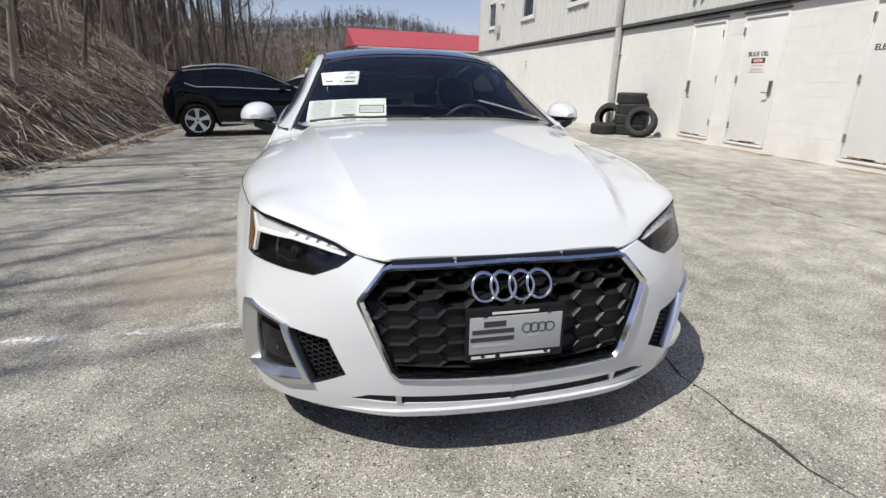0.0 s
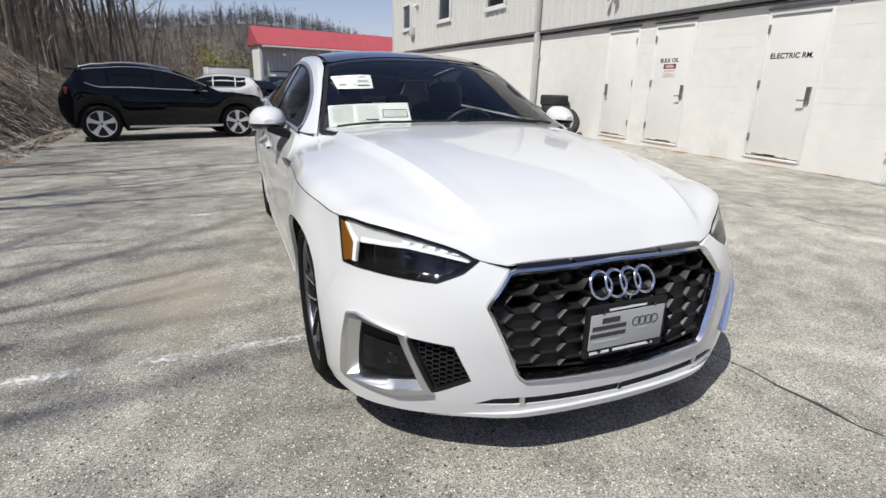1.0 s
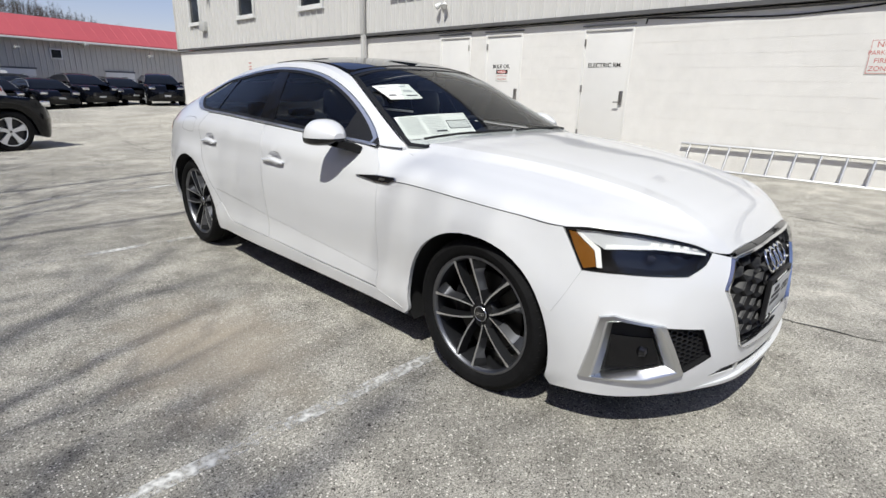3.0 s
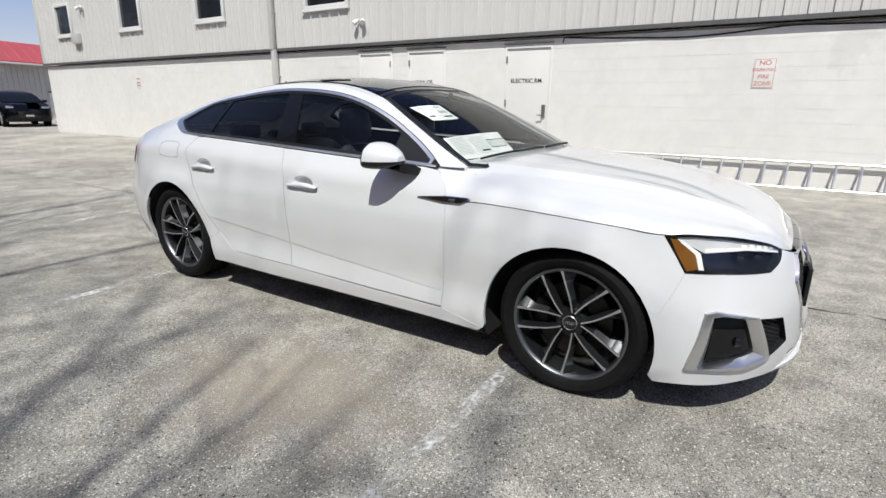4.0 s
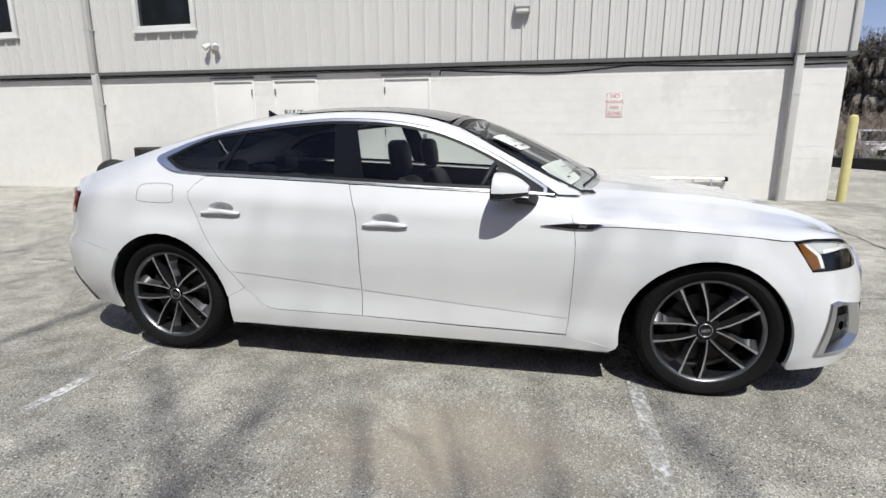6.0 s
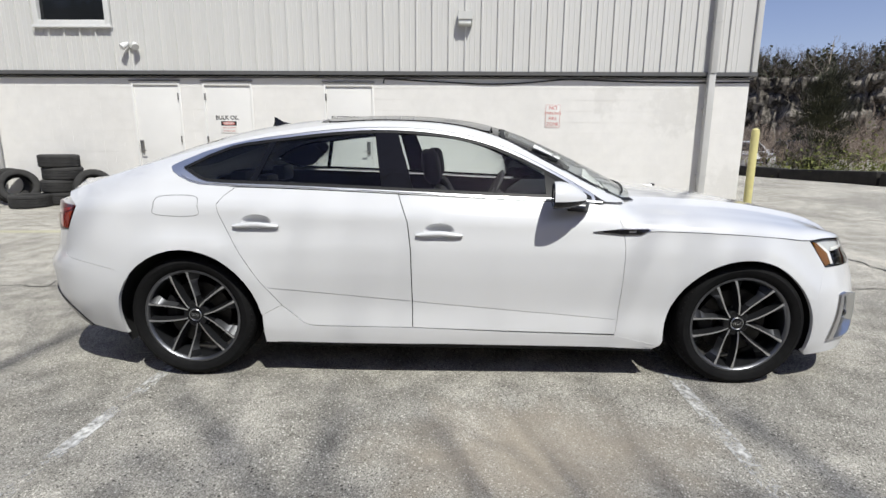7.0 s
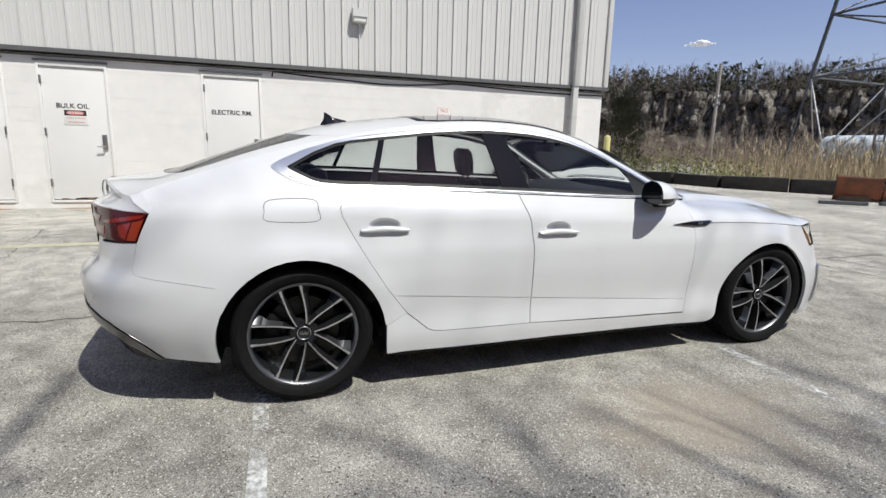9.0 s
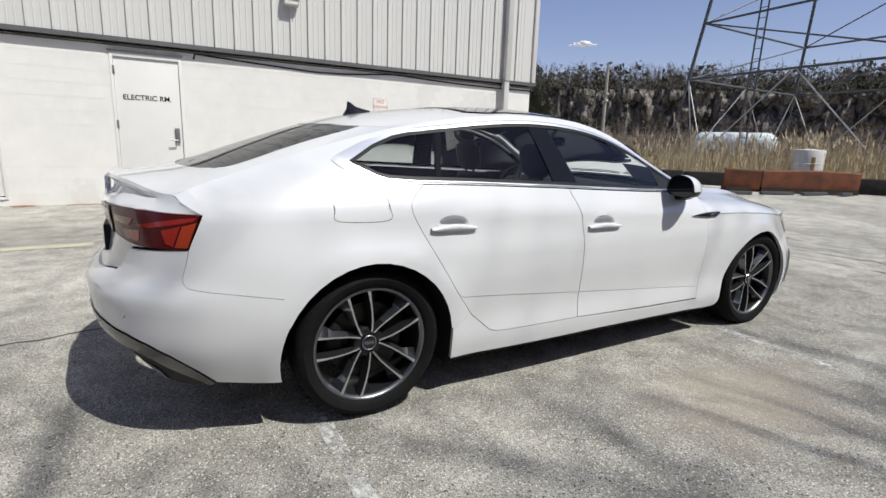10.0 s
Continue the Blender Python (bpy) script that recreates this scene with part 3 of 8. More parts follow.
def ribbon(name, pts, w, material, label, lift=0.004, cat="marking"):
    """A painted line laid on the ground."""
    g = Geo()
    pts = [Vector(p) for p in pts]
    dense_pts = []
    for a, b in zip(pts, pts[1:]):
        k = max(1, int((b - a).length / 0.25))
        dense_pts += [a.lerp(b, i / k) for i in range(k)]
    dense_pts.append(pts[-1])
    rows = []
    for i, p in enumerate(dense_pts):
        d = (dense_pts[min(i + 1, len(dense_pts) - 1)] - dense_pts[max(i - 1, 0)]).normalized()
        nrm = Vector((-d.y, d.x))
        rows.append([(q.x, q.y, ground_z(q.x, q.y) + lift) for q in (p + nrm * w * k for k in (-0.5, 0.5))])
    g.grid(rows, flip=True)
    return solid(name, g, material, label, cat, kind="structure")


ribbon("parking_line_1", [(-4.2, 2.46), (-0.35, 2.44), (0.4, 2.44)], 0.07, M["line"], "worn white parking line")
ribbon("parking_line_2", [(-4.2, 5.24), (-0.4, 5.18), (0.4, 5.17)], 0.07, M["line"], "worn white parking line")
ribbon("parking_line_3", [(-4.2, 7.75), (-0.15, 7.85), (0.8, 7.9)], 0.1, M["line"], "worn white parking line")
ribbon("parking_line_4", [(-4.2, 10.5), (0.4, 10.5)], 0.1, M["line"], "worn white parking line")
ribbon("parking_line_5", [(3.95, 10.2), (4.0, 6.3)], 0.16, M["yellow_line"], "faded yellow line on asphalt")

# dark tar seams and cracks
def crack(pts, w, seed):
    rn = random.Random(seed)
    out = []
    for a, b in zip(pts, pts[1:]):
        a, b = Vector(a), Vector(b)
        k = max(1, int((b - a).length / 0.12))
        nrm = Vector((-(b - a).y, (b - a).x)).normalized()
        out += [a.lerp(b, i / k) + nrm * rn.gauss(0, 0.024) for i in range(k)]
    g = Geo()
    rows = []
    for i, q in enumerate(out):
        d = (out[min(i + 1, len(out) - 1)] - out[max(i - 1, 0)]).normalized()
        nrm = Vector((-d.y, d.x)) * w * rn.uniform(0.12, 1.0)
        rows.append([(p_.x, p_.y, ground_z(p_.x, p_.y) + 0.003) for p_ in (q - nrm, q + nrm)])
    g.grid(rows, flip=True)
    return solid("crack", g, M["tar"], "dark tar-filled crack in the asphalt", "crack", kind="structure")


crack([(1.4, -2.5), (1.42, 0.9), (1.38, 1.6), (1.36, 5.5), (1.28, 6.6), (1.4, 7.6), (1.5, 12.8), (2.0, 19.9), (2.2, 26)], 0.011, 1)
crack([(4.2, 1.0), (4.3, 2.5), (4.3, 3.29), (4.27, 4.07), (4.4, 5.0), (4.46, 5.66), (4.5, 8.5), (4.3, 12)], 0.011, 2)
crack([(-1.5, -0.9), (0.5, -0.6), (2.1, -0.52), (4.5, -0.6), (7.3, -0.4)], 0.014, 3)
crack([(1.4, 7.2), (3.0, 7.6), (5.2, 7.9)], 0.008, 4)
crack([(-4.0, 12.0), (-1.0, 11.6), (1.5, 11.9)], 0.012, 5)
crack([(3.0, -6.0), (6.0, -5.2), (9.0, -6.1)], 0.02, 6)

# ---- the building ----
WX, CORNER, FAR, TRIM, TOP = 7.088, -1.75, 25.6, 2.48, 7.0
DOORS = [(8.872, 9.81, 2.385), (7.495, 8.445, 2.38), (5.182, 6.135, 2.368)]
g = Geo()
cuts = sorted(DOORS, key=lambda d: d[0])
lo = CORNER
for y0, y1, z1 in cuts:
    g.box(WX, WX + 0.2, lo, y0, -0.6, TRIM)
    g.box(WX, WX + 0.2, y0, y1, z1, TRIM)
    g.box(WX, WX + 0.2, y0, y1, -0.6, 0.2)
    lo = y1
g.box(WX, WX + 0.2, lo, FAR, -0.6, TRIM)
g.box(WX + 0.2, WX + 14, CORNER, CORNER + 0.2, -0.6, TRIM)
g.box(WX + 0.2, WX + 14, FAR - 0.2, FAR, -0.6, TRIM)
g.box(WX + 13.8, WX + 14, CORNER + 0.2, FAR - 0.2, -0.6, TRIM)
wall = solid("wall_block", g, M["mortar"], "cream painted concrete block wall", "wall", kind="structure", smooth=0)

# the blocks: near ones each a part of the wall, the rest of the courses joined
BW, BH, JT = 0.4, 0.2, 0.005
bmesh_block = mesh_of("block", Geo().box(-0.002, 0.0, JT / 2, BW - JT / 2, JT / 2, BH - JT / 2, 0.0008), M["block"], 0)
rest, made = Geo(), 0
for r in range(13):
    z0 = TRIM - 0.012 - (r + 1) * BH
    y = CORNER + (0.2 if r % 2 else 0.0) - 0.2
    while y < FAR:
        spans = [(max(y, CORNER), min(y + BW, FAR))]
        for d0, d1, dz in DOORS:
            if z0 < dz + 0.03 and z0 + BH > 0.23:
                cut_ = []
                for a, b in spans:
                    if b <= d0 or a >= d1:
                        cut_.append((a, b))
                    else:
                        cut_ += [(a, d0), (d1, b)]
                spans = [(a, b) for a, b in cut_ if b - a > 0.03]
        for a, b in spans:
            if abs(b - a - BW) < 1e-6 and made < 300 and y < 9.0:
                o = new("block", bmesh_block)
                o.parent = wall
                o.location = (WX, a, z0)
                made += 1
            elif b - a > 0.03:
                rest.box(WX - 0.002, WX, a + JT / 2, b - JT / 2, z0 + JT / 2, z0 + BH - JT / 2)
        y += BW
tagged(part("block_courses", rest, M["block"], wall, "", 0), kind="stuff")


def ribbed(length, pitch=0.2975):
    """Ribbed sheet: profile along the run, flat pans with raised ribs."""
    prof = [(-0.25, 0.0)]
    n = int(length / pitch)
    for i in range(n):
        y = i * pitch
        prof += [(y, 0.0), (y + 0.09, 0.0), (y + 0.094, -0.006), (y + 0.108, -0.006), (y + 0.112, 0.0), (y + 0.18, 0.0), (y + 0.184, -0.006), (y + 0.198, -0.006), (y + 0.202, 0.0), (y + 0.262, 0.0), (y + 0.272, -0.034), (y + 0.292, -0.034)]
    prof.append((length, 0.0))
    return prof


WINDOWS = [(10.02, 11.44, 3.36, 4.5), (14.43, 15.74, 3.37, 4.5), (18.51, 19.8, 3.39, 4.5), (22.95, 24.1, 3.42, 4.5)]
g = Geo()
prof = ribbed(FAR - CORNER - 0.19)
zs = [TRIM + 0.085, 3.36, 4.5, TOP]
for (a, da), (b, db) in zip(prof, prof[1:]):
    ya, yb = CORNER + 0.19 + a, CORNER + 0.19 + b
    for z0, z1 in zip(zs, zs[1:]):
        if z0 == 3.36 and any(w[0] - 0.02 < (ya + yb) / 2 < w[1] + 0.02 for w in WINDOWS):
            continue
        g.add([(WX - 0.05 + da, ya, z0), (WX - 0.05 + db, yb, z0), (WX - 0.05 + db, yb, z1), (WX - 0.05 + da, ya, z1)], [(0, 3, 2, 1)])
g.box(WX - 0.04, WX + 14, CORNER - 0.06, CORNER - 0.02, TRIM + 0.085, TOP)
g.box(WX - 0.04, WX + 14, FAR + 0.02, FAR + 0.06, TRIM + 0.085, TOP)
g.box(WX + 13.96, WX + 14, CORNER, FAR, TRIM + 0.085, TOP)
solid("wall_siding", g, M["siding"], "pale grey ribbed metal siding", "wall", kind="structure", smooth=20)
g = Geo().box(WX - 0.09, WX + 14, CORNER - 0.1, FAR + 0.1, TOP, TOP + 0.15)
solid("roof_deck", g, M["dark_fascia"], "flat roof edge of the building", "roof", kind="structure")
g = Geo()
g.box(WX - 0.1, WX - 0.001, CORNER - 0.08, FAR + 0.08, TRIM + 0.02, TRIM + 0.085)
g.box(WX - 0.03, WX - 0.001, CORNER - 0.04, FAR + 0.04, TRIM - 0.034, TRIM - 0.02)
g.box(WX - 0.001, WX + 14, CORNER - 0.08, CORNER - 0.001, TRIM + 0.02, TRIM + 0.085)
solid("trim", g, M["trim_metal"], "dark metal drip edge over the block wall", "trim", kind="structure", smooth=0)
for y, w in ((CORNER - 0.062, 0.1), (FAR - 0.04, 0.1)):
    solid("corner_trim", Geo().box(WX - 0.1, WX - 0.05, y, y + w, TRIM + 0.09, TOP, 0.008), M["siding"], "grey metal corner flashing", "trim", kind="structure")

for y0, y1, z1 in DOORS:
    hinge_low = y0 > 8.5
    d = thing("door", "white painted steel door, closed, with rust at its foot", "door", Matrix(), "doors in the block wall")
    fr = Geo()
    fr.box(WX - 0.012, WX + 0.16, y0, y0 + 0.04, 0.202, z1, 0.004)
    fr.box(WX - 0.012, WX + 0.16, y1 - 0.04, y1, 0.202, z1, 0.004)
    fr.box(WX - 0.012, WX + 0.16, y0 + 0.04, y1 - 0.04, z1 - 0.07, z1, 0.004)
    part("door_frame", fr, M["door"], d, "white steel frame")
    part("leaf", Geo().box(WX + 0.012, WX + 0.055, y0 + 0.043, y1 - 0.043, 0.25, z1 - 0.074, 0.004), M["door"], d)
    part("threshold", Geo().box(WX - 0.02, WX + 0.16, y0 + 0.04, y1 - 0.04, 0.202, 0.236, 0.004), M["door"], d)
    part("drip_cap", Geo().box(WX - 0.035, WX - 0.001, y0 - 0.02, y1 + 0.02, z1 + 0.002, z1 + 0.022, 0.003), M["trim_metal"], d, "dark drip cap")
    hy, ky = (y0 + 0.043, y1 - 0.105) if hinge_low else (y1 - 0.043, y0 + 0.115)
    for z in (0.518, 1.315, 2.108):
        part("hinge", Geo().box(WX - 0.02, WX + 0.014, hy - 0.014, hy + 0.014, z - 0.06, z + 0.06, 0.004), M["steel"], d)
    k = Geo().box(WX - 0.012, WX + 0.013, ky - 0.035, ky + 0.035, 1.05, 1.29, 0.006)
    k.tube([(WX - 0.012, ky, 1.1), (WX - 0.06, ky, 1.1), (WX - 0.065, ky + (0.1 if not hinge_low else -0.1), 1.1)], 0.011, 8)
    part("lever_handle", k, M["steel"], d, "worn steel lever lock")
    rs = Geo()
    rnd = random.Random(int(y0 * 10))
    for i in range(9):
        yy = y0 + 0.2 + rnd.random() * (y1 - y0 - 0.4)
        rs.box(WX + 0.009, WX + 0.0125, yy, yy + 0.05 + rnd.random() * 0.12, 0.254, 0.259 + rnd.random() * 0.02)
    part("rust", rs, M["rust"], d, "brown rust along the foot", 0)
    if y0 < 8.5:
        body, ctr, size = (("BULK OIL", 8.012, 0.105), ("ELECTRIC RM.", 5.675, 0.105))[y0 < 7]
        tt = text_part("lettering", body, size, pose(WX + 0.009, ctr, 1.72, 90, 0, -90), M["sign_black"], d, "black stencilled words " + body)
        tt.scale = (1.0 if y0 < 7 else 1.0, 1, 1)
    if 7 < y0 < 8.5:
        sg = part("danger_sign", Geo().box(WX + 0.006, WX + 0.0115, 7.82, 8.148, 1.43, 1.668, 0.001), M["sign_white"], d, "small danger sign for fuel storage")
        part("sign_band", Geo().box(WX + 0.004, WX + 0.0062, 7.835, 8.133, 1.575, 1.657, 0.001), M["sign_black"], sg)
        el = Geo()
        ring = [(WX + 0.0035, 7.984 + 0.125 * math.cos(a), 1.616 + 0.033 * math.sin(a)) for a in np.linspace(0, 2 * math.pi, 24, endpoint=False)]
        el.add(ring, [tuple(range(24))[::-1]])
        part("sign_oval", el, M["sign_red"], sg)
        text_part("sign_word", "DANGER", 0.048, pose(WX + 0.003, 7.984, 1.616, 90, 0, -90), M["sign_white"], sg, "", 0.0004)
        text_part("sign_word", "FUEL STORAGE", 0.036, pose(WX + 0.0055, 7.984, 1.535, 90, 0, -90), M["sign_red"], sg, "", 0.0004)
        text_part("sign_word", "NO SMOKING", 0.036, pose(WX + 0.0055, 7.984, 1.472, 90, 0, -90), M["sign_red"], sg, "", 0.0004)

for i, (y0, y1, z0, z1) in enumerate(WINDOWS):
    w = thing("window_%d" % (i + 1), "dark window in a white vinyl frame", "window", Matrix(), kind="structure")
    f = Geo()
    for a in ((y0, y0 + 0.09, z0, z1), (y1 - 0.09, y1, z0, z1), (y0 + 0.09, y1 - 0.09, z0, z0 + 0.09), (y0 + 0.09, y1 - 0.09, z1 - 0.09, z1)):
        f.box(WX - 0.11, WX + 0.02, a[0], a[1], a[2], a[3], 0.006)
    part("window_frame", f, M["white_frame"], w)
    part("pane", Geo().box(WX - 0.03, WX - 0.02, y0 + 0.09, y1 - 0.09, z0 + 0.09, z1 - 0.09), M["dark_glass"], w)
    part("window_sill", Geo().box(WX - 0.13, WX - 0.05, y0 - 0.03, y1 + 0.03, z0 - 0.045, z0, 0.005), M["white_frame"], w)

for y, label in ((-0.99, "painted metal downpipe on the wall"), (12.52, "painted metal downpipe on the wall")):
    p = thing("downpipe", label, "downpipe", Matrix(), "downpipes")
    part("upper_pipe", Geo().box(WX - 0.2, WX - 0.09, y - 0.055, y + 0.055, TRIM + 0.06, TOP, 0.012), M["downpipe"], p)
    part("lower_pipe", Geo().box(WX - 0.18, WX - 0.07, y - 0.06, y + 0.06, 0.0 if y > 0 else 0.05, TRIM + 0.06, 0.012), M["downpipe"], p)
    for z in (0.7, 1.9, 3.4, 5.2):
        part("strap", Geo().box(WX - 0.185 if z < TRIM else WX - 0.205, WX - (0.001 if z < TRIM else 0.05), y - 0.065, y + 0.065, z, z + 0.025), M["downpipe"], p)

# cable along the wall under the drip edge
g = Geo()
sag = spline([-1.74, -0.84, 0.0, 1.05, 1.6, 2.08, 2.5, 3.1, 3.6, 4.5, 4.97], [2.4, 2.389, 2.396, 2.425, 2.44, 2.4, 2.368, 2.352, 2.373, 2.417, 2.444])
pts = [(WX - 0.012, 5.0, 2.36), (WX - 0.012, 4.985, 2.43)] + [(WX - 0.012, y, sag(y)) for y in np.linspace(4.97, -1.74, 44)]
g.tube(pts, 0.012, 6)
solid("wall_cable", g, M["satin_black"], "black cable clipped along the block wall", "cable")

fs = thing("faded_sign", "small faded sign with worn print on the block wall", "sign", Matrix())
part("board", Geo().box(WX - 0.008, WX - 0.003, 19.1, 19.36, 1.62, 2.04, 0.001), M["sign_white"], fs)
for z in (1.72, 1.8, 1.92):
    part("print_bar", Geo().box(WX - 0.0095, WX - 0.0078, 19.13, 19.33, z, z + 0.035), M["sign_red"], fs)

sg = thing("fire_zone_sign", "faded white and red no parking sign on the block wall", "sign", Matrix())
part("board", Geo().box(WX - 0.008, WX - 0.003, 1.676, 1.966, 1.568, 1.998, 0.001), M["sign_white"], sg)
fr = Geo()
for a in ((1.686, 1.692, 1.578, 1.988), (1.95, 1.956, 1.578, 1.988), (1.692, 1.95, 1.578, 1.584), (1.692, 1.95, 1.982, 1.988)):
    fr.box(WX - 0.0095, WX - 0.0078, *a)
part("border", fr, M["sign_red"], sg)
for i, (wd, sz) in enumerate((("NO", 0.1), ("PARKING", 0.072), ("FIRE", 0.082), ("ZONE", 0.082))):
    text_part("sign_word", wd, sz, pose(WX - 0.0085, 1.821, 1.93 - 0.098 * i, 90, 0, -90), M["sign_red"], sg, "", 0.0005)


def wall_lamp(y, z):
    l_ = thing("wall_lamp", "grey wall-pack lamp on the metal siding", "lamp", Matrix())
    g = Geo()
    g.grid([[(WX - 0.08, y - 0.13, z - 0.12), (WX - 0.08, y + 0.13, z - 0.12), (WX - 0.08, y + 0.13, z + 0.12), (WX - 0.08, y - 0.13, z + 0.12)], [(WX - 0.22, y - 0.125, z - 0.02), (WX - 0.22, y + 0.125, z - 0.02), (WX - 0.2, y + 0.125, z + 0.115), (WX - 0.2, y - 0.125, z + 0.115)]], closed=True)
    g.add([(WX - 0.22, y - 0.125, z - 0.02), (WX - 0.22, y + 0.125, z - 0.02), (WX - 0.2, y + 0.125, z + 0.115), (WX - 0.2, y - 0.125, z + 0.115)], [(0, 1, 2, 3)])
    part("housing", g, M["lamp_body"], l_, "", 30)
    part("lens", Geo().box(WX - 0.2, WX - 0.1, y - 0.11, y + 0.11, z - 0.1, z - 0.03, 0.01), M["lamp_lens"], l_, "frosted lens")


wall_lamp(3.49, 3.465)


def flood(y, z):
    """A pair of small floodlights on a round box."""
    l_ = thing("flood_light", "pair of small white floodlights on the siding", "lamp", Matrix(), "floodlights")
    part("mount", Geo().lathe([(0.05, WX - 0.05), (0.05, WX - 0.1), (0.0, WX - 0.11)], 14, "x", (0, y, z)), M["lamp_body"], l_)
    for s in (-1, 1):
        c = Vector((WX - 0.13, y + s * 0.08, z + 0.02))
        d = Vector((-0.6, s * 0.5, -0.55)).normalized()
        part("floodlight_head", Geo().tube([c - d * 0.04, c + d * 0.02, c + d * 0.1], [0.03, 0.05, 0.06], 12), M["white_frame"], l_)


flood(9.66, 3.0)
flood(22.1, 4.26)
part_box = thing("meter_box", "grey metal box beside the window", "box", Matrix())
part("body", Geo().box(WX - 0.2, WX - 0.06, 22.42, 22.88, 3.14, 3.47, 0.01), M["lamp_body"], part_box)

# ladder on its edge at the foot of the wall
ld = thing("ladder", "aluminium ladder lying on its edge against the wall", "ladder", Matrix())
la, lb = 4.1, -0.1
for z, x in ((0.5, WX - 0.06), (0.13, WX - 0.2)):
    part("rail", Geo().tube([(x, la, z), (x, lb, z + 0.01)], 0.022, 6), M["alu"], ld)
for i in range(14):
    y = la - 0.14 - i * 0.296
    part("rung", Geo().tube([(WX - 0.2, y + 0.02, 0.14), (WX - 0.06, y, 0.5)], 0.018, 8), M["alu"], ld)
for z, x in ((0.5, WX - 0.06), (0.13, WX - 0.2)):
    part("foot", Geo().box(x - 0.03, x + 0.03, lb - 0.05, lb, z - 0.035, z + 0.045, 0.006), M["satin_black"], ld)

# rust-brown dirt washed along the foot of the wall
def spill(x, y, rx, ry, seed):
    rn = random.Random(seed)
    ring = [(x + rx * rn.uniform(0.5, 1.1) * math.cos(a), y + ry * rn.uniform(0.6, 1.1) * math.sin(a)) for a in np.linspace(0, 2 * math.pi, 22, endpoint=False)]
    g = Geo().add([(min(a, WX - 0.006), b, ground_z(a, b) + 0.0035) for a, b in ring], [tuple(range(22))])
    solid("rust_stain", g, M["rust"], "rust-brown dirt on the asphalt by the wall", "stain", "stains by the wall", kind="structure")


for i, (y, rx, ry) in enumerate(((7.34, 0.14, 0.16), (6.6, 0.06, 0.3), (7.95, 0.08, 0.35), (9.3, 0.09, 0.4), (5.65, 0.06, 0.35), (4.7, 0.05, 0.2))):
    spill(WX - 0.06, y, rx, ry, i)

# ---- the white five-door coupe ----
# its own axes: x ahead from the front axle, y to its left, z up
CAR = pose(0.5, 2.153, -0.004, 0.6, 0.05, -90)
HUB, REAR = 0.329, -2.824
PLAN = [(0.868, 0.0), (0.864, 0.12), (0.852, 0.26), (0.833, 0.37), (0.797, 0.48), (0.742, 0.59), (0.662, 0.7), (0.55, 0.803), (0.41, 0.862), (0.22, 0.895), (0.0, 0.908), (-0.35, 0.9), (-0.8, 0.898), (-1.3, 0.905), (-1.8, 0.908), (-2.3, 0.908), (-2.8, 0.914), (-3.1, 0.9), (-3.35, 0.86), (-3.52, 0.8), (-3.64, 0.715), (-3.74, 0.585), (-3.81, 0.42), (-3.85, 0.22), (-3.862, 0.0)]
_k = [0.0]
for _a, _b in zip(PLAN, PLAN[1:]):
    _k.append(_k[-1] + math.dist(_a, _b))
_px, _py = spline(_k, [p[0] for p in PLAN]), spline(_k, [p[1] for p in PLAN])
SMAX = _k[-1]
SS = np.linspace(0, SMAX, 600)
SX, SY = np.array([_px(s) for s in SS]), np.array([_py(s) for s in SS])
FRONT_N, REAR_N = int(np.argmin(abs(SX - 0.2))), int(np.argmin(abs(SX + 3.2)))


def sx(x):
    """Run along the outline at a place along the car's length."""
    return float(np.interp(-x, -SX, SS))


def sf(y):
    return float(np.interp(y, SY[:FRONT_N], SS[:FRONT_N]))


def sr(y):
    return float(np.interp(-y, -SY[REAR_N:], SS[REAR_N:]))


# how far the skin lies inside the outline, by height, at stations along it
ZK = [0.16, 0.27, 0.4, 0.5, 0.6, 0.65, 0.7, 0.8, 0.9, 1.04]
STATIONS = [
    (sf(0.0), (0.02, 0, 0, 0.008, 0.035, 0.066, 0.105, 0.2, 0.3, 0.4)),
    (sf(0.42), (0.02, 0, 0, 0.008, 0.032, 0.057, 0.09, 0.165, 0.245, 0.335)),
    (sx(0.55), (0.022, 0.006, 0, 0.012, 0.04, 0.051, 0.07, 0.1, 0.16, 0.22)),
    (sx(0.33), (0.032, 0.016, 0.006, 0.012, 0.035, 0.0475, 0.06, 0.085, 0.12, 0.16)),
    (sx(0.0), (0.06, 0.035, 0.015, 0.004, 0, 0.006, 0.012, 0.035, 0.06, 0.09)),
    (sx(-0.55), (0.04, 0.02, 0.027, 0.018, 0.01, 0.01, 0.01, 0.03, 0.04, 0.05)),
    (sx(-1.2), (0.038, 0.015, 0.02, 0.012, 0.004, 0.0035, 0.003, 0.018, 0.028, 0.04)),
    (sx(-2.1), (0.038, 0.015, 0.02, 0.012, 0.003, 0.003, 0.003, 0.02, 0.03, 0.045)),
    (sx(-2.8), (0.075, 0.045, 0.018, 0.004, 0, 0.004, 0.008, 0.034, 0.05, 0.075)),
    (sx(-3.3), (0.09, 0.05, 0.012, 0, 0.002, 0.0085, 0.015, 0.035, 0.06, 0.09)),
    (sx(-3.6), (0.12, 0.065, 0.01, 0, 0, 0.026, 0.036, 0.05, 0.07, 0.12)),
    (sr(0.45), (0.2, 0.11, 0.015, 0, 0.003, 0.05, 0.062, 0.075, 0.07, 0.09)),
    (sr(0.0), (0.22, 0.12, 0.015, 0, 0.004, 0.056, 0.07, 0.085, 0.075, 0.085)),
]
ZZ = np.linspace(0.1, 1.3, 121)
_cols = [spline([s for s, _ in STATIONS], [r[i] for _, r in STATIONS]) for i in range(len(ZK))]
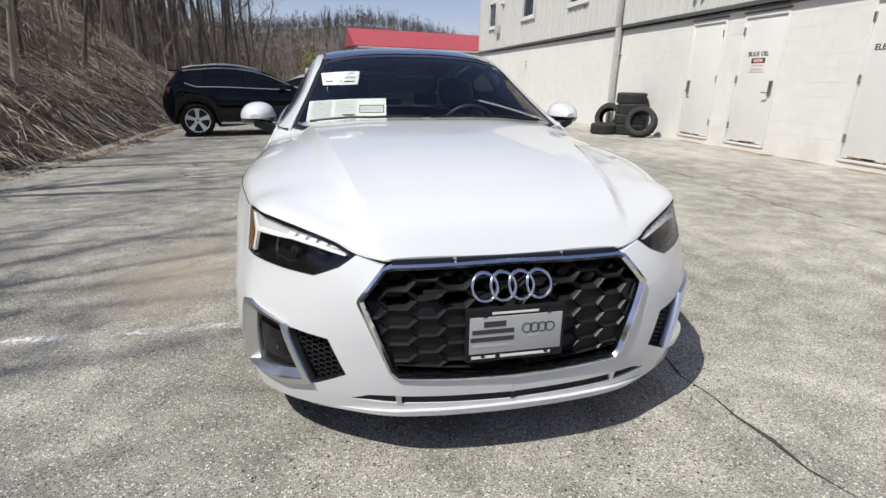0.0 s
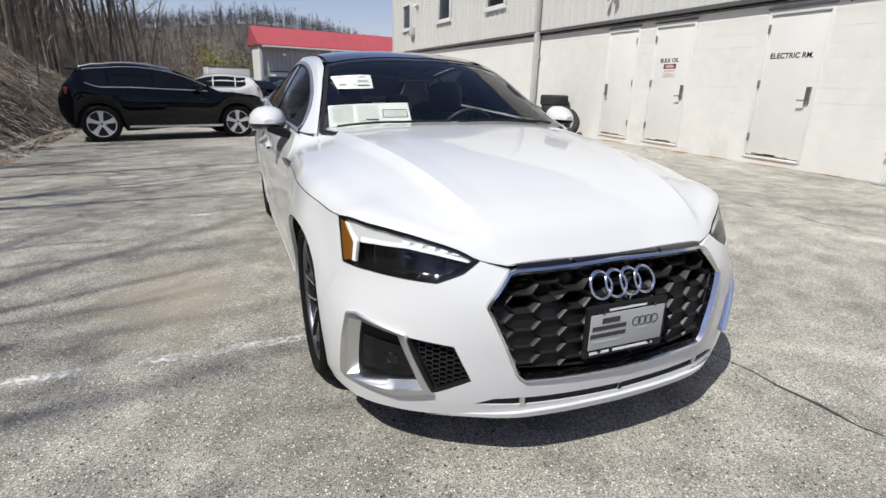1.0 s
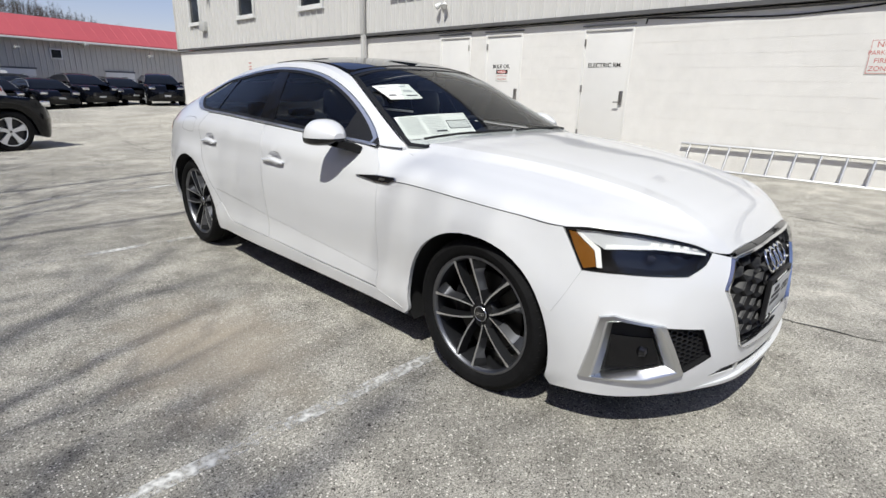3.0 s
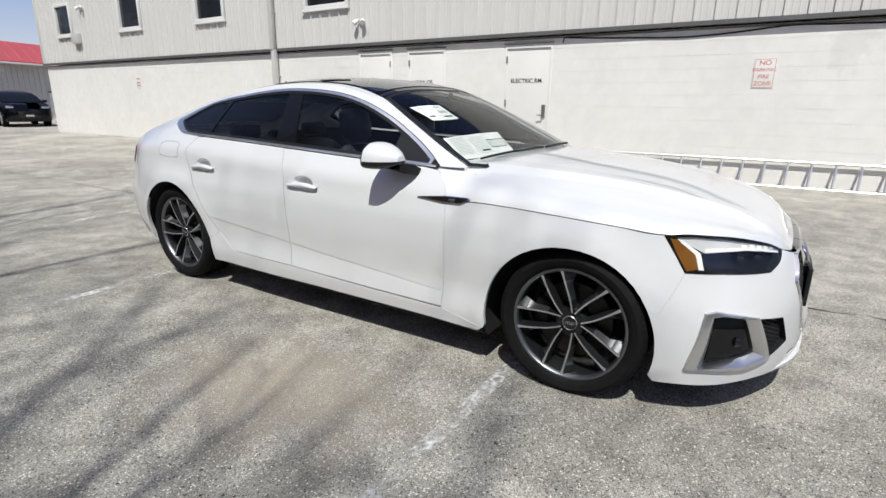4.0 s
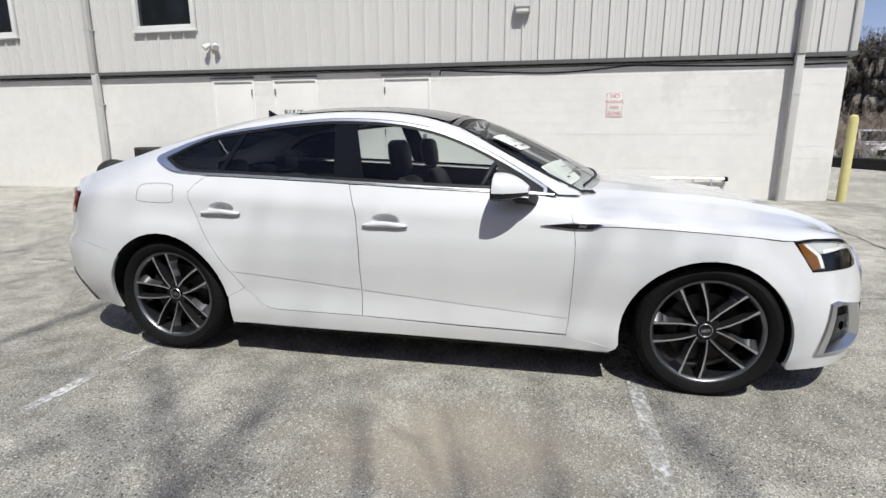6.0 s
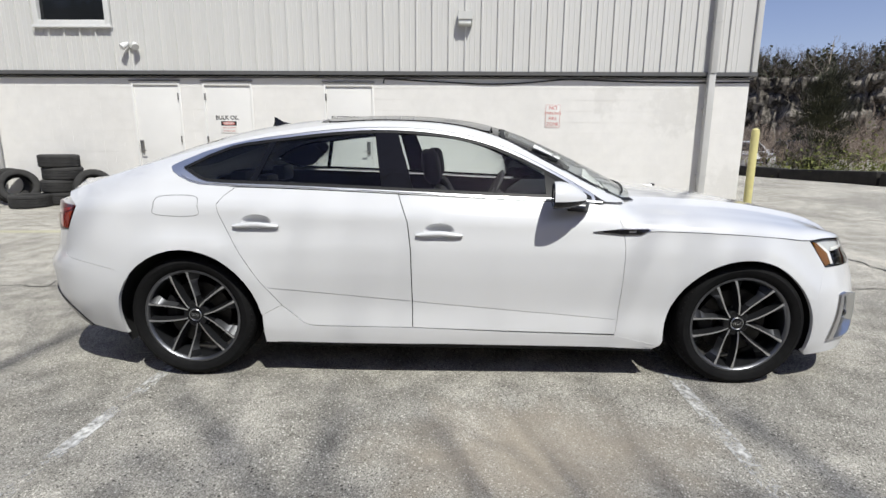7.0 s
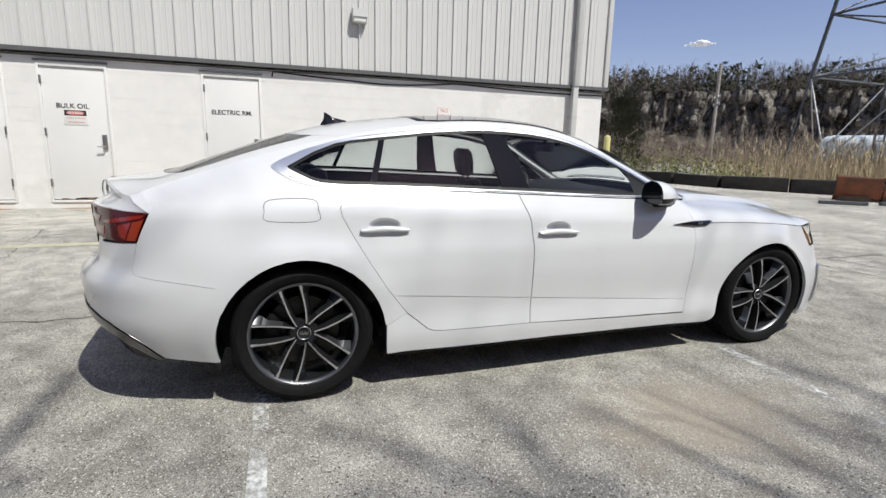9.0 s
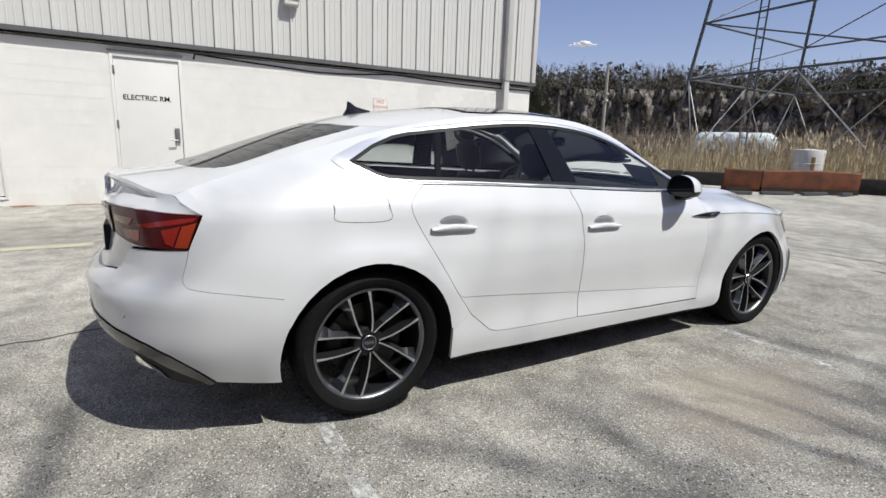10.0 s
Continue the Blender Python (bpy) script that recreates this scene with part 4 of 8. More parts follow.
INSET = np.array([[spline(ZK, [c(s) for c in _cols])(z) for z in ZZ] for s in SS[::3]])
z_shoulder = spline([-3.6, -3.3, -2.9, -2.6, -2.3, -1.4, -0.76, -0.47, -0.09, 0.18, 0.34], [0.885, 0.905, 0.92, 0.917, 0.902, 0.862, 0.832, 0.814, 0.803, 0.782, 0.768])
ARCH = [(-0.02, 0.3, 0.374, 0.381), (REAR, 0.3, 0.382, 0.4)]


def wrap(s, z, depth=0.0, side=-1):
    """A point of the lower body: s along the outline from the nose, z up."""
    i = min(max(s / SMAX * 599, 0), 598.999)
    k = int(i)
    u = i - k
    x, y = SX[k] * (1 - u) + SX[k + 1] * u, SY[k] * (1 - u) + SY[k + 1] * u
    nx, ny = -(SY[k + 1] - SY[k]), (SX[k + 1] - SX[k])
    ln = math.hypot(nx, ny)
    nx, ny = -nx / ln, -ny / ln
    a, b = min(s / SMAX * 599 / 3, 198.999), min(max((z - 0.1) * 100, 0), 119.999)
    a0, b0 = int(a), int(b)
    a1, fa, fb = min(a0 + 1, len(INSET) - 1), a - int(a), b - int(b)
    a0 = min(a0, len(INSET) - 1)
    ins = (INSET[a0, b0] * (1 - fa) + INSET[a1, b0] * fa) * (1 - fb) + (INSET[a0, b0 + 1] * (1 - fa) + INSET[a1, b0 + 1] * fa) * fb
    mid = step(0.3, 0.0, x) * step(-3.62, -3.4, x)
    over = max(0.0, z - z_shoulder(x))
    ins += (0.5 * over + 1.25 * over * over * step(-2.55, -2.95, x)) * mid
    low = 0.5 + (x + 2.33) * (0.357 - 0.503) / 1.74
    ins += 0.002 * min(max((low - z) / 0.002, 0.0), 1.0) * step(-2.46, -2.44, x) * step(-0.42, -0.6, x)
    for cx, cz, rx, rz in ARCH:
        r = math.hypot((x - cx) / rx, (z - cz) / rz)
        if r < 1.6 and z > 0.2:
            ins -= 0.012 * math.exp(-((r - 1.06) / 0.16) ** 2)
    ins += depth
    return (x - nx * ins, side * (y - ny * ins), z)


# roof, pillars and glass
z_belt = spline([-3.6, -3.4, -3.15, -2.9, -2.6, -2.2, -1.7, -1.2, -0.72, -0.58], [0.9, 0.955, 0.993, 1.005, 1.007, 0.997, 0.978, 0.957, 0.938, 0.925])
EX = [-3.62, -3.5, -3.35, -3.2, -3.0, -2.8, -2.5, -2.17, -1.77, -1.4, -1.2, -1.0, -0.8, -0.58, -0.4]
y_edge = spline(EX, [0.655, 0.672, 0.665, 0.645, 0.622, 0.606, 0.596, 0.592, 0.588, 0.59, 0.605, 0.642, 0.69, 0.735, 0.75])
z_edge = spline(EX, [0.922, 0.974, 1.03, 1.08, 1.142, 1.198, 1.268, 1.318, 1.338, 1.302, 1.24, 1.138, 1.035, 0.935, 0.86])
z_mid = spline([-3.8, -3.62, -3.47, -3.2, -2.863, -2.7, -2.5, -2.2, -1.95, -1.7, -1.4, -1.15, -0.9, -0.65, -0.42, -0.2], [0.993, 1.018, 1.045, 1.14, 1.256, 1.3, 1.337, 1.372, 1.386, 1.386, 1.362, 1.308, 1.211, 1.092, 0.972, 0.87])


def cabin_side(s, z, depth=0.0, side=-1):
    """A point of the pillars and side glass."""
    x = float(np.interp(s, SS, SX))
    zb, ze = z_belt(x), z_edge(x)
    yb = abs(wrap(s, zb)[1])
    u = min(max((z - zb) / max(ze - zb, 0.02), -0.5), 1.2)
    lin = 0.78 - 0.33 * step(-2.55, -2.95, x)
    y = yb + (y_edge(x) - yb) * (lin * u + (1 - lin) * u * abs(u))
    xb = wrap(s, zb)[0]
    return (xb + (x - xb) * min(max(u, 0.0), 1.0), side * (y - depth), z)


def roof(x, y, depth=0.0, side=1):
    """Height of the windscreen, roof, rear glass and deck."""
    ye, ze = y_edge(x), z_edge(x)
    u = min(abs(y) / ye, 1.12)
    return (x, y, ze + (z_mid(x) - ze) * (1 - u ** 2.6) - depth)


z_hood = spline([-0.75, -0.6, -0.47, -0.28, -0.09, 0.05, 0.18, 0.335], [0.803, 0.805, 0.812, 0.81, 0.803, 0.793, 0.781, 0.766])
_edge = [wrap(sx(x), z_hood(x), 0.0, 1) for x in (-0.75, -0.6, -0.47, -0.28, -0.09, 0.05, 0.18, 0.335)] + [wrap(a, b, 0.0, 1) for a, b in ((sx(0.43), 0.774), (sx(0.52), 0.772), (sx(0.594), 0.767), (sf(0.646), 0.741), (sf(0.552), 0.716), (sf(0.49), 0.692), (sf(0.395), 0.676))]
HOODW = spline([p[0] for p in _edge], [p[1] for p in _edge])
HOODE = spline([p[0] for p in _edge], [p[2] for p in _edge])
XN = _edge[-1][0] - 0.004
HOODC = spline([-0.8, -0.6, -0.42, -0.2, 0.0, 0.2, 0.35, 0.47, 0.59, 0.685, XN + 0.012], [1.02, 1.0, 0.985, 0.962, 0.94, 0.912, 0.882, 0.85, 0.811, 0.764, 0.68])


def hood(x, a, depth=0.0, side=1):
    """The bonnet: a runs from -1 to 1 across it."""
    w, e, c = HOODW(x), HOODE(x), HOODC(x)
    u = min(abs(a), 1.0)
    z = e + (c - e) * max(0.0, 1 - u ** 3.2) ** 0.62
    ridge = (0.4 + (0.745 - x) * 0.17) / w
    z -= min(max((u - ridge) / 0.06, 0.0), 1.0) * 0.019 * step(1.0, 0.8, u) * step(0.745, 0.6, x)
    z += 0.006 * max(0.0, 1 - abs(u - ridge) / 0.12) * step(0.74, 0.5, x)
    k = step(0.7, 1.0, u)
    m = step(-0.48, -0.69, x) * step(0.6, 0.85, u)
    if m > 0:
        sd = abs(wrap(sx(x), z)[1]) if z < z_belt(x) else abs(cabin_side(sx(x), z)[1])
        w = (w * u * (1 - m) + sd * m) / u
    return (x, math.copysign(u, a) * (w - depth * k), z - depth * (1 - 0.6 * k))


def arch_pts(i, a0, a1, n=22, grow=0.0):
    cx, cz, rx, rz = ARCH[i]
    out = []
    for j in range(n + 1):
        a = radians(a0 + (a1 - a0) * j / n)
        out.append((cx + (rx + grow) * math.cos(a), cz + (rz + grow) * math.sin(a)))
    return out


def on_s(pts):
    return [(sx(x), z) for x, z in pts]


def belt_pts(x0, x1, n=14):
    return [(x0 + (x1 - x0) * i / n, z_belt(x0 + (x1 - x0) * i / n)) for i in range(n + 1)]


car = thing("car", "white five-door fastback car with black roof and dark alloy wheels", "car", CAR)
GRILLE = [(0.0, 0.676), (0.362, 0.671), (0.389, 0.663), (0.462, 0.579), (0.466, 0.566), (0.379, 0.351), (0.353, 0.331), (0.0, 0.322)]
LAMP = [(sx(0.341), 0.764), (sx(0.458), 0.773), (sx(0.594), 0.764), (sf(0.646), 0.738), (sf(0.552), 0.714), (sf(0.49), 0.689), (sf(0.537), 0.654), (sf(0.611), 0.623), (sf(0.7), 0.626), (sx(0.564), 0.632), (sx(0.431), 0.629)]
INTAKE = [(sx(0.508), 0.488), (sx(0.545), 0.498), (sf(0.68), 0.463), (sf(0.674), 0.458), (sf(0.556), 0.444), (sf(0.506), 0.333), (sf(0.599), 0.284), (sf(0.612), 0.281), (sf(0.7), 0.254), (sx(0.528), 0.263), (sx(0.466), 0.261), (sx(0.491), 0.378)]
SLOT = [(0.004, 0.237), (sf(0.345), 0.243), (sf(0.345), 0.27), (0.004, 0.265)]
SLOT2 = [(sf(0.36), 0.244), (sf(0.5), 0.25), (sf(0.44), 0.27), (sf(0.36), 0.272)]
door_f = [(-0.695, 0.93), (-0.64, 0.87), (-0.622, 0.81), (-0.614, 0.74), (-0.613, 0.66), (-0.617, 0.5), (-0.626, 0.34), (-0.634, 0.278)]
door_b = [(-1.668, 0.304), (-1.669, 0.45), (-1.676, 0.71), (-1.693, 0.85), (-1.742, 0.978)]
crease = [[(sx(x), 0.5 + (x + 2.33) * (0.357 - 0.503) / 1.74 - dz) for x in np.linspace(-2.44, -0.6, 90)] for dz in (0.0, 0.002)]
def cup_hole(x0, x1, z0):
    return [(sx((x0 + x1) / 2 + 0.075 * math.cos(a)), z0 + 0.012 + 0.036 * math.sin(a)) for a in np.linspace(0, 2 * math.pi, 20, endpoint=False)]


door_r = [(-2.13, 0.304), (-2.19, 0.306), (-2.23, 0.318), (-2.343, 0.413), (-2.44, 0.54), (-2.531, 0.681), (-2.6, 0.8), (-2.645, 0.885), (-2.652, 0.925), (-2.625, 0.962), (-2.568, 1.006)]

for side in (-1, 1):
    # front bumper half, cut for grille, lamp and intake
    seam = [(0.43, 0.628), (0.39, 0.55), (0.35, 0.475)]
    lower = [(0.0, 0.218), (sf(0.3), 0.215), (sf(0.5), 0.206), (sf(0.66), 0.194), (sx(0.5), 0.182), (sx(0.362), 0.174)]
    poly = lower + on_s([p for p in arch_pts(0, -20, 30) if p[1] > 0.19 and p[0] > 0.3]) + on_s(seam[::-1]) + LAMP[::-1][:6] + [(sf(0.41), 0.668)] + [(sf(a), b) for a, b in GRILLE[2:]]
    part("front_bumper", panel(wrap, poly, [INTAKE, SLOT, SLOT2], side=side, d=0.035, gap=0.0002), M["paint"], car, "white front bumper skin", 40)
    # front wing
    arch = arch_pts(0, 28, 196)
    top = [(x, z_hood(x) - 0.0005) for x in (0.335, 0.18, 0.05, -0.09, -0.28, -0.47, -0.594)]
    poly = on_s(seam[::-1][:1] + [p for p in arch if p[1] >= 0.2] + [(-0.4, 0.225), (-0.43, 0.205)] + [(-0.634, 0.232), (-0.635, 0.278)] + door_f[::-1][1:7] + top[::-1]) + [(sx(0.395), 0.683)] + on_s(seam[:2])
    part("front_wing", panel(wrap, poly, side=side, d=0.035, gap=0.0004), M["paint"], car, "", 40)
    # doors
    poly = on_s(door_f + [(-1.1, 0.288)] + door_b + belt_pts(-1.742, -0.695)[1:-1])
    fd = part("front_door", panel(wrap, poly, [cup_hole(-1.42, -1.65, 0.795)], side=side, d=0.035, lines=crease), M["paint"], car, "", 40)
    poly = on_s([(-1.669, 0.304)] + door_r + belt_pts(-2.568, -1.743)[1:] + [(-1.694, 0.85), (-1.677, 0.71), (-1.67, 0.45)])
    rd = part("rear_door", panel(wrap, poly, [cup_hole(-2.335, -2.565, 0.828)], side=side, d=0.035, lines=crease), M["paint"], car, "", 40)
    # sill
    poly = on_s([(-0.43, 0.195), (-0.7, 0.205), (-1.5, 0.212), (-2.435, 0.205), (-2.438, 0.235), (-2.441, 0.3), (-2.441, 0.3594), (-2.3432, 0.4122), (-2.23, 0.317), (-2.19, 0.3048), (-2.13, 0.3028), (-1.668, 0.3025), (-1.1, 0.282), (-0.634, 0.272), (-0.43, 0.228)])
    part("sill", panel(wrap, poly, side=side, d=0.04, depth=-0.001, gap=0.0008), M["paint"], car, "", 40)
    # rear quarter: lower part and the pillar above it in one sheet
    arch = [p for p in arch_pts(1, 0, 200) if p[1] > 0.33 or p[0] < REAR]
    rear_seam = [(-3.188, 0.588), (-3.33, 0.611), (-3.47, 0.63), (-3.512, 0.637), (-3.528, 0.653), (-3.531, 0.672), (-3.52, 0.72), (-3.51, 0.773)]
    lampedge = [(-3.462, 0.897)]
    low = on_s([(-2.44, 0.36)] + [p for p in arch if p[1] > 0.36 and p[0] > -3.184] + rear_seam + lampedge + belt_pts(-3.48, -2.568, 24) + door_r[::-1][1:-3])
    g = panel(wrap, low, side=side, d=0.035, gap=0.0, flange=0.0)
    hatch_cut = [(x, z_edge(x)) for x in np.linspace(-3.48, -2.5, 40)]
    dlo_rear = [(-2.5, 1.25), (-2.57, 1.238), (-2.65, 1.221), (-2.792, 1.178), (-2.899, 1.131), (-2.937, 1.11), (-2.946, 1.1), (-2.928, 1.08), (-2.879, 1.055), (-2.818, 1.031), (-2.756, 1.019), (-2.66, 1.014), (-2.568, 1.012)]
    c = on_s(belt_pts(-2.568, -3.48, 24)[1:] + hatch_cut + dlo_rear)
    panel(cabin_side, c, side=side, d=0.035, gap=0.0, flange=0.0, geo=g)
    part("rear_quarter_panel", g, M["paint"], car, "", 40, weld=0.0025)
    # rear bumper half
    poly = on_s([p for p in arch_pts(1, 135, 200) if 0.24 < p[1] < 0.554] + [(-3.197, 0.226), (-3.33, 0.234), (-3.445, 0.246), (-3.508, 0.305), (-3.584, 0.37)]) + [(5.16, 0.412), (5.267, 0.438), (5.42, 0.455), (5.6, 0.463), (SMAX, 0.466), (SMAX, 0.64), (sr(0.3), 0.635), (sr(0.5), 0.66), (sr(0.56), 0.7), (sr(0.6), 0.756), (sx(-3.53), 0.773)] + on_s(rear_seam[::-1])
    part("rear_bumper", panel(wrap, poly, side=side, d=0.035), M["paint"], car, "", 40)
    # dark inner body behind the panel gaps
    body = on_s([(0.36, 0.2)] + [p for p in arch_pts(0, -10, 196, grow=0.012) if p[1] > 0.2] + [(-0.45, 0.2), (-2.4, 0.2)] + [p for p in arch_pts(1, -10, 196, grow=0.012) if p[1] > 0.2] + [(-3.3, 0.28)]) + [(sr(0.6), 0.32), (SMAX, 0.38), (SMAX, 0.9), (sr(0.5), 0.86)] + on_s([(-3.5, 0.86)] + belt_pts(-3.4, -0.7)) + on_s([(-0.6, 0.76), (0.3, 0.7)]) + [(sx(0.42), 0.55), (sf(0.55), 0.55), (sf(0.49), 0.56), (sf(0.39), 0.3), (0.0, 0.29), (0.0, 0.2), (sf(0.5), 0.2)]
    part("inner_body", panel(wrap, body, depth=0.037, side=side, gap=0, flange=0, d=0.06), M["shell"], car)

# bonnet
hw = [(-0.56, 0.0), (-0.57, 0.25), (-0.59, 0.5), (-0.63, 0.68), (-0.7, 0.73), (-0.745, 0.77), (-0.72, 0.805), (-0.69, 0.832), (-0.66, 0.9), (-0.637, 0.95), (-0.618, 0.98), (-0.605, 1.0)]
edge = [(x, 1.0) for x in np.linspace(-0.56, XN - 0.004, 33)]
nose = [(XN, 0.985), (XN + 0.004, 0.7), (XN + 0.009, 0.35), (XN + 0.011, 0.0)]
half = hw + edge + nose
ridges = [[(x, sg * ((0.4 + (0.745 - x) * 0.17) / HOODW(x) + da)) for x in np.linspace(-0.5, 0.7, 60)] for sg in (-1, 1) for da in (0.0, 0.06)]
outline = half + [(x, -a) for x, a in half[::-1][1:-1]]
part("bonnet", panel(lambda x, a, dd, s: hood(x, a, dd, s), outline, d=0.018, gap=0.0, flange=0.012, side=1, lines=ridges), M["paint"], car, "white bonnet with two creases", 24)

for side in (-1, 1):
    part("bonnet_gap", Geo().tube([hood(x, side * 1.0, -0.0005) for x in np.linspace(-0.58, 0.33, 40)], 0.0016, 5), M["shell"], car)

# windscreen, roof, rear glass, hatch
ws_side = [(-0.588, 0.712), (-0.75, 0.672), (-0.95, 0.622), (-1.12, 0.582), (-1.22, 0.556)]
ws = [(-0.4, 0.0), (-0.415, 0.3), (-0.46, 0.52), (-0.52, 0.655)] + ws_side + [(-1.215, 0.4), (-1.185, 0.2), (-1.175, 0.0)]
full = ws + [(x, -y) for x, y in ws[::-1][1:-1]]
wsob = part("windscreen", panel(roof, full, d=0.06, gap=0.002, flange=0.006), M["windscreen"], car, "raked windscreen glass")
wsob.visible_shadow = False
ring = Geo()
inner = shrink(full, 0.028)
panel(roof, full, [inner], d=0.04, gap=0.002, flange=0, geo=ring, depth=-0.0012)
part("windscreen_border", ring, M["satin_black"], car, "black ceramic border")
for side in (-1, 1):
    pillar = [(-0.592, 0.722)] + [(x, y + 0.006) for x, y in ws_side] + [(-1.25, 0.56), (-1.4, 0.545), (-1.7, 0.545), (-2.1, 0.547), (-2.2, 0.5), (-2.215, 0.3), (-2.22, 0.0), (-2.5, 0.0), (-2.86, 0.0), (-2.845, 0.25), (-2.79, 0.42), (-2.72, 0.515), (-2.68, 0.54)]
    outer = [(x, y_edge(x) + 0.001) for x in np.linspace(-2.62, -0.6, 40)]
    poly = [(x, y) for x, y in pillar] + outer
    part("roof_frame", panel(lambda x, y, dd, s: roof(x, s * y, dd), poly, d=0.04, gap=0.001, flange=0.03, side=side), M["paint"], car, "white roof rail and rear roof", 40)
    # body colour strip over the doors
    trim_top = spline([-2.57, -2.5, -2.323, -2.204, -2.056, -1.906, -1.755, -1.604, -1.45, -1.296, -1.142, -0.988, -0.842, -0.7], [1.238, 1.25, 1.273, 1.288, 1.302, 1.311, 1.31, 1.301, 1.281, 1.244, 1.187, 1.113, 1.034, 0.948])
    lo_line = [(x, trim_top(x)) for x in np.linspace(-0.7, -2.5, 40)]
    hi_line = [(x, z_edge(x)) for x in np.linspace(-2.5, -0.6, 40)]
    part("roof_side", panel(cabin_side, on_s(lo_line + hi_line), side=side, d=0.035, gap=0.0, flange=0.01), M["paint"], car, "white side of the roof and windscreen pillar", 40)
    # chrome strip round the side glass
    def loop(d, x0=None):
        """The window outline moved inwards, blunt at its sharp front end."""
        if x0 is None:
            x0 = next(x for x in np.linspace(-0.74, -1.1, 60) if trim_top(x) - z_belt(x) > 2.4 * d + 0.012)
        o_ = [(x, trim_top(x) - 0.003) for x in np.linspace(x0, -2.5, 36)] + dlo_rear[1:-1] + [(x, z_belt(x) + 0.004) for x in np.linspace(-2.568, x0, 30)]
        return shrink(on_s(o_), d)
    sail = [(x, trim_top(x) - 0.002) for x in np.linspace(-0.71, -1.0, 10)] + [(x, z_belt(x) + 0.002) for x in np.linspace(-1.0, -0.71, 10)]
    part("mirror_sail", panel(cabin_side, on_s(sail), side=side, d=0.04, gap=0, flange=0, depth=0.0055), M["satin_black"], car)
    tip0 = sx(-2.62)

    def pull(pts):
        """Draw the rear tip of the glass forward, leaving a wide bright end."""
        return [(a - 0.055 * step(tip0, sx(-2.9), a), b) for a, b in pts]
    inner = pull(loop(0.012))
    inner_x = next(x for x in np.linspace(-0.74, -1.1, 60) if trim_top(x) - z_belt(x) > 0.0408) + 0.004
    part("window_trim", panel(cabin_side, loop(0.0, inner_x), [inner], side=side, d=0.03, gap=0, flange=0.008, depth=-0.004), M["trim_bright"], car, "bright metal window surround", 40)
    part("belt_strip", Geo().tube([cabin_side(sx(x), z_belt(x) + 0.01, -0.004, side) for x in np.linspace(-0.72, -2.58, 24)] + [cabin_side(sx(x), z, -0.004, side) for x, z in ((-2.66, 1.021), (-2.75, 1.027), (-2.82, 1.039), (-2.87, 1.062))], 0.0055, 6), M["trim_bright"], car, "bright strip along the window line", 60)
    part("window_seal", panel(cabin_side, pull(loop(0.011)), [pull(loop(0.027))], side=side, d=0.03, gap=0, flange=0.006, depth=0.002), M["satin_black"], car)
    base = pull(loop(0.024))

    def cut(a0, a1, polyg):
        """The part of an outline between two slanting lines (s at belt and at roof)."""
        out = polyg
        for (sb, st), sign in ((a0, 1), (a1, -1)):
            res = []
            f = lambda p: sign * (p[0] - (sb + (st - sb) * (p[1] - 0.98) / 0.3))
            for p, q in zip(out, out[1:] + out[:1]):
                fp, fq = f(p), f(q)
                if fp >= 0:
                    res.append(p)
                if fp * fq < 0:
                    u = fp / (fp - fq)
                    res.append((p[0] + (q[0] - p[0]) * u, p[1] + (q[1] - p[1]) * u))
            out = res
        return out
    far = sx(-3.2)
    near = sx(-0.5)
    cuts = dict(front_window=((near, near), (sx(-1.662), sx(-1.765))), rear_window=((sx(-1.822), sx(-1.881)), (sx(-2.49), sx(-2.39))), quarter_window=((sx(-2.515), sx(-2.415)), (far, far)))
    for nm, (a, b) in cuts.items():
        gob = part(nm, panel(cabin_side, cut(a, b, base), side=side, d=0.06, gap=0.0, flange=0.004, depth=0.008), M["window"] if nm == "front_window" else M["privacy"], car, "tinted side glass")
        gob.visible_shadow = False
    for a, b in (((sx(-1.66), sx(-1.763)), (sx(-1.824), sx(-1.883))), ((sx(-2.488), sx(-2.388)), (sx(-2.517), sx(-2.417)))):
        part("pillar_cover", panel(cabin_side, cut(a, b, base), side=side, d=0.05, gap=0.0, flange=0.01, depth=0.003), M["pillar_black"], car, "black pillar cover")

gl = [(-1.24, 0.0), (-1.25, 0.3), (-1.27, 0.5), (-1.3, 0.53), (-1.7, 0.534), (-2.08, 0.536), (-2.16, 0.5), (-2.19, 0.3), (-2.2, 0.0)]
gl = gl + [(x, -y) for x, y in gl[::-1][1:-1]]
part("roof_glass", panel(roof, gl, d=0.06, gap=0.004, flange=0.02, depth=-0.004), M["roof_glass"], car, "dark glass sunroof panel")
hd = [(-1.18, 0.0), (-1.19, 0.2), (-1.222, 0.4), (-1.228, 0.552), (-1.262, 0.545), (-1.255, 0.3), (-1.245, 0.0)]
hd = hd + [(x, -y) for x, y in hd[::-1][1:-1]]
part("roof_front_edge", panel(roof, hd, d=0.05, gap=0.001, flange=0.01), M["gloss_black"], car)
bl = [(-2.87, 0.0), (-2.855, 0.25), (-2.8, 0.42), (-2.745, 0.488), (-2.8, 0.502), (-3.0, 0.514), (-3.1, 0.526), (-3.22, 0.551), (-3.29, 0.556), (-3.33, 0.54), (-3.365, 0.505), (-3.419, 0.398), (-3.453, 0.268), (-3.478, 0.12), (-3.482, 0.0)]
blf = bl + [(x, -y) for x, y in bl[::-1][1:-1]]
bo = part("rear_window_glass", panel(roof, blf, d=0.06, gap=0.002, flange=0.006, depth=0.002), M["privacy"], car, "raked rear glass with heating lines")
bo.visible_shadow = False
wires = Geo()
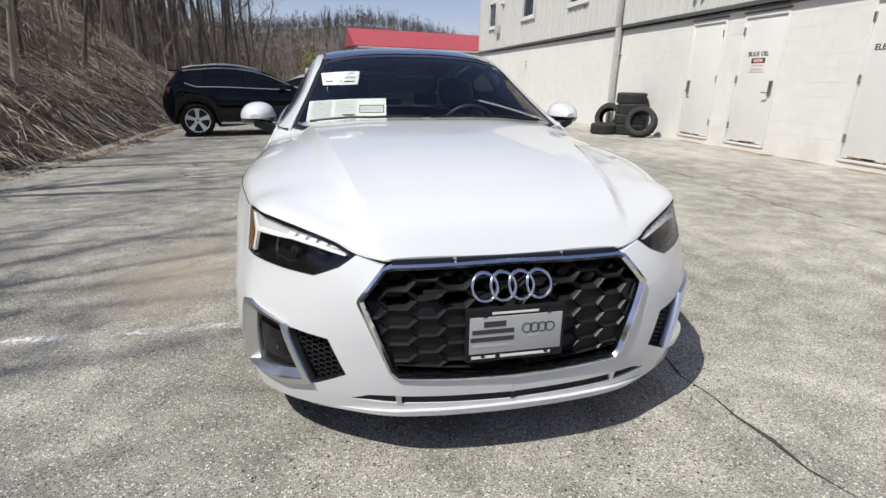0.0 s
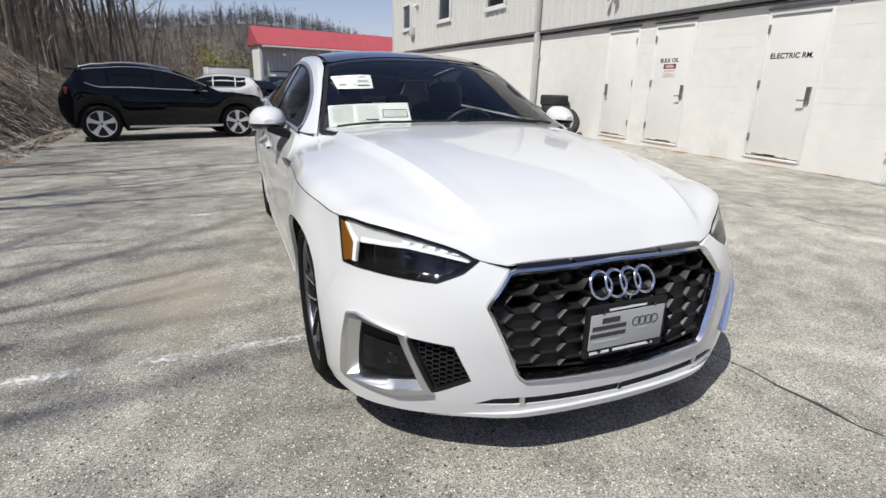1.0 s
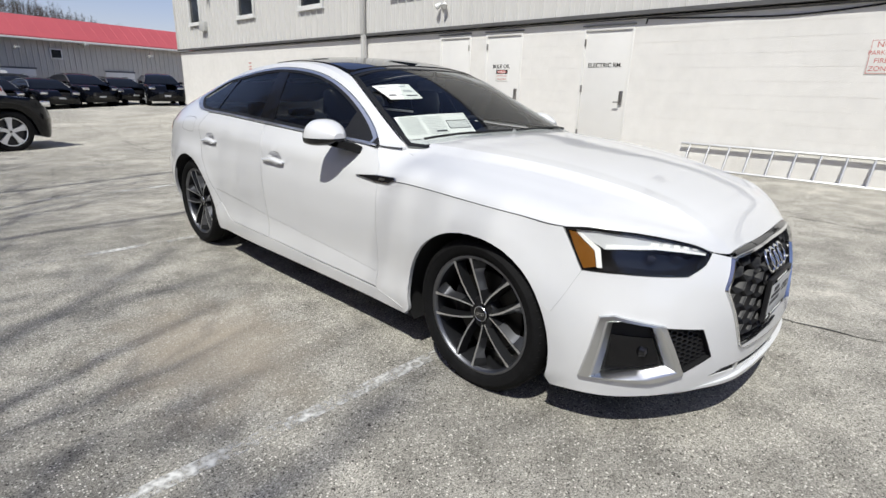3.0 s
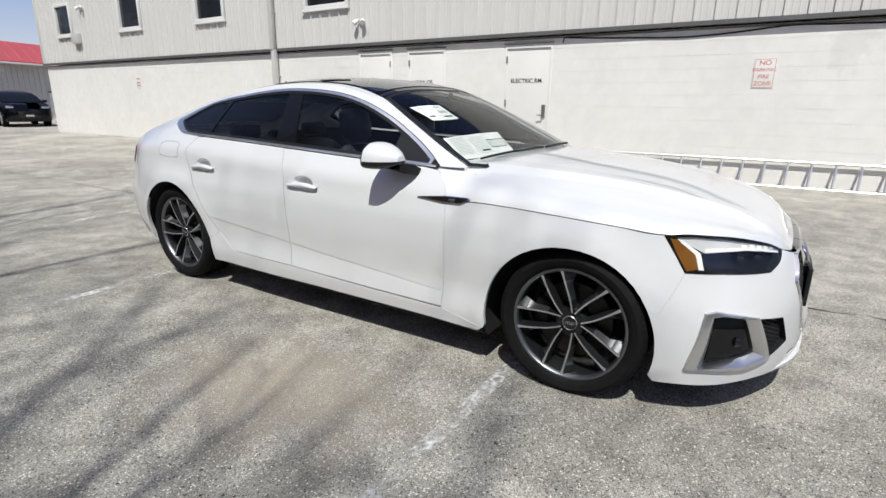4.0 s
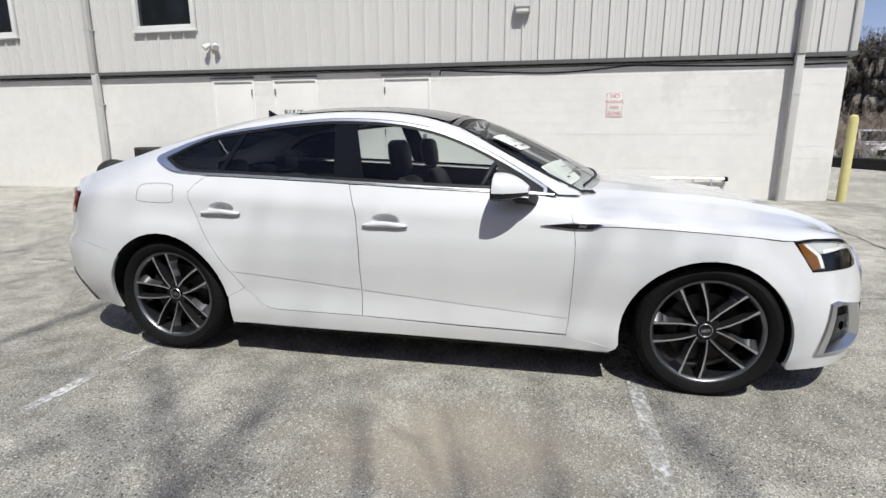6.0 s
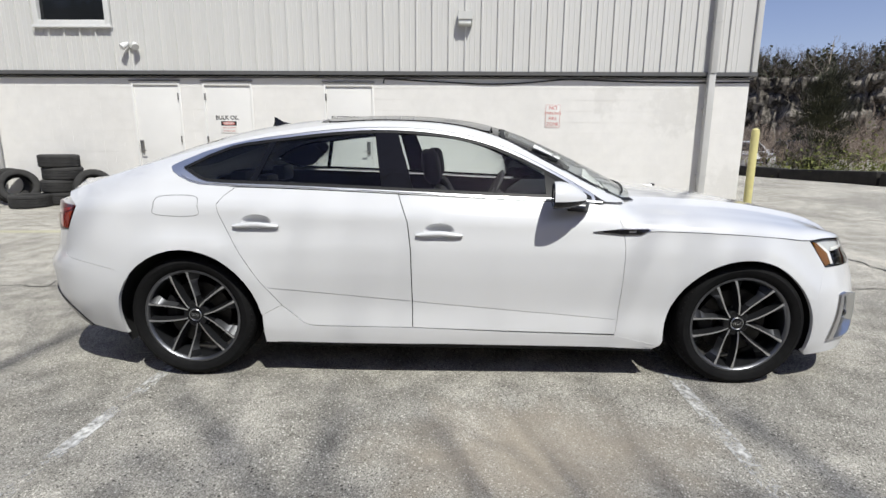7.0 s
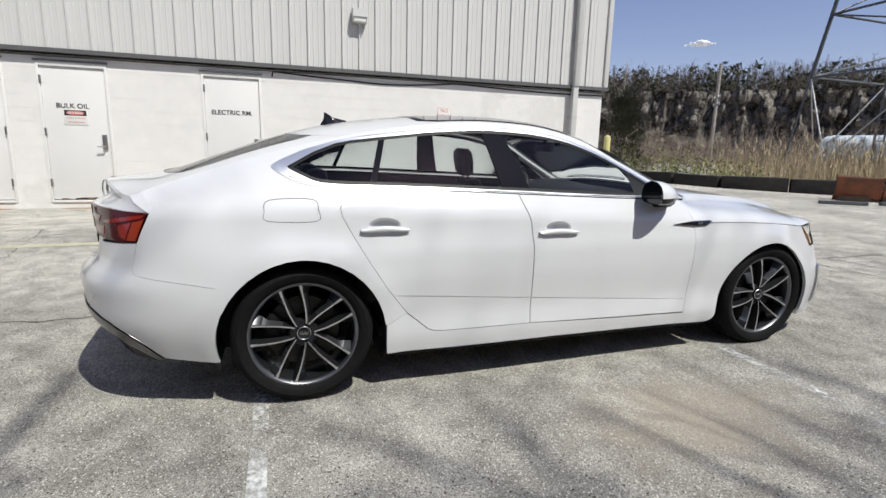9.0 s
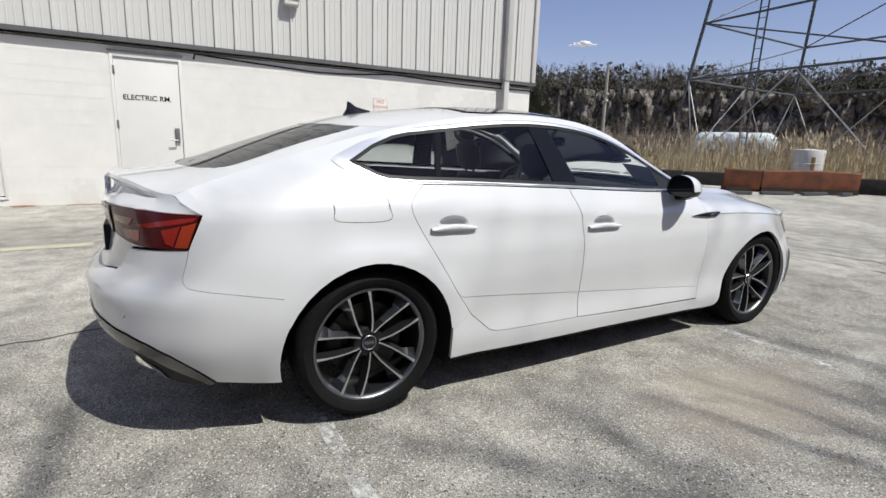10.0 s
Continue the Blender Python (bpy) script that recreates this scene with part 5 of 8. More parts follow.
for i in range(13):
    x = -2.9 - i * 0.042
    w = 0.47 - max(0, i - 10) * 0.07
    wires.tube([roof(x - 0.02 * (1 - (y / 0.5) ** 2), y, 0.006) for y in np.linspace(-w, w, 12)], 0.0011, 3)
part("heating_lines", wires, M["satin_black"], bo)
# hatch lid round the rear glass down to the tail edge
lip = [(-3.76, 0.0), (-3.738, 0.15), (-3.702, 0.28), (-3.656, 0.4), (-3.61, 0.5), (-3.566, 0.6), (-3.53, 0.665)]
LAMP_TOP = wrap(sx(-3.464), 0.897, 0.0, 1)
LIP_END = roof(-3.53, 0.665)
lip_all = lip + [(-3.505, 0.71), (LAMP_TOP[0], LAMP_TOP[1])]
lid_half = [(-2.862, 0.0), (-2.847, 0.25), (-2.792, 0.42), (-2.722, 0.515), (-2.682, 0.541)] + [(x, y_edge(x)) for x in np.linspace(-2.622, -3.5, 26)] + lip[::-1]
lid_full = lid_half + [(x, -y) for x, y in lid_half[::-1][1:-1]]
lidob = part("tailgate", panel(roof, lid_full, [shrink(blf, -0.002)], d=0.04, gap=0.0, flange=0.0), M["paint"], car, "white fastback tailgate with raised lip", 40)
_rs = np.linspace(sx(-3.35), SMAX, 160)


def rear_s(ya, z, depth):
    """Run along the outline where the rear skin at z lies ya off the centre."""
    return float(np.interp(-ya, [-abs(wrap(q, z, depth)[1]) for q in _rs], _rs))


rows = []
for i in range(49):
    y = LAMP_TOP[1] * (-1 + 2 * i / 48)
    ya = abs(y)
    lx = float(np.interp(ya, [p[1] for p in lip_all], [p[0] for p in lip_all]))
    lz = roof(lx, ya)[2] if ya < 0.665 else float(np.interp(ya, [0.665, 0.71, LAMP_TOP[1]], [LIP_END[2], 0.938, LAMP_TOP[2]]))
    k = step(0.45, LAMP_TOP[1], ya)
    zq = 0.906 - 0.011 * step(0.55, LAMP_TOP[1], ya)
    q = wrap(rear_s(ya, zq, 0.006), zq, 0.006)
    top_, bot = Vector((lx, y, lz)), Vector((q[0], y, zq))
    rows.append([top_, top_ + Vector((-0.006, 0, -0.012)) * (1 - k)] + [top_.lerp(bot, u) + Vector((c * (1 - k), 0, -0.01 * (1 - k))) for u, c in ((0.3, 0.03), (0.6, 0.03), (0.85, 0.012))] + [bot])
part("tailgate_lip", Geo().grid(rows, flip=True), M["paint"], lidob, "", 35)
for side in (-1, 1):
    fp = [(SMAX, 0.635), (SMAX, 0.906), (sr(0.3), 0.906), (sr(0.55), 0.905), (sx(-3.56), 0.899), (sx(-3.5), 0.895), (sx(-3.51), 0.785), (sr(0.6), 0.76), (sr(0.56), 0.7), (sr(0.5), 0.662), (sr(0.3), 0.635)]
    part("tailgate_face", panel(wrap, fp, side=side, d=0.04, gap=0.0, flange=0.0, depth=0.012), M["paint"], lidob, "", 45)
for side in (-1, 1):
    pa = [Vector(LAMP_TOP), Vector(wrap(sx(-3.48), z_belt(-3.48), 0, 1)), Vector(cabin_side(sx(-3.48), (z_belt(-3.48) + z_edge(-3.48)) / 2, 0, 1)), Vector((-3.48, y_edge(-3.48), z_edge(-3.48)))]
    pb = [Vector(LAMP_TOP), Vector((-3.505, 0.71, 0.938)), Vector((-3.52, 0.683, 0.957)), Vector(LIP_END)]
    g = Geo().grid([[(p.x, side * p.y, p.z) for p in (a_.lerp(b_, u) for a_, b_ in zip(pa, pb))] for u in (0, 0.33, 0.67, 1)], flip=side > 0)
    g.add([(p[0], side * p[1], p[2]) for p in (roof(-3.48, y_edge(-3.48)), roof(-3.5, y_edge(-3.5)), LIP_END)], [(0, 1, 2)])
    part("tailgate_corner", g, M["paint"], lidob, "", 60)


# tail lamps: dark red lens band wrapping the corner
for side in (-1, 1):
    out = [(sx(-3.474), 0.892), (sx(-3.486), 0.9), (sx(-3.58), 0.902), (sr(0.666), 0.907), (sr(0.466), 0.903), (sr(0.25), 0.898), (sr(0.25), 0.865), (sr(0.44), 0.8), (sr(0.611), 0.777), (sr(0.674), 0.772), (sx(-3.574), 0.772), (sx(-3.511), 0.776)]
    tl = part("tail_lamp", panel(wrap, out, side=side, d=0.03, gap=0.001, flange=0.03, depth=-0.004), M["dark_lens"], car, "dark red wraparound tail lamp", 40)
    for seg, m_ in (([(sx(-3.482), 0.872), (sx(-3.534), 0.857), (sx(-3.557), 0.781), (sx(-3.513), 0.781)], "orange_lens"), ([(sx(-3.541), 0.857), (sx(-3.607), 0.838), (sx(-3.59), 0.793), (sx(-3.563), 0.784)], "red_bright"), ([(sx(-3.48), 0.89), (sx(-3.55), 0.882), (sr(0.7), 0.862), (sr(0.64), 0.848), (sr(0.7), 0.843), (sx(-3.56), 0.862), (sx(-3.495), 0.876)], "red_bright"), ([(sr(0.63), 0.872), (sr(0.5), 0.872), (sr(0.48), 0.85), (sr(0.6), 0.842)], "red_lens"), ([(sr(0.66), 0.83), (sr(0.56), 0.826), (sr(0.58), 0.795), (sr(0.66), 0.79)], "red_lens"), ([(sr(0.43), 0.888), (sr(0.27), 0.886), (sr(0.27), 0.87), (sr(0.43), 0.835)], "red_lens")):
        part("light_segment", panel(wrap, seg, side=side, d=0.03, gap=0, flange=0.005, depth=-0.006), M[m_], tl)
    part("lamp_joint", panel(wrap, [(sr(0.45), 0.902), (sr(0.443), 0.902), (sr(0.453), 0.797), (sr(0.46), 0.797)], side=side, d=0.03, gap=0, flange=0.004, depth=-0.0075), M["shell"], tl)
# lower rear: diffuser, bright strip, tailpipes, plate recess
g = Geo()
for side in (-1, 1):
    poly = on_s([(-3.445, 0.243), (-3.508, 0.3), (-3.584, 0.365)]) + [(5.16, 0.407), (5.267, 0.433), (5.42, 0.45), (5.6, 0.458), (SMAX, 0.46), (SMAX, 0.25), (sr(0.5), 0.225), (sx(-3.5), 0.222)]
    panel(wrap, poly, side=side, d=0.05, depth=0.012, geo=g, flange=0.05)
part("rear_diffuser", g, M["satin_black"], car, "black rear diffuser")
for side in (-1, 1):
    line = [(sx(-3.45), 0.246), (sx(-3.508), 0.302), (sx(-3.584), 0.367), (5.16, 0.409), (5.267, 0.435), (5.42, 0.452), (5.6, 0.46), (SMAX, 0.463)]
    part("diffuser_trim", panel(wrap, line + [(a + 0.02 * (1 - step(5.0, 5.3, a)), b - 0.006 - 0.06 * step(4.87, 5.1, a)) for a, b in line[::-1]], side=side, d=0.03, gap=0, flange=0.02, depth=-0.006), M["shade_chrome"], car, "silver strip along the diffuser")
    tp_ = [(5.17, 0.226), (5.4, 0.258), (5.43, 0.3), (5.2, 0.272)]
    part("tailpipe", panel(wrap, tp_, side=side, d=0.03, gap=0, flange=0.09, depth=0.004), M["rim_cut"], car, "bright trapezoid tailpipe trim", 25)
for side in (-1, 1):
    c_ = wrap(sr(0.62), 0.515, -0.0015, side)
    part("parking_sensor", Geo().tube([c_, wrap(sr(0.62), 0.515, 0.01, side)], 0.0105, 14), M["paint"], car)
    part("sensor_ring", Geo().tube([wrap(sr(0.62), 0.515, -0.0005, side), wrap(sr(0.62), 0.515, 0.01, side)], 0.0125, 14), M["shell"], car)
g = Geo().box(-3.779, -3.74, -0.26, 0.26, 0.69, 0.8, 0.006)
part("plate_recess", g, M["satin_black"], car)
for k in range(4):
    g = Geo()
    cy = 0.105 - 0.07 * k
    ring = [(-3.762 + 0.004 * math.cos(b), cy + (0.045 + 0.004 * math.sin(b)) * math.cos(a), 0.945 + (0.045 + 0.004 * math.sin(b)) * math.sin(a)) for a in np.linspace(0, 2 * math.pi, 24, endpoint=False) for b in np.linspace(0, 2 * math.pi, 6, endpoint=False)]
    g.add(ring, [(i * 6 + j, i * 6 + (j + 1) % 6, ((i + 1) % 24) * 6 + (j + 1) % 6, ((i + 1) % 24) * 6 + j) for i in range(24) for j in range(6)])
    part("emblem_ring", g, M["chrome"], car)

# grille
def front_pt(y, z, depth=0.0):
    p = wrap(sf(abs(y)) if abs(y) > 1e-4 else 0.0, z, depth, -1)
    return (p[0], y, z)


def both(half):
    """Mirror a half outline that starts and ends on the centre line."""
    return [p for p in half] + [(-a, b) for a, b in half[::-1] if a > 1e-6]


grille = part("grille", Geo().prism(both(GRILLE), 0.0, 0.004, lambda a, b, d: (front_pt(a, b, 0.085)[0] - d, a, b)), M["gloss_black"], car, "gloss black honeycomb grille in a bright frame")
fr = Geo()
ratio = dense(both(GRILLE), 0.05)
io = [(a + (c_ - a) * k, b + (d_ - b) * k) for (a, b), (c_, d_), k in ((p, q, 1.0 - 0.42 * step(0.37, 0.33, p[1])) for p, q in zip(ratio, shrink(ratio, 0.019)))]
rows = [[front_pt(a, b, 0.012) for a, b in ratio], [front_pt(a, b, -0.008) for a, b in ratio], [front_pt(a + (c_ - a) * 0.42, b + (d_ - b) * 0.42, -0.007) for (a, b), (c_, d_) in zip(ratio, io)], [front_pt(a, b, 0.008) for a, b in io], [front_pt(a, b, 0.05) for a, b in io]]
fr.grid(rows, closed=True)
part("grille_frame", fr, M["chrome"], grille, "bright chrome grille surround", 30)


def clip_convex(poly, region):
    s = 1 if area(region) > 0 else -1
    out = list(poly)
    for (ax, ay), (bx, by) in zip(region, region[1:] + region[:1]):
        f = lambda p: s * ((bx - ax) * (p[1] - ay) - (by - ay) * (p[0] - ax))
        res = []
        for p, q in zip(out, out[1:] + out[:1]):
            fp, fq = f(p), f(q)
            if fp >= 0:
                res.append(p)
            if fp * fq < 0:
                u = fp / (fp - fq)
                res.append((p[0] + (q[0] - p[0]) * u, p[1] + (q[1] - p[1]) * u))
        out = res
        if len(out) < 3:
            return []
    return out


comb, pads = Geo(), Geo()
reg = [p for p in shrink(both([GRILLE[0], GRILLE[2], GRILLE[3], GRILLE[5], GRILLE[7]]), 0.012)]
HX, HZ = 0.0865, 0.0545
for ci in range(-6, 7):
    for ri in range(-1, 8):
        cx_, cz_ = ci * HX, 0.345 + ri * HZ + (HZ / 2 if ci % 2 else 0)
        hexa = [(cx_ + a, cz_ + b) for a, b in ((-0.0577, 0), (-0.0288, -HZ / 2), (0.0288, -HZ / 2), (0.0577, 0), (0.0288, HZ / 2), (-0.0288, HZ / 2))]
        ho = clip_convex(hexa, reg)
        if len(ho) < 3 or abs(area(ho)) < 2e-4:
            continue
        k = 0.0046
        hi1, hi2 = shrink(ho, k), shrink(ho, k + 0.005)
        comb.grid([[front_pt(a, b, 0.034) for a, b in ho], [front_pt(a, b, 0.028) for a, b in shrink(ho, 0.0014)], [front_pt(a, b, 0.033) for a, b in hi1], [front_pt(a, b, 0.07) for a, b in hi2]], closed=True)
        if 0.365 < cz_ < 0.55:
            pads.add([front_pt(a, b, 0.04) for a, b in shrink(ho, 0.0044)], [tuple(range(len(hi2)))])
part("honeycomb", comb, M["grille_black"], grille, "", 30)
part("blanking_panel", pads, M["satin_black"], grille, "", 30)
for k in range(4):
    g = Geo()
    cy = 0.0848 - 0.0565 * k - 0.006
    for i in range(32):
        a = 2 * math.pi * i / 32
        for j in range(8):
            b = 2 * math.pi * j / 8
            r = 0.0385 + 0.0048 * math.cos(b)
            y, z = cy + r * math.cos(a), 0.603 + r * math.sin(a)
            g.v.append((front_pt(y, z)[0] - 0.006 + 0.005 * math.sin(b), y, z))
    g.f = [(i * 8 + j, i * 8 + (j + 1) % 8, ((i + 1) % 32) * 8 + (j + 1) % 8, ((i + 1) % 32) * 8 + j) for i in range(32) for j in range(8)]
    g.m = [0] * len(g.f)
    part("emblem_ring", g, M["chrome"], grille, "chrome ring of the emblem", 60)
b = Geo().box(front_pt(-0.24, 0.6)[0] - 0.01, front_pt(-0.24, 0.6)[0] + 0.002, -0.275, -0.215, 0.592, 0.604, 0.003)
part("badge", b, M["rim_dark"], grille)
# narrow strip above the grille, lip below
st = Geo()
for y0, y1 in ((0.0, 0.165), (0.175, 0.36)):
    for sgn in (-1, 1):
        st.grid([[front_pt(sgn * y, z, dp) for y in np.linspace(y0, y1, 8)] for z, dp in ((0.671, -0.005), (0.675, -0.004), (0.679, -0.001), (0.681, 0.02))])
part("grille_top_strip", st, M["gloss_black"], grille)
for side in (-1, 1):
    lp = [(0.0, 0.2), (sf(0.3), 0.2), (sf(0.5), 0.199), (sf(0.63), 0.19), (sf(0.5), 0.212), (sf(0.3), 0.22), (0.0, 0.223)]
    part("front_lip", panel(lambda a, b, dd, sd: wrap(a, b, dd + 0.016 * step(sf(0.34), sf(0.6), a), sd), lp, side=side, d=0.04, gap=0, flange=0.05, depth=-0.014), M["paint"], car, "", 40)
    dk = [(0.0, 0.226), (sf(0.35), 0.23), (sf(0.55), 0.236), (sf(0.46), 0.278), (sf(0.35), 0.28), (0.0, 0.274)]
    part("lower_air_slot", panel(wrap, dk, side=side, d=0.03, gap=0, flange=0, depth=0.006), M["shell"], car)
    # dark patch puts the slot's shade over the white bumper joint
    part("slot_shade_patch", panel(wrap, [(0.0, 0.2375), (0.007, 0.2375), (0.007, 0.2635), (0.0, 0.2635)], side=side, gap=0, flange=0, depth=-0.0015), M["shell"], car)
    part("slot_divider", panel(wrap, [(sf(0.344), 0.24), (sf(0.36), 0.24), (sf(0.363), 0.274), (sf(0.347), 0.274)], side=side, gap=0, flange=0.03, depth=-0.002), M["satin_chrome"], car)

# dealer plate with bars for its print
plate = part("number_plate", Geo().box(0.84, 0.858, -0.154, 0.158, 0.373, 0.548, 0.006), M["satin_black"], car, "dealer plate in a black frame")
part("plate_face", Geo().box(0.856, 0.8605, -0.143, 0.147, 0.402, 0.522, 0.003), M["plate"], plate, "silver dealer plate with dark print")
def bars(rows, m, x=0.8615):
    for y0, y1, z0, z1 in rows:
        part("print_bar", Geo().box(x - 0.0012, x, y0, y1, z0, z1), m, plate)
bars([(-0.1, -0.032, 0.49, 0.508), (-0.135, -0.005, 0.468, 0.482), (-0.14, -0.005, 0.443, 0.457)], M["ink"])
bars([(-0.13, -0.02, 0.423, 0.43), (0.04, 0.085, 0.447, 0.455)], M["ink_pale"])
bars([(-0.075, 0.07, 0.529, 0.536), (-0.135, -0.06, 0.385, 0.394), (-0.045, 0.115, 0.385, 0.394)], M["paper"], 0.8595)
for k in range(4):
    g = Geo()
    cy = 0.035 + 0.024 * k
    g.lathe([(0.0165, 0.8602), (0.0165, 0.8618), (0.0135, 0.8618), (0.0135, 0.8602)], 20, "x", (0, cy, 0.478))
    part("plate_ring", g, M["ink"], plate)
for yy in (-0.1, 0.1):
    for zz in (0.394, 0.531):
        part("plate_screw", Geo().lathe([(0.006, 0.858), (0.006, 0.863), (0.0, 0.8645)], 10, "x", (0, yy, zz)), M["gloss_black"], plate)

# headlamps
for side in (-1, 1):
    lo = shrink(LAMP, 0.002)
    hl = part("headlamp", panel(wrap, lo, side=side, d=0.03, gap=0, flange=0.0, depth=0.055), M["gloss_black"], car, "slim headlamp with white light strip and amber marker", 40)
    part("lamp_rim", panel(wrap, lo, [shrink(lo, 0.006)], side=side, d=0.03, gap=0, flange=0.055, depth=0.002), M["gloss_black"], hl)
    band = [(sx(0.385), 0.757), (sx(0.458), 0.764), (sx(0.594), 0.755), (sf(0.65), 0.73), (sf(0.556), 0.706), (sf(0.503), 0.689), (sf(0.525), 0.683), (sf(0.62), 0.697), (sf(0.704), 0.708), (sx(0.56), 0.708), (sx(0.497), 0.704)]
    part("light_strip", panel(wrap, band, side=side, d=0.03, gap=0, flange=0.02, depth=0.011), M["lamp_grey"], hl, "silver-grey light strip", 30)
    edge_ = [(sx(0.497), 0.722), (sx(0.56), 0.724), (sf(0.704), 0.722), (sf(0.62), 0.709), (sf(0.525), 0.69)]
    part("light_line", panel(wrap, edge_ + [(a, b - 0.015 + 0.008 * k / 4) for k, (a, b) in list(enumerate(edge_))[::-1]], side=side, d=0.03, gap=0, flange=0.004, depth=0.006), M["lamp_white"], hl, "white light line", 30)
    edge_ = [(sx(0.4), 0.758), (sx(0.458), 0.762), (sx(0.594), 0.753), (sf(0.65), 0.728)]
    part("light_line", panel(wrap, edge_ + [(a, b - 0.004) for a, b in edge_[::-1]], side=side, d=0.03, gap=0, flange=0.004, depth=0.008), M["lamp_white"], hl, "", 30)
    leg = [(sx(0.391), 0.752), (sx(0.41), 0.75), (sx(0.482), 0.704), (sx(0.496), 0.645), (sx(0.477), 0.645), (sx(0.463), 0.698)]
    part("light_leg", panel(wrap, leg, side=side, d=0.03, gap=0, flange=0.01, depth=0.006), M["lamp_white"], hl, "white vertical light blade", 30)
    for k in range(5):
        y0 = 0.555 + 0.036 * k
        zz = 0.701 + 0.134 * (y0 - 0.555)
        part("light_block", panel(wrap, [(sf(y0), zz), (sf(y0 + 0.022), zz + 0.003), (sf(y0 + 0.018), zz + 0.013), (sf(y0 - 0.005), zz + 0.01)], side=side, gap=0, flange=0.004, depth=0.0045), M["lamp_white"], hl)
    am = [(sx(0.361), 0.755), (sx(0.389), 0.751), (sx(0.461), 0.698), (sx(0.475), 0.648), (sx(0.434), 0.637), (sx(0.4), 0.69)]
    part("side_marker", panel(wrap, am, side=side, d=0.03, gap=0, flange=0.02, depth=0.004), M["amber"], hl, "amber side marker", 30)
    for yl in (0.61, 0.7):
        g = Geo()
        c = wrap(sf(yl), 0.667, 0.045, side)
        g.lathe([(0.0, 0.012), (0.012, 0.01), (0.02, 0.0), (0.024, -0.012)], 18, "x", c)
        part("projector_lens", g, M["roof_glass"], hl)
    cov = part("lens_cover", panel(wrap, lo, side=side, d=0.03, gap=0.001, flange=0.0, depth=0.001), M["clear"], hl, "clear lens cover", 40)
    cov.visible_shadow = False
    # bumper intake
    it = part("side_intake", panel(wrap, INTAKE, side=side, d=0.035, gap=0, flange=0, depth=0.07), M["shell"], car, "side air intake with silver frame and honeycomb", 40)
    part("intake_wall", panel(wrap, INTAKE, [shrink(INTAKE, 0.003)], side=side, d=0.035, gap=0, flange=0.075, depth=0.0), M["satin_black"], it)
    frame_o = [(sx(0.506), 0.492), (sx(0.545), 0.502), (sf(0.68), 0.467), (sf(0.605), 0.28), (sf(0.699), 0.249), (sx(0.528), 0.259), (sx(0.461), 0.256), (sx(0.487), 0.378)]
    frame_i = [(sx(0.55), 0.468), (sx(0.58), 0.471), (sf(0.712), 0.461), (sf(0.657), 0.308), (sf(0.725), 0.29), (sx(0.57), 0.276), (sx(0.53), 0.268), (sx(0.541), 0.37)]

    def along(pts, n_=6):
        return [(a + (c_ - a) * i / n_, b_ + (d_ - b_) * i / n_) for (a, b_), (c_, d_) in zip(pts, pts[1:] + pts[:1]) for i in range(n_)]
    fo, fi = along(frame_o), along(frame_i)
    fg = Geo().grid([[wrap(a + (c_ - a) * u, b_ + (d_ - b_) * u, dp, side) for (a, b_), (c_, d_) in zip(fo, fi)] for u, dp in ((0.0, 0.02), (0.0, -0.004), (0.08, -0.012), (0.5, -0.013), (0.62, -0.009), (1.0, 0.02), (1.03, 0.06))], closed=True, flip=side < 0)
    part("intake_frame", fg, M["satin_chrome"], it, "satin silver intake blade", 25)
    pod = [(sx(0.552), 0.42), (sf(0.7), 0.41), (sf(0.668), 0.312), (sx(0.57), 0.287), (sx(0.545), 0.285)]
    part("intake_pod", panel(wrap, pod, side=side, d=0.03, gap=0, flange=0.02, depth=0.03), M["pillar_black"], it, "", 30)
    c = wrap(sf(0.72), 0.36, 0.032, side)
    part("sensor", Geo().lathe([(0.0, 0.014), (0.016, 0.012), (0.02, 0.0), (0.024, -0.006)], 16, "x", c), M["gloss_black"], it)
    hc = Geo()
    regn = [(-sf(0.674), 0.456), (-sf(0.558), 0.441), (-sf(0.51), 0.334), (-sf(0.599), 0.289)]
    for ci in range(30):
        for ri in range(12):
            cx_, cz_ = -sf(0.66) + ci * 0.0225, 0.27 + ri * 0.017 + (0.0085 if ci % 2 else 0)
            hexa = [(cx_ + a, cz_ + b) for a, b in ((-0.015, 0), (-0.0075, -0.0085), (0.0075, -0.0085), (0.015, 0), (0.0075, 0.0085), (-0.0075, 0.0085))]
            ho = clip_convex(hexa, regn)
            if len(ho) > 2 and abs(area(ho)) > 4e-5:
                hc.grid([[wrap(-a, b, dp, side) for a, b in shrink(ho, k)] for k, dp in ((0, 0.02), (0.0022, 0.019), (0.004, 0.045))], closed=True)
    tagged(part("intake_honeycomb", hc, M["grille_black"], it, "", 30), kind="stuff")

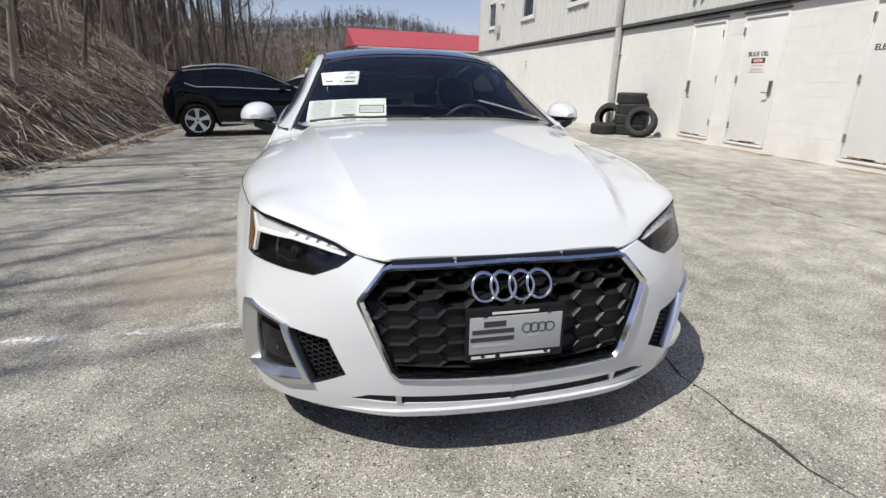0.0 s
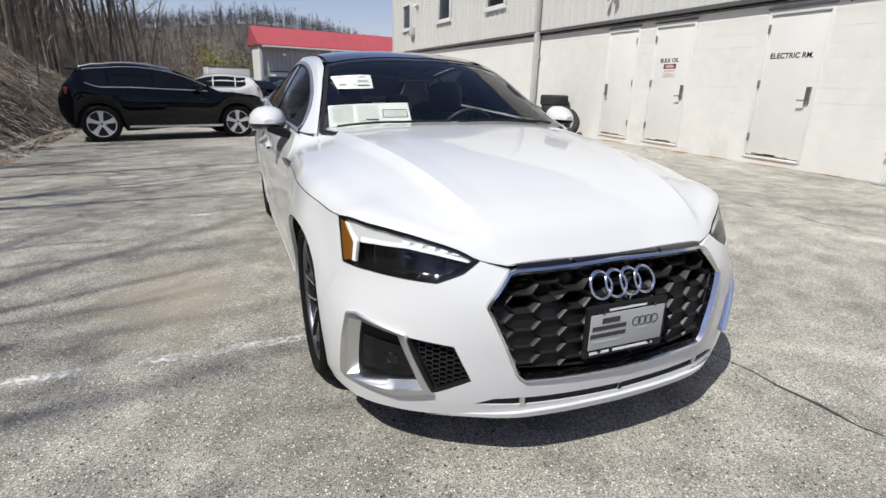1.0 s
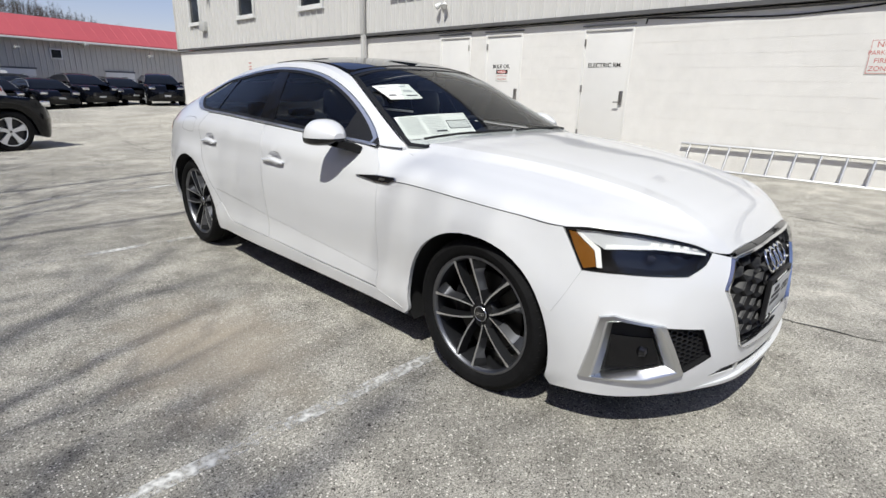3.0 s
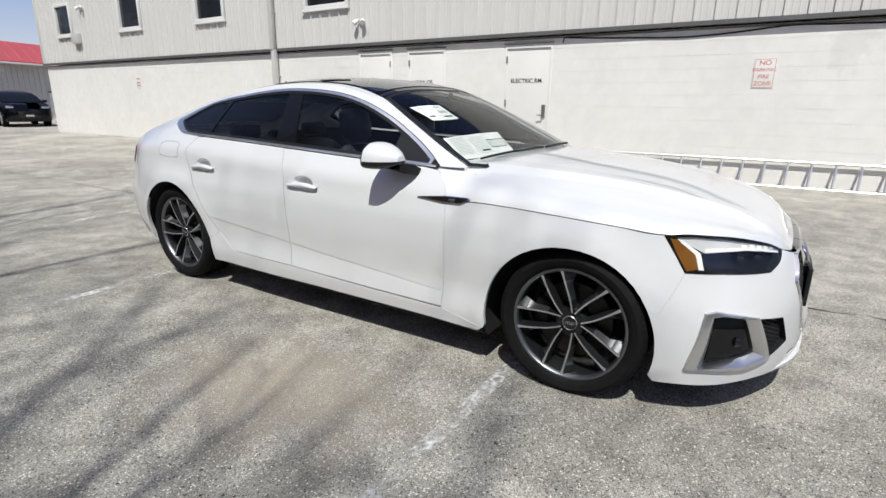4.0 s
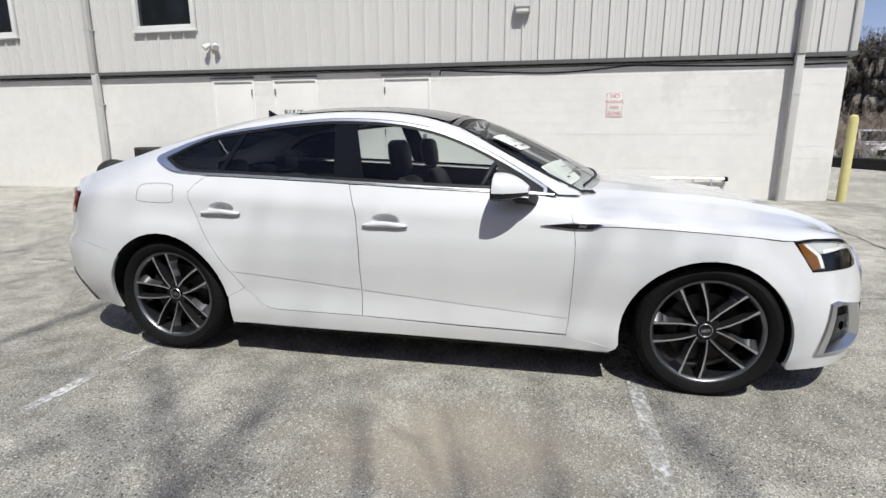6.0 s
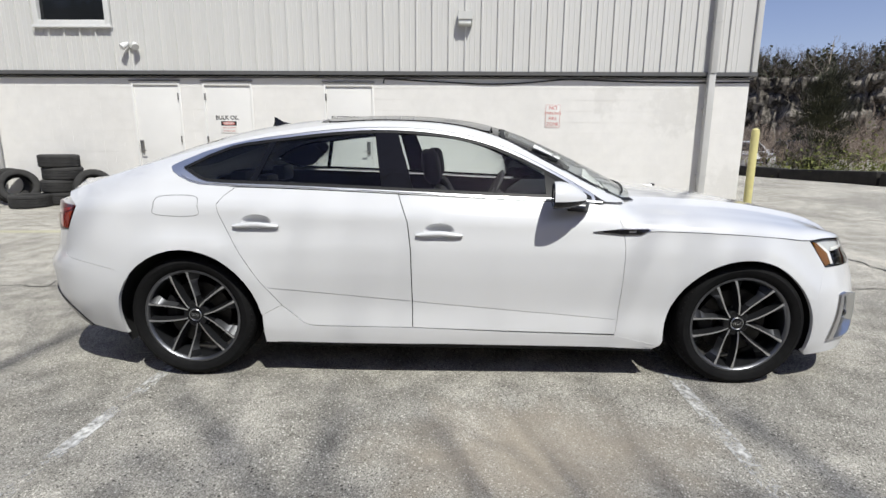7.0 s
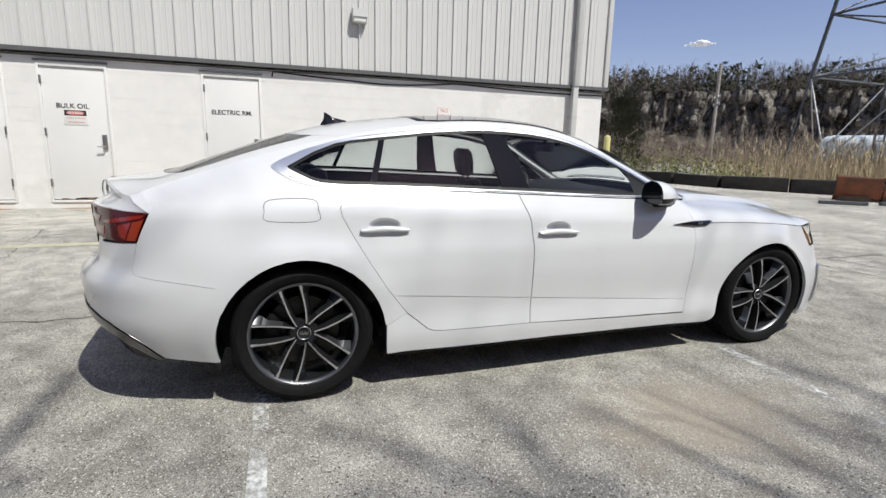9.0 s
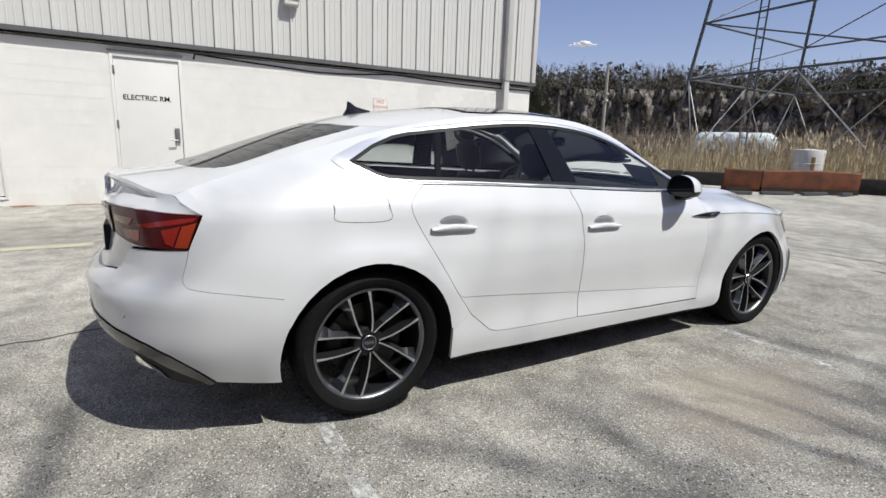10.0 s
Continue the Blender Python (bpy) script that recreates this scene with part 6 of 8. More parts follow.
# door handles, side badge, fuel flap, mirrors
for side in (-1, 1):
    for x0, x1, z0, nm in ((-1.42, -1.65, 0.795, "front"), (-2.335, -2.565, 0.828, "rear")):
        cup = Geo()
        cx_, cz_ = (x0 + x1) / 2, z0 + 0.012
        rows = []
        for k, dp in ((1.05, 0.0), (0.95, 0.004), (0.85, 0.014), (0.65, 0.024), (0.3, 0.029), (0.02, 0.03)):
            rows.append([wrap(sx(cx_ + 0.075 * k * math.cos(a)), cz_ + 0.036 * k * math.sin(a), dp, side) for a in np.linspace(0, 2 * math.pi, 20, endpoint=False)])
        cup.grid(rows, closed=True)
        part("handle_recess", cup, M["paint"], car, "", 50)
        bar = Geo()
        rows = []
        for i in range(15):
            u = i / 14
            x = x0 + (x1 - x0) * u
            e = math.sin(math.pi * min(max(u, 0.02), 0.98)) ** 0.35
            zz = z0 - 0.004 + 0.004 * math.cos(math.pi * (u - 0.5) * 2)
            out_ = 0.004 + 0.009 * e
            rows.append([wrap(sx(x), zz + b * e, -(out_ + a), side) for a, b in ((0.0, 0.014), (0.008, 0.009), (0.011, 0.0), (0.008, -0.009), (0.0, -0.014), (-0.012, -0.01), (-0.012, 0.01))])
        bar.grid(rows, closed=True)
        part("door_handle", bar, M["paint"], car, "white pull handle", 50)
    gi = [(-0.775, 0.81), (-0.63, 0.826), (-0.51, 0.828), (-0.492, 0.821), (-0.54, 0.798), (-0.63, 0.797)]
    gill = part("side_gill", panel(wrap, on_s(gi), side=side, d=0.03, gap=0, flange=0.012, depth=-0.006), M["gloss_black"], car, "black side badge strip with bright edge")
    part("gill_edge", panel(wrap, on_s(gi), [shrink(on_s(gi), 0.003)], side=side, d=0.03, gap=0, flange=0.004, depth=-0.008), M["chrome"], gill)
    part("gill_badge", panel(wrap, on_s([(-0.598, 0.817), (-0.565, 0.817), (-0.57, 0.806), (-0.603, 0.806)]), side=side, gap=0, flange=0.003, depth=-0.009), M["satin_chrome"], gill)
    # mirror
    mir = Geo()
    rows = []
    for i in range(13):
        u = i / 12
        x = -0.835 - 0.152 * u
        k = (math.sin(math.pi * (0.06 + 0.5 * u))) ** 0.75
        ring = []
        for a in np.linspace(0, 2 * math.pi, 26, endpoint=False):
            c, s = math.cos(a), math.sin(a)
            yy = 0.92 + 0.096 * k * math.copysign(abs(c) ** (0.85 if s > 0 else 0.75), c)
            zz = 0.974 + (0.083 if s > 0 else 0.042) * k * math.copysign(abs(s) ** (0.95 if s > 0 else 0.6), s) + (yy - 0.92) * -0.04
            ring.append((x + (0.93 - yy) * 0.12, side * yy, zz))
        rows.append(ring)
    mid = [Vector(rows[0][0])]
    mir.grid([r[:14] for r in rows], flip=side > 0)
    mir.add(rows[0][:14], [tuple(range(14))])
    mo = part("door_mirror", mir, M["paint"], car, "white door mirror housing on a black foot", 50)
    lowr = Geo()
    lw = [[(q[0], side * (0.92 + (abs(q[1]) - 0.92) * 0.985), q[2] - 0.001) for q in r[13:] + r[:1]] for r in rows]
    lowr.grid(lw, flip=side > 0)
    lowr.add(lw[0], [tuple(range(14))])
    part("mirror_underside", lowr, M["gloss_black"], mo, "gloss black lower shell", 50)
    rim_ = Geo().grid([rows[-1], [(p[0] - 0.006, p[1], p[2]) for p in rows[-1]], [(p[0] - 0.004, side * (0.92 + (abs(p[1]) - 0.92) * 0.93), 0.98 + (p[2] - 0.98) * 0.9) for p in rows[-1]]], closed=True)
    part("mirror_rim", rim_, M["gloss_black"], mo, "", 40)
    mf = Geo()
    mf.add([(p[0] - 0.003, side * (0.92 + (abs(p[1]) - 0.92) * 0.94), 0.98 + (p[2] - 0.98) * 0.91) for p in rows[-1]], [tuple(range(26))])
    part("mirror_glass", mf, M["car_glass"], mo)
    ft = Geo()
    ft.grid([[(x, side * y, z) for x, y, z in r] for r in ([(-0.79, 0.82, 0.935), (-0.9, 0.82, 0.94), (-0.9, 0.83, 0.905), (-0.8, 0.83, 0.9)], [(-0.8, 0.865, 0.955), (-0.9, 0.865, 0.958), (-0.9, 0.872, 0.918), (-0.81, 0.872, 0.912)], [(-0.83, 0.93, 0.96), (-0.92, 0.93, 0.96), (-0.92, 0.93, 0.935), (-0.84, 0.93, 0.935)])], closed=True)
    part("mirror_foot", ft, M["satin_black"], mo)
fl = smooth_poly([(-2.76, 0.865), (-2.748, 0.915), (-2.775, 0.962), (-2.96, 0.958), (-2.982, 0.91), (-2.965, 0.868)], 4)
g = Geo()
ln = on_s(fl)
rows = [[wrap(a, b, -0.0006) for a, b in dense(ln, 0.02)], [wrap(a, b, -0.0006) for a, b in shrink(dense(ln, 0.02), 0.002)]]
g.grid(rows, closed=True)
part("fuel_flap_gap", g, M["shell"], car)

# antenna fin, wipers, cowl
fin = Geo()
rows = []
for x, hgt, w in ((-2.5, 0.004, 0.012), (-2.54, 0.018, 0.02), (-2.58, 0.034, 0.02), (-2.615, 0.062, 0.014), (-2.632, 0.072, 0.008), (-2.636, 0.03, 0.012), (-2.655, 0.004, 0.012)):
    zt = roof(x, 0)[2]
    rows.append([(x, -w, zt - 0.004), (x, -w * 0.5, zt + hgt * 0.6), (x, 0, zt + hgt), (x, w * 0.5, zt + hgt * 0.6), (x, w, zt - 0.004)])
fin.grid(rows)
part("antenna_fin", fin, M["gloss_black"], car, "black shark fin antenna", 50)
for y0, y1 in ((-0.62, -0.06), (-0.02, 0.6)):
    w = Geo()
    pts = [roof(float(np.interp(abs(y), [0, 0.3, 0.52, 0.65], [-0.475, -0.492, -0.54, -0.585])), y, -0.004) for y in np.linspace(y0, y1, 10)]
    w.tube(pts, 0.006, 5)
    part("wiper", w, M["satin_black"], car)

# wheels
def tyre_geo(R, w, rim, lugs=True):
    g = Geo()
    prof = [(rim - 0.006, -w * 0.40), (rim + 0.004, -w * 0.47), (rim + 0.022, -w * 0.505), (rim + (R - rim) * 0.55, -w * 0.52), (R - 0.018, -w * 0.485), (R - 0.007, -w * 0.44), (R - 0.001, -w * 0.36)]
    for c in (-0.2, 0.0, 0.2):
        prof += [(R, w * (c - 0.035)), (R - 0.008, w * (c - 0.028)), (R - 0.008, w * (c + 0.028)), (R, w * (c + 0.035))]
    prof += [(r, -o) for r, o in prof[6::-1]]
    g.lathe(prof, 72)
    return g


def make_wheel(parent, cx_, side, turn):
    """An alloy wheel with five split spokes; the face looks along its side."""
    W = part("wheel", tyre_geo(0.319, 0.245, 0.247), M["rubber"], parent, "graphite alloy wheel with machined split spokes and black tyre", 40)
    W.matrix_basis = pose(cx_, side * 0.753, HUB + 0.004, 0, 0, 0) @ Matrix.Scale(1.018, 4) @ (pose(0, 0, 0, 0, 0, 180) if side > 0 else Matrix()) @ pose(0, 0, 0, 0, turn, 0)
    # local: the outer face is at -y
    tread = Geo()
    for k in range(64):
        a = 2 * math.pi * k / 64
        for o0, o1 in ((-0.119, -0.062), (0.062, 0.119)):
            da = 0.006
            pts = []
            for o, r in ((o0, 0.308 if abs(o0) > 0.1 else 0.3196), (o1, 0.3196 if abs(o1) < 0.1 else 0.308)):
                for s in (-1, 1):
                    sh = 0.03 * abs(o) / 0.12
                    pts.append((r * math.cos(a + s * da + sh), o, r * math.sin(a + s * da + sh)))
            tread.add([(p[0] * 1.0008, p[1], p[2] * 1.0008) for p in pts], [(0, 1, 3, 2)])
    tagged(part("tread_grooves", tread, M["shell"], W), kind="stuff")
    part("rim", Geo().lathe([(0.238, 0.1), (0.232, 0.05), (0.218, 0.02), (0.218, -0.04), (0.23, -0.085), (0.236, -0.098), (0.244, -0.107), (0.25, -0.107), (0.251, -0.1), (0.247, -0.085)], 72), M["rim_dark"], W, "graphite wheel rim", 40)
    part("rim_lip", Geo().lathe([(0.229, -0.094), (0.232, -0.104), (0.238, -0.1095), (0.246, -0.1095), (0.2485, -0.106)], 72), M["rim_mid"], W, "machined rim lip", 40)
    sp = None
    for k in range(5):
        for sgn in (-1, 1):
            c0 = radians(72 * k)
            g = Geo()
            rows_ = []
            for u in (0.0, 0.1, 0.3, 0.5, 0.64, 0.76, 0.88, 0.96, 1.0):
                r = 0.046 + (0.238 - 0.046) * u
                a = c0 + sgn * radians(7 + 18 * (u ** 0.75) + 2.0 * math.sin(math.pi * u))
                fl = 0.012 + 0.009 * u + 0.026 * step(0.66, 0.86, u)
                rd_w = 0.0034 + 0.0006 * u + 0.0025 * step(0.8, 0.95, u)
                depth = -0.08 - 0.026 * math.sin(math.pi * 0.5 * u)
                ca, sa = math.cos(a), math.sin(a)
                pts = []
                for q, o in ((-sgn * fl, depth + 0.036), (-sgn * (rd_w + 0.001), depth + 0.003), (-sgn * rd_w, depth), (sgn * rd_w, depth), (sgn * (rd_w + 0.001), depth + 0.003), (sgn * (rd_w + 0.011), depth + 0.04)):
                    pts.append((r * ca - q * sa, o, r * sa + q * ca))
                rows_.append(pts)
            g.grid(rows_)
            n_ = len(rows_[0]) - 1
            for i in range(len(g.m)):
                g.m[i] = 1 if i % n_ == 2 else (2 if 2 <= i // n_ <= 4 and i % n_ in (0, 1) else 0)
            part("spoke", g, [M["rim_dark"], M["rim_cut"], M["rim_mid"]], W, "", 20)
    hub = part("hub", Geo().lathe([(0.0, -0.072), (0.03, -0.072), (0.062, -0.07), (0.07, -0.06), (0.075, -0.02)], 40), M["rim_dark"], W)
    part("hub_cap", Geo().lathe([(0.0, -0.083), (0.026, -0.083), (0.03, -0.081), (0.032, -0.072)], 32), M["gloss_black"], hub, "black hub cap with ring emblem")
    part("cap_ring", Geo().lathe([(0.0285, -0.0832), (0.0305, -0.0845), (0.0325, -0.082)], 32), M["satin_chrome"], hub)
    em = Geo()
    for q in range(4):
        em.lathe([(0.0062, -0.0835), (0.0062, -0.0845), (0.0048, -0.0845), (0.0048, -0.0835)], 12, "y", (-0.0135 + 0.009 * q, 0, 0))
    part("cap_emblem", em, M["chrome"], hub)
    for k in range(5):
        a = radians(72 * k + 36)
        part("wheel_bolt", Geo().lathe([(0.0, -0.073), (0.0085, -0.073), (0.0105, -0.062)], 8, "y", (0.052 * math.cos(a), 0, 0.052 * math.sin(a))), M["satin_black"], hub)
    disc = part("brake_disc", Geo().lathe([(0.08, -0.03), (0.165, -0.03), (0.168, -0.027), (0.168, -0.004), (0.1, -0.004)], 48), M["iron"], W, "iron brake disc")
    g = Geo()
    g.grid([[(r * math.cos(a), o, r * math.sin(a)) for r, o in ((0.1, -0.034), (0.115, -0.05), (0.16, -0.05), (0.178, -0.036), (0.178, 0.02))] for a in np.linspace(2.6, 3.5, 10)])
    part("brake_caliper", g, M["satin_black"], W, "", 40)
    return W


for cx_, tn in ((0.0, -4), (REAR, 4)):
    for side in (-1, 1):
        make_wheel(car, cx_, side, tn)
# wheel-house liners and floor
for i, (cx_, cz_, rx, rz) in enumerate(ARCH):
    for side in (-1, 1):
        g = Geo()
        arc = arch_pts(i, -18, 198, 24, 0.012)
        g.grid([[(x, side * (min(abs(wrap(sx(x), max(z, 0.2))[1]) - 0.012, 0.9) if y is None else y), z) for x, z in arc] for y in (None, 0.78, 0.5)], flip=side > 0)
        g.add([(x, side * 0.5, z) for x, z in arc], [tuple(range(len(arc)))])
        part("wheel_liner", g, M["shell"], car)
g = Geo()
g.box(-3.5, 0.7, -0.5, 0.5, 0.165, 0.2)
g.box(-2.4, -0.42, -0.83, 0.83, 0.17, 0.205, 0.01)
g.box(0.36, 0.6, -0.5, 0.5, 0.18, 0.21)
g.box(-3.55, -3.22, -0.45, 0.45, 0.22, 0.26)
part("underbody", g, M["shell"], car, "black underbody")

# cabin
g = Geo()
rows = []
for y in np.linspace(-0.72, 0.72, 17):
    k = 1 - (abs(y) / 0.8) ** 3
    hump = 0.045 * math.exp(-((y - 0.36) / 0.17) ** 2)
    rows.append([(-0.5, y, 0.9), (-0.6, y, 0.925 + 0.02 * k), (-0.8, y, 0.935 + 0.02 * k + hump * 0.6), (-0.98, y, 0.925 + 0.01 * k + hump), (-1.06, y, 0.87 + hump * 0.6), (-1.08, y, 0.7), (-0.95, y, 0.45)])
g.grid(rows)
part("dashboard", g, M["trim_dark"], car, "dark dashboard", 50)
g = Geo()
c = Vector((-1.2, 0.36, 0.86))
ax = Vector((-0.9, 0, 0.42)).normalized()
u_, v_ = Vector((0, 1, 0)), ax.cross(Vector((0, 1, 0)))
ring = [c + (u_ * math.cos(a) + v_ * math.sin(a)) * 0.182 for a in np.linspace(0, 2 * math.pi, 37)]
g.tube(ring, 0.016, 8, caps=False)
for a in (0, math.pi, -math.pi / 2):
    g.tube([c, c + (u_ * math.cos(a) + v_ * math.sin(a)) * 0.18], [0.03, 0.018], 6)
g.tube([c - ax * -0.01, c - ax * 0.16], [0.06, 0.05], 12)
part("steering_wheel", g, M["seat"], car, "black leather steering wheel", 50)


def seat_geo(x, y, w, front=True):
    g = Geo()
    g.box(x - 0.05, x + 0.45, y - w, y + w, 0.38, 0.54, 0.05)
    rows = []
    for z, dx, t, ww in ((0.45, 0.0, 0.12, 0.95), (0.6, -0.04, 0.14, 1.0), (0.75, -0.08, 0.13, 1.0), (0.88, -0.12, 0.11, 0.95), (0.96, -0.15, 0.08, 0.8), (0.985, -0.16, 0.04, 0.6)):
        if not front:
            z = 0.45 + (z - 0.45) * 0.92
        rows.append([(x + dx + t * 0.5 * math.copysign(abs(math.cos(a)) ** 0.6, math.cos(a)), y + w * ww * math.copysign(abs(math.sin(a)) ** 0.6, math.sin(a)), z) for a in np.linspace(0, 2 * math.pi, 20, endpoint=False)])
    g.grid(rows, closed=True)
    g.add(rows[-1], [tuple(range(20))])
    return g


for y in (-0.37, 0.37):
    s = part("front_seat", seat_geo(-1.4, y, 0.24), M["seat"], car, "black leather sports seat", 50)
    hr = Geo()
    rows = []
    for z, k in ((1.0, 0.5), (1.03, 0.9), (1.1, 1.0), (1.17, 0.92), (1.195, 0.55)):
        rows.append([(-1.585 - (z - 1.0) * 0.15 + 0.055 * k * math.cos(a), y + 0.13 * k * math.copysign(abs(math.sin(a)) ** 0.7, math.sin(a)), z) for a in np.linspace(0, 2 * math.pi, 18, endpoint=False)])
    hr.grid(rows, closed=True)
    hr.add(rows[-1], [tuple(range(18))])
    hr.tube([(-1.575, y - 0.05, 0.95), (-1.585, y - 0.05, 1.03)], 0.008, 6).tube([(-1.575, y + 0.05, 0.95), (-1.585, y + 0.05, 1.03)], 0.008, 6)
    part("headrest", hr, M["seat"], s, "", 50)
part("rear_seat", seat_geo(-2.5, 0.0, 0.62, False), M["seat"], car, "black rear bench", 50)
for y in (-0.34, 0.0, 0.34):
    part("rear_headrest", Geo().box(-2.76, -2.66, y - 0.11, y + 0.11, 0.96, 1.07 if y else 1.02, 0.035), M["seat"], car, "", 50)
g = Geo()
v, f, _ = fill([(-1.28, 0.5), (-1.28, -0.5), (-2.7, -0.5), (-2.7, 0.5)], [], 0.12)
g.add([roof(x, y, 0.045) for x, y in v], f)
part("headliner", g, M["headliner"], car)
g = Geo().box(-2.45, -0.95, -0.75, 0.75, 0.25, 0.3).box(-3.4, -2.7, -0.62, 0.62, 0.78, 0.82).box(-1.7, -1.0, -0.1, 0.1, 0.3, 0.62, 0.03)
part("cabin_floor", g, M["trim_dark"], car)
rv = Geo().box(-1.17, -1.14, -0.12, 0.1, 1.185, 1.25, 0.015)
rv.tube([(-1.15, 0, 1.25), (-1.13, 0, 1.3)], 0.012, 6)
part("rear_view_mirror", rv, M["gloss_black"], car, "dark rear-view mirror")


def sheet(name, corners, label, lines):
    """A paper leaning behind the windscreen, with grey print bars."""
    a, b, c, d = (Vector(p) for p in corners)
    g = Geo()
    g.grid([[a.lerp(b, u).lerp(d.lerp(c, u), w) + Vector((0, 0, 0.004 * math.sin(3 * u + 2 * w))) for u in np.linspace(0, 1, 9)] for w in np.linspace(0, 1, 5)])
    ob = part(name, g, M["paper"], car, label, 60)
    n_ = (b - a).cross(d - a).normalized()
    if n_.x < 0:
        n_ = -n_
    for k in (0, 1):
        pr = Geo()
        for u0, u1, w0, w1, dark in lines:
            if dark == k:
                q = [a.lerp(b, u).lerp(d.lerp(c, u), w) + Vector((0, 0, 0.004 * math.sin(3 * u + 2 * w))) + n_ * 0.0015 for u, w in ((u0, w0), (u1, w0), (u1, w1), (u0, w1))]
                pr.add(q, [(0, 1, 2, 3)])
        if pr.f:
            part("print", pr, M["ink"] if k else M["ink_pale"], ob)
    return ob


lines = [(0.05, 0.3, 0.08 + 0.06 * i, 0.095 + 0.06 * i, 0) for i in range(13)] + [(0.35, 0.62, 0.12 + 0.07 * i, 0.135 + 0.07 * i, 0) for i in range(11)] + [(0.66, 0.97, 0.3, 0.33, 1), (0.66, 0.97, 0.62, 0.65, 1), (0.66, 0.67, 0.3, 0.65, 1), (0.96, 0.97, 0.3, 0.65, 1), (0.45, 0.6, 0.7, 0.76, 1)] + [(0.68, 0.94, 0.38 + 0.06 * i, 0.395 + 0.06 * i, 0) for i in range(4)]
sheet("price_sheet", [(-0.79, -0.625, 1.066), (-0.69, -0.222, 1.086), (-0.565, -0.235, 0.985), (-0.66, -0.645, 0.965)], "white printed price sheet behind the windscreen", lines)
lines2 = [(0.1, 0.85, 0.12, 0.2, 0), (0.1, 0.6, 0.3, 0.33, 0), (0.1, 0.55, 0.42, 0.45, 0), (0.62, 0.9, 0.4, 0.55, 0), (0.1, 0.3, 0.7, 0.78, 1), (0.6, 0.92, 0.74, 0.82, 1), (0.4, 0.55, 0.7, 0.76, 0)]
sheet("paper_slip", [(-1.045, -0.56, 1.212), (-1.0, -0.34, 1.225), (-0.855, -0.362, 1.16), (-0.9, -0.55, 1.145)], "white printed slip behind the windscreen", lines2)

# ---- the wooded bank ----
def toe(y):
    return -4.35 - 0.25 * math.sin(y * 0.5) - 0.02 * max(0, y - 16) ** 1.25 - 0.15 * max(0, 4 - y) ** 0.8


def bank_z(x, y):
    d = toe(y) - x
    base = ground_z(max(-8, x), max(-28, min(46, y)))
    if d <= 0:
        return base - 0.3
    n = noise.noise(Vector((x * 0.35, y * 0.35, 0))) * 0.35 + noise.noise(Vector((x * 1.3, y * 1.3, 3))) * 0.12
    rise = 0.72 * d if d < 11 else 0.72 * 11 + 0.3 * (d - 11)
    return base + rise * step(0, 1.2, d) + n * step(0, 2.5, d) - 0.1 * step(0.4, 0, d)


g = Geo()
ds = np.concatenate([np.linspace(-0.3, 3, 12), np.linspace(3.5, 14, 22), np.linspace(15, 60, 16)])
g.grid([[(toe(y) - d, y, bank_z(toe(y) - d, y)) for d in ds] for y in np.concatenate([np.linspace(-40, 4, 23), np.linspace(4.5, 24, 50), np.linspace(25, 110, 40)])], flip=True)
solid("bank", g, M["litter"], "steep bank of brown leaf litter beside the lot", "ground", kind="structure", smooth=60)

rnd = random.Random(7)
st, tw = Geo(), Geo()
for i in range(44000):
    y = 5.5 + 20 * rnd.random() ** 1.4 if i < 38000 else rnd.uniform(-6, 6)
    d = rnd.uniform(0.0, 10)
    x = toe(y) - d
    z = bank_z(x, y) + 0.015
    if noise.noise(Vector((x * 1.6, y * 1.6, 9))) + 0.5 * noise.noise(Vector((x * 4.5, y * 4.5, 2))) < rnd.uniform(-0.5, 0.35):
        continue
    a = rnd.gauss(0.35, 1.0)
    ln = rnd.uniform(0.12, 0.7) if rnd.random() < 0.85 else rnd.uniform(0.7, 1.4)
    dirv = Vector((math.cos(a) * 0.75, -math.sin(a) * 0.6 - 0.2, 0)).normalized()
    p = Vector((x, y, z))
    q = p + dirv * ln
    q.z = bank_z(q.x, q.y) + rnd.uniform(0.01, 0.2) + (0.3 if rnd.random() < 0.06 else 0)
    w = rnd.uniform(0.002, 0.0065)
    s = Vector((-dirv.y, dirv.x, 0.3)) * w
    m = p.lerp(q, 0.5) + Vector((0, 0, rnd.uniform(0, 0.06)))
    (st if rnd.random() < 0.4 else tw).add([p - s, p + s, m + s * 0.9, m - s * 0.9, q], [(0, 1, 2, 3), (3, 2, 4)])
solid("dry_grass", st, M["straw"], "pale dry stems lying down the bank", "grass", kind="stuff", smooth=0)
solid("fallen_twigs", tw, M["twig_shaded"], "dead twigs and brush on the bank", "brush", kind="stuff", smooth=0)
lt = Geo()
for i in range(9000):
    y = rnd.uniform(5, 20)
    d = abs(rnd.gauss(0, 2.6)) - 0.35
    x = toe(y) - d
    p = Vector((x, y, (bank_z(x, y) if d > 0.05 else ground_z(x, y)) + 0.012))
    s = rnd.uniform(0.02, 0.05)
    a, b = rnd.uniform(0, 6.28), rnd.uniform(-0.4, 0.4)
    u, v = Vector((math.cos(a), math.sin(a), b)) * s, Vector((-math.sin(a), math.cos(a), rnd.uniform(-0.3, 0.5))) * s * 0.6
    lt.add([p - u, p + v, p + u, p - v], [(0, 1, 2, 3)])
solid("fallen_leaves", lt, [mat("dry_brown_leaf", (0.2, 0.135, 0.085), 0.9, var=0.5, scale=1.5)], "dry brown leaves at the foot of the bank", "leaves", kind="stuff", smooth=0)


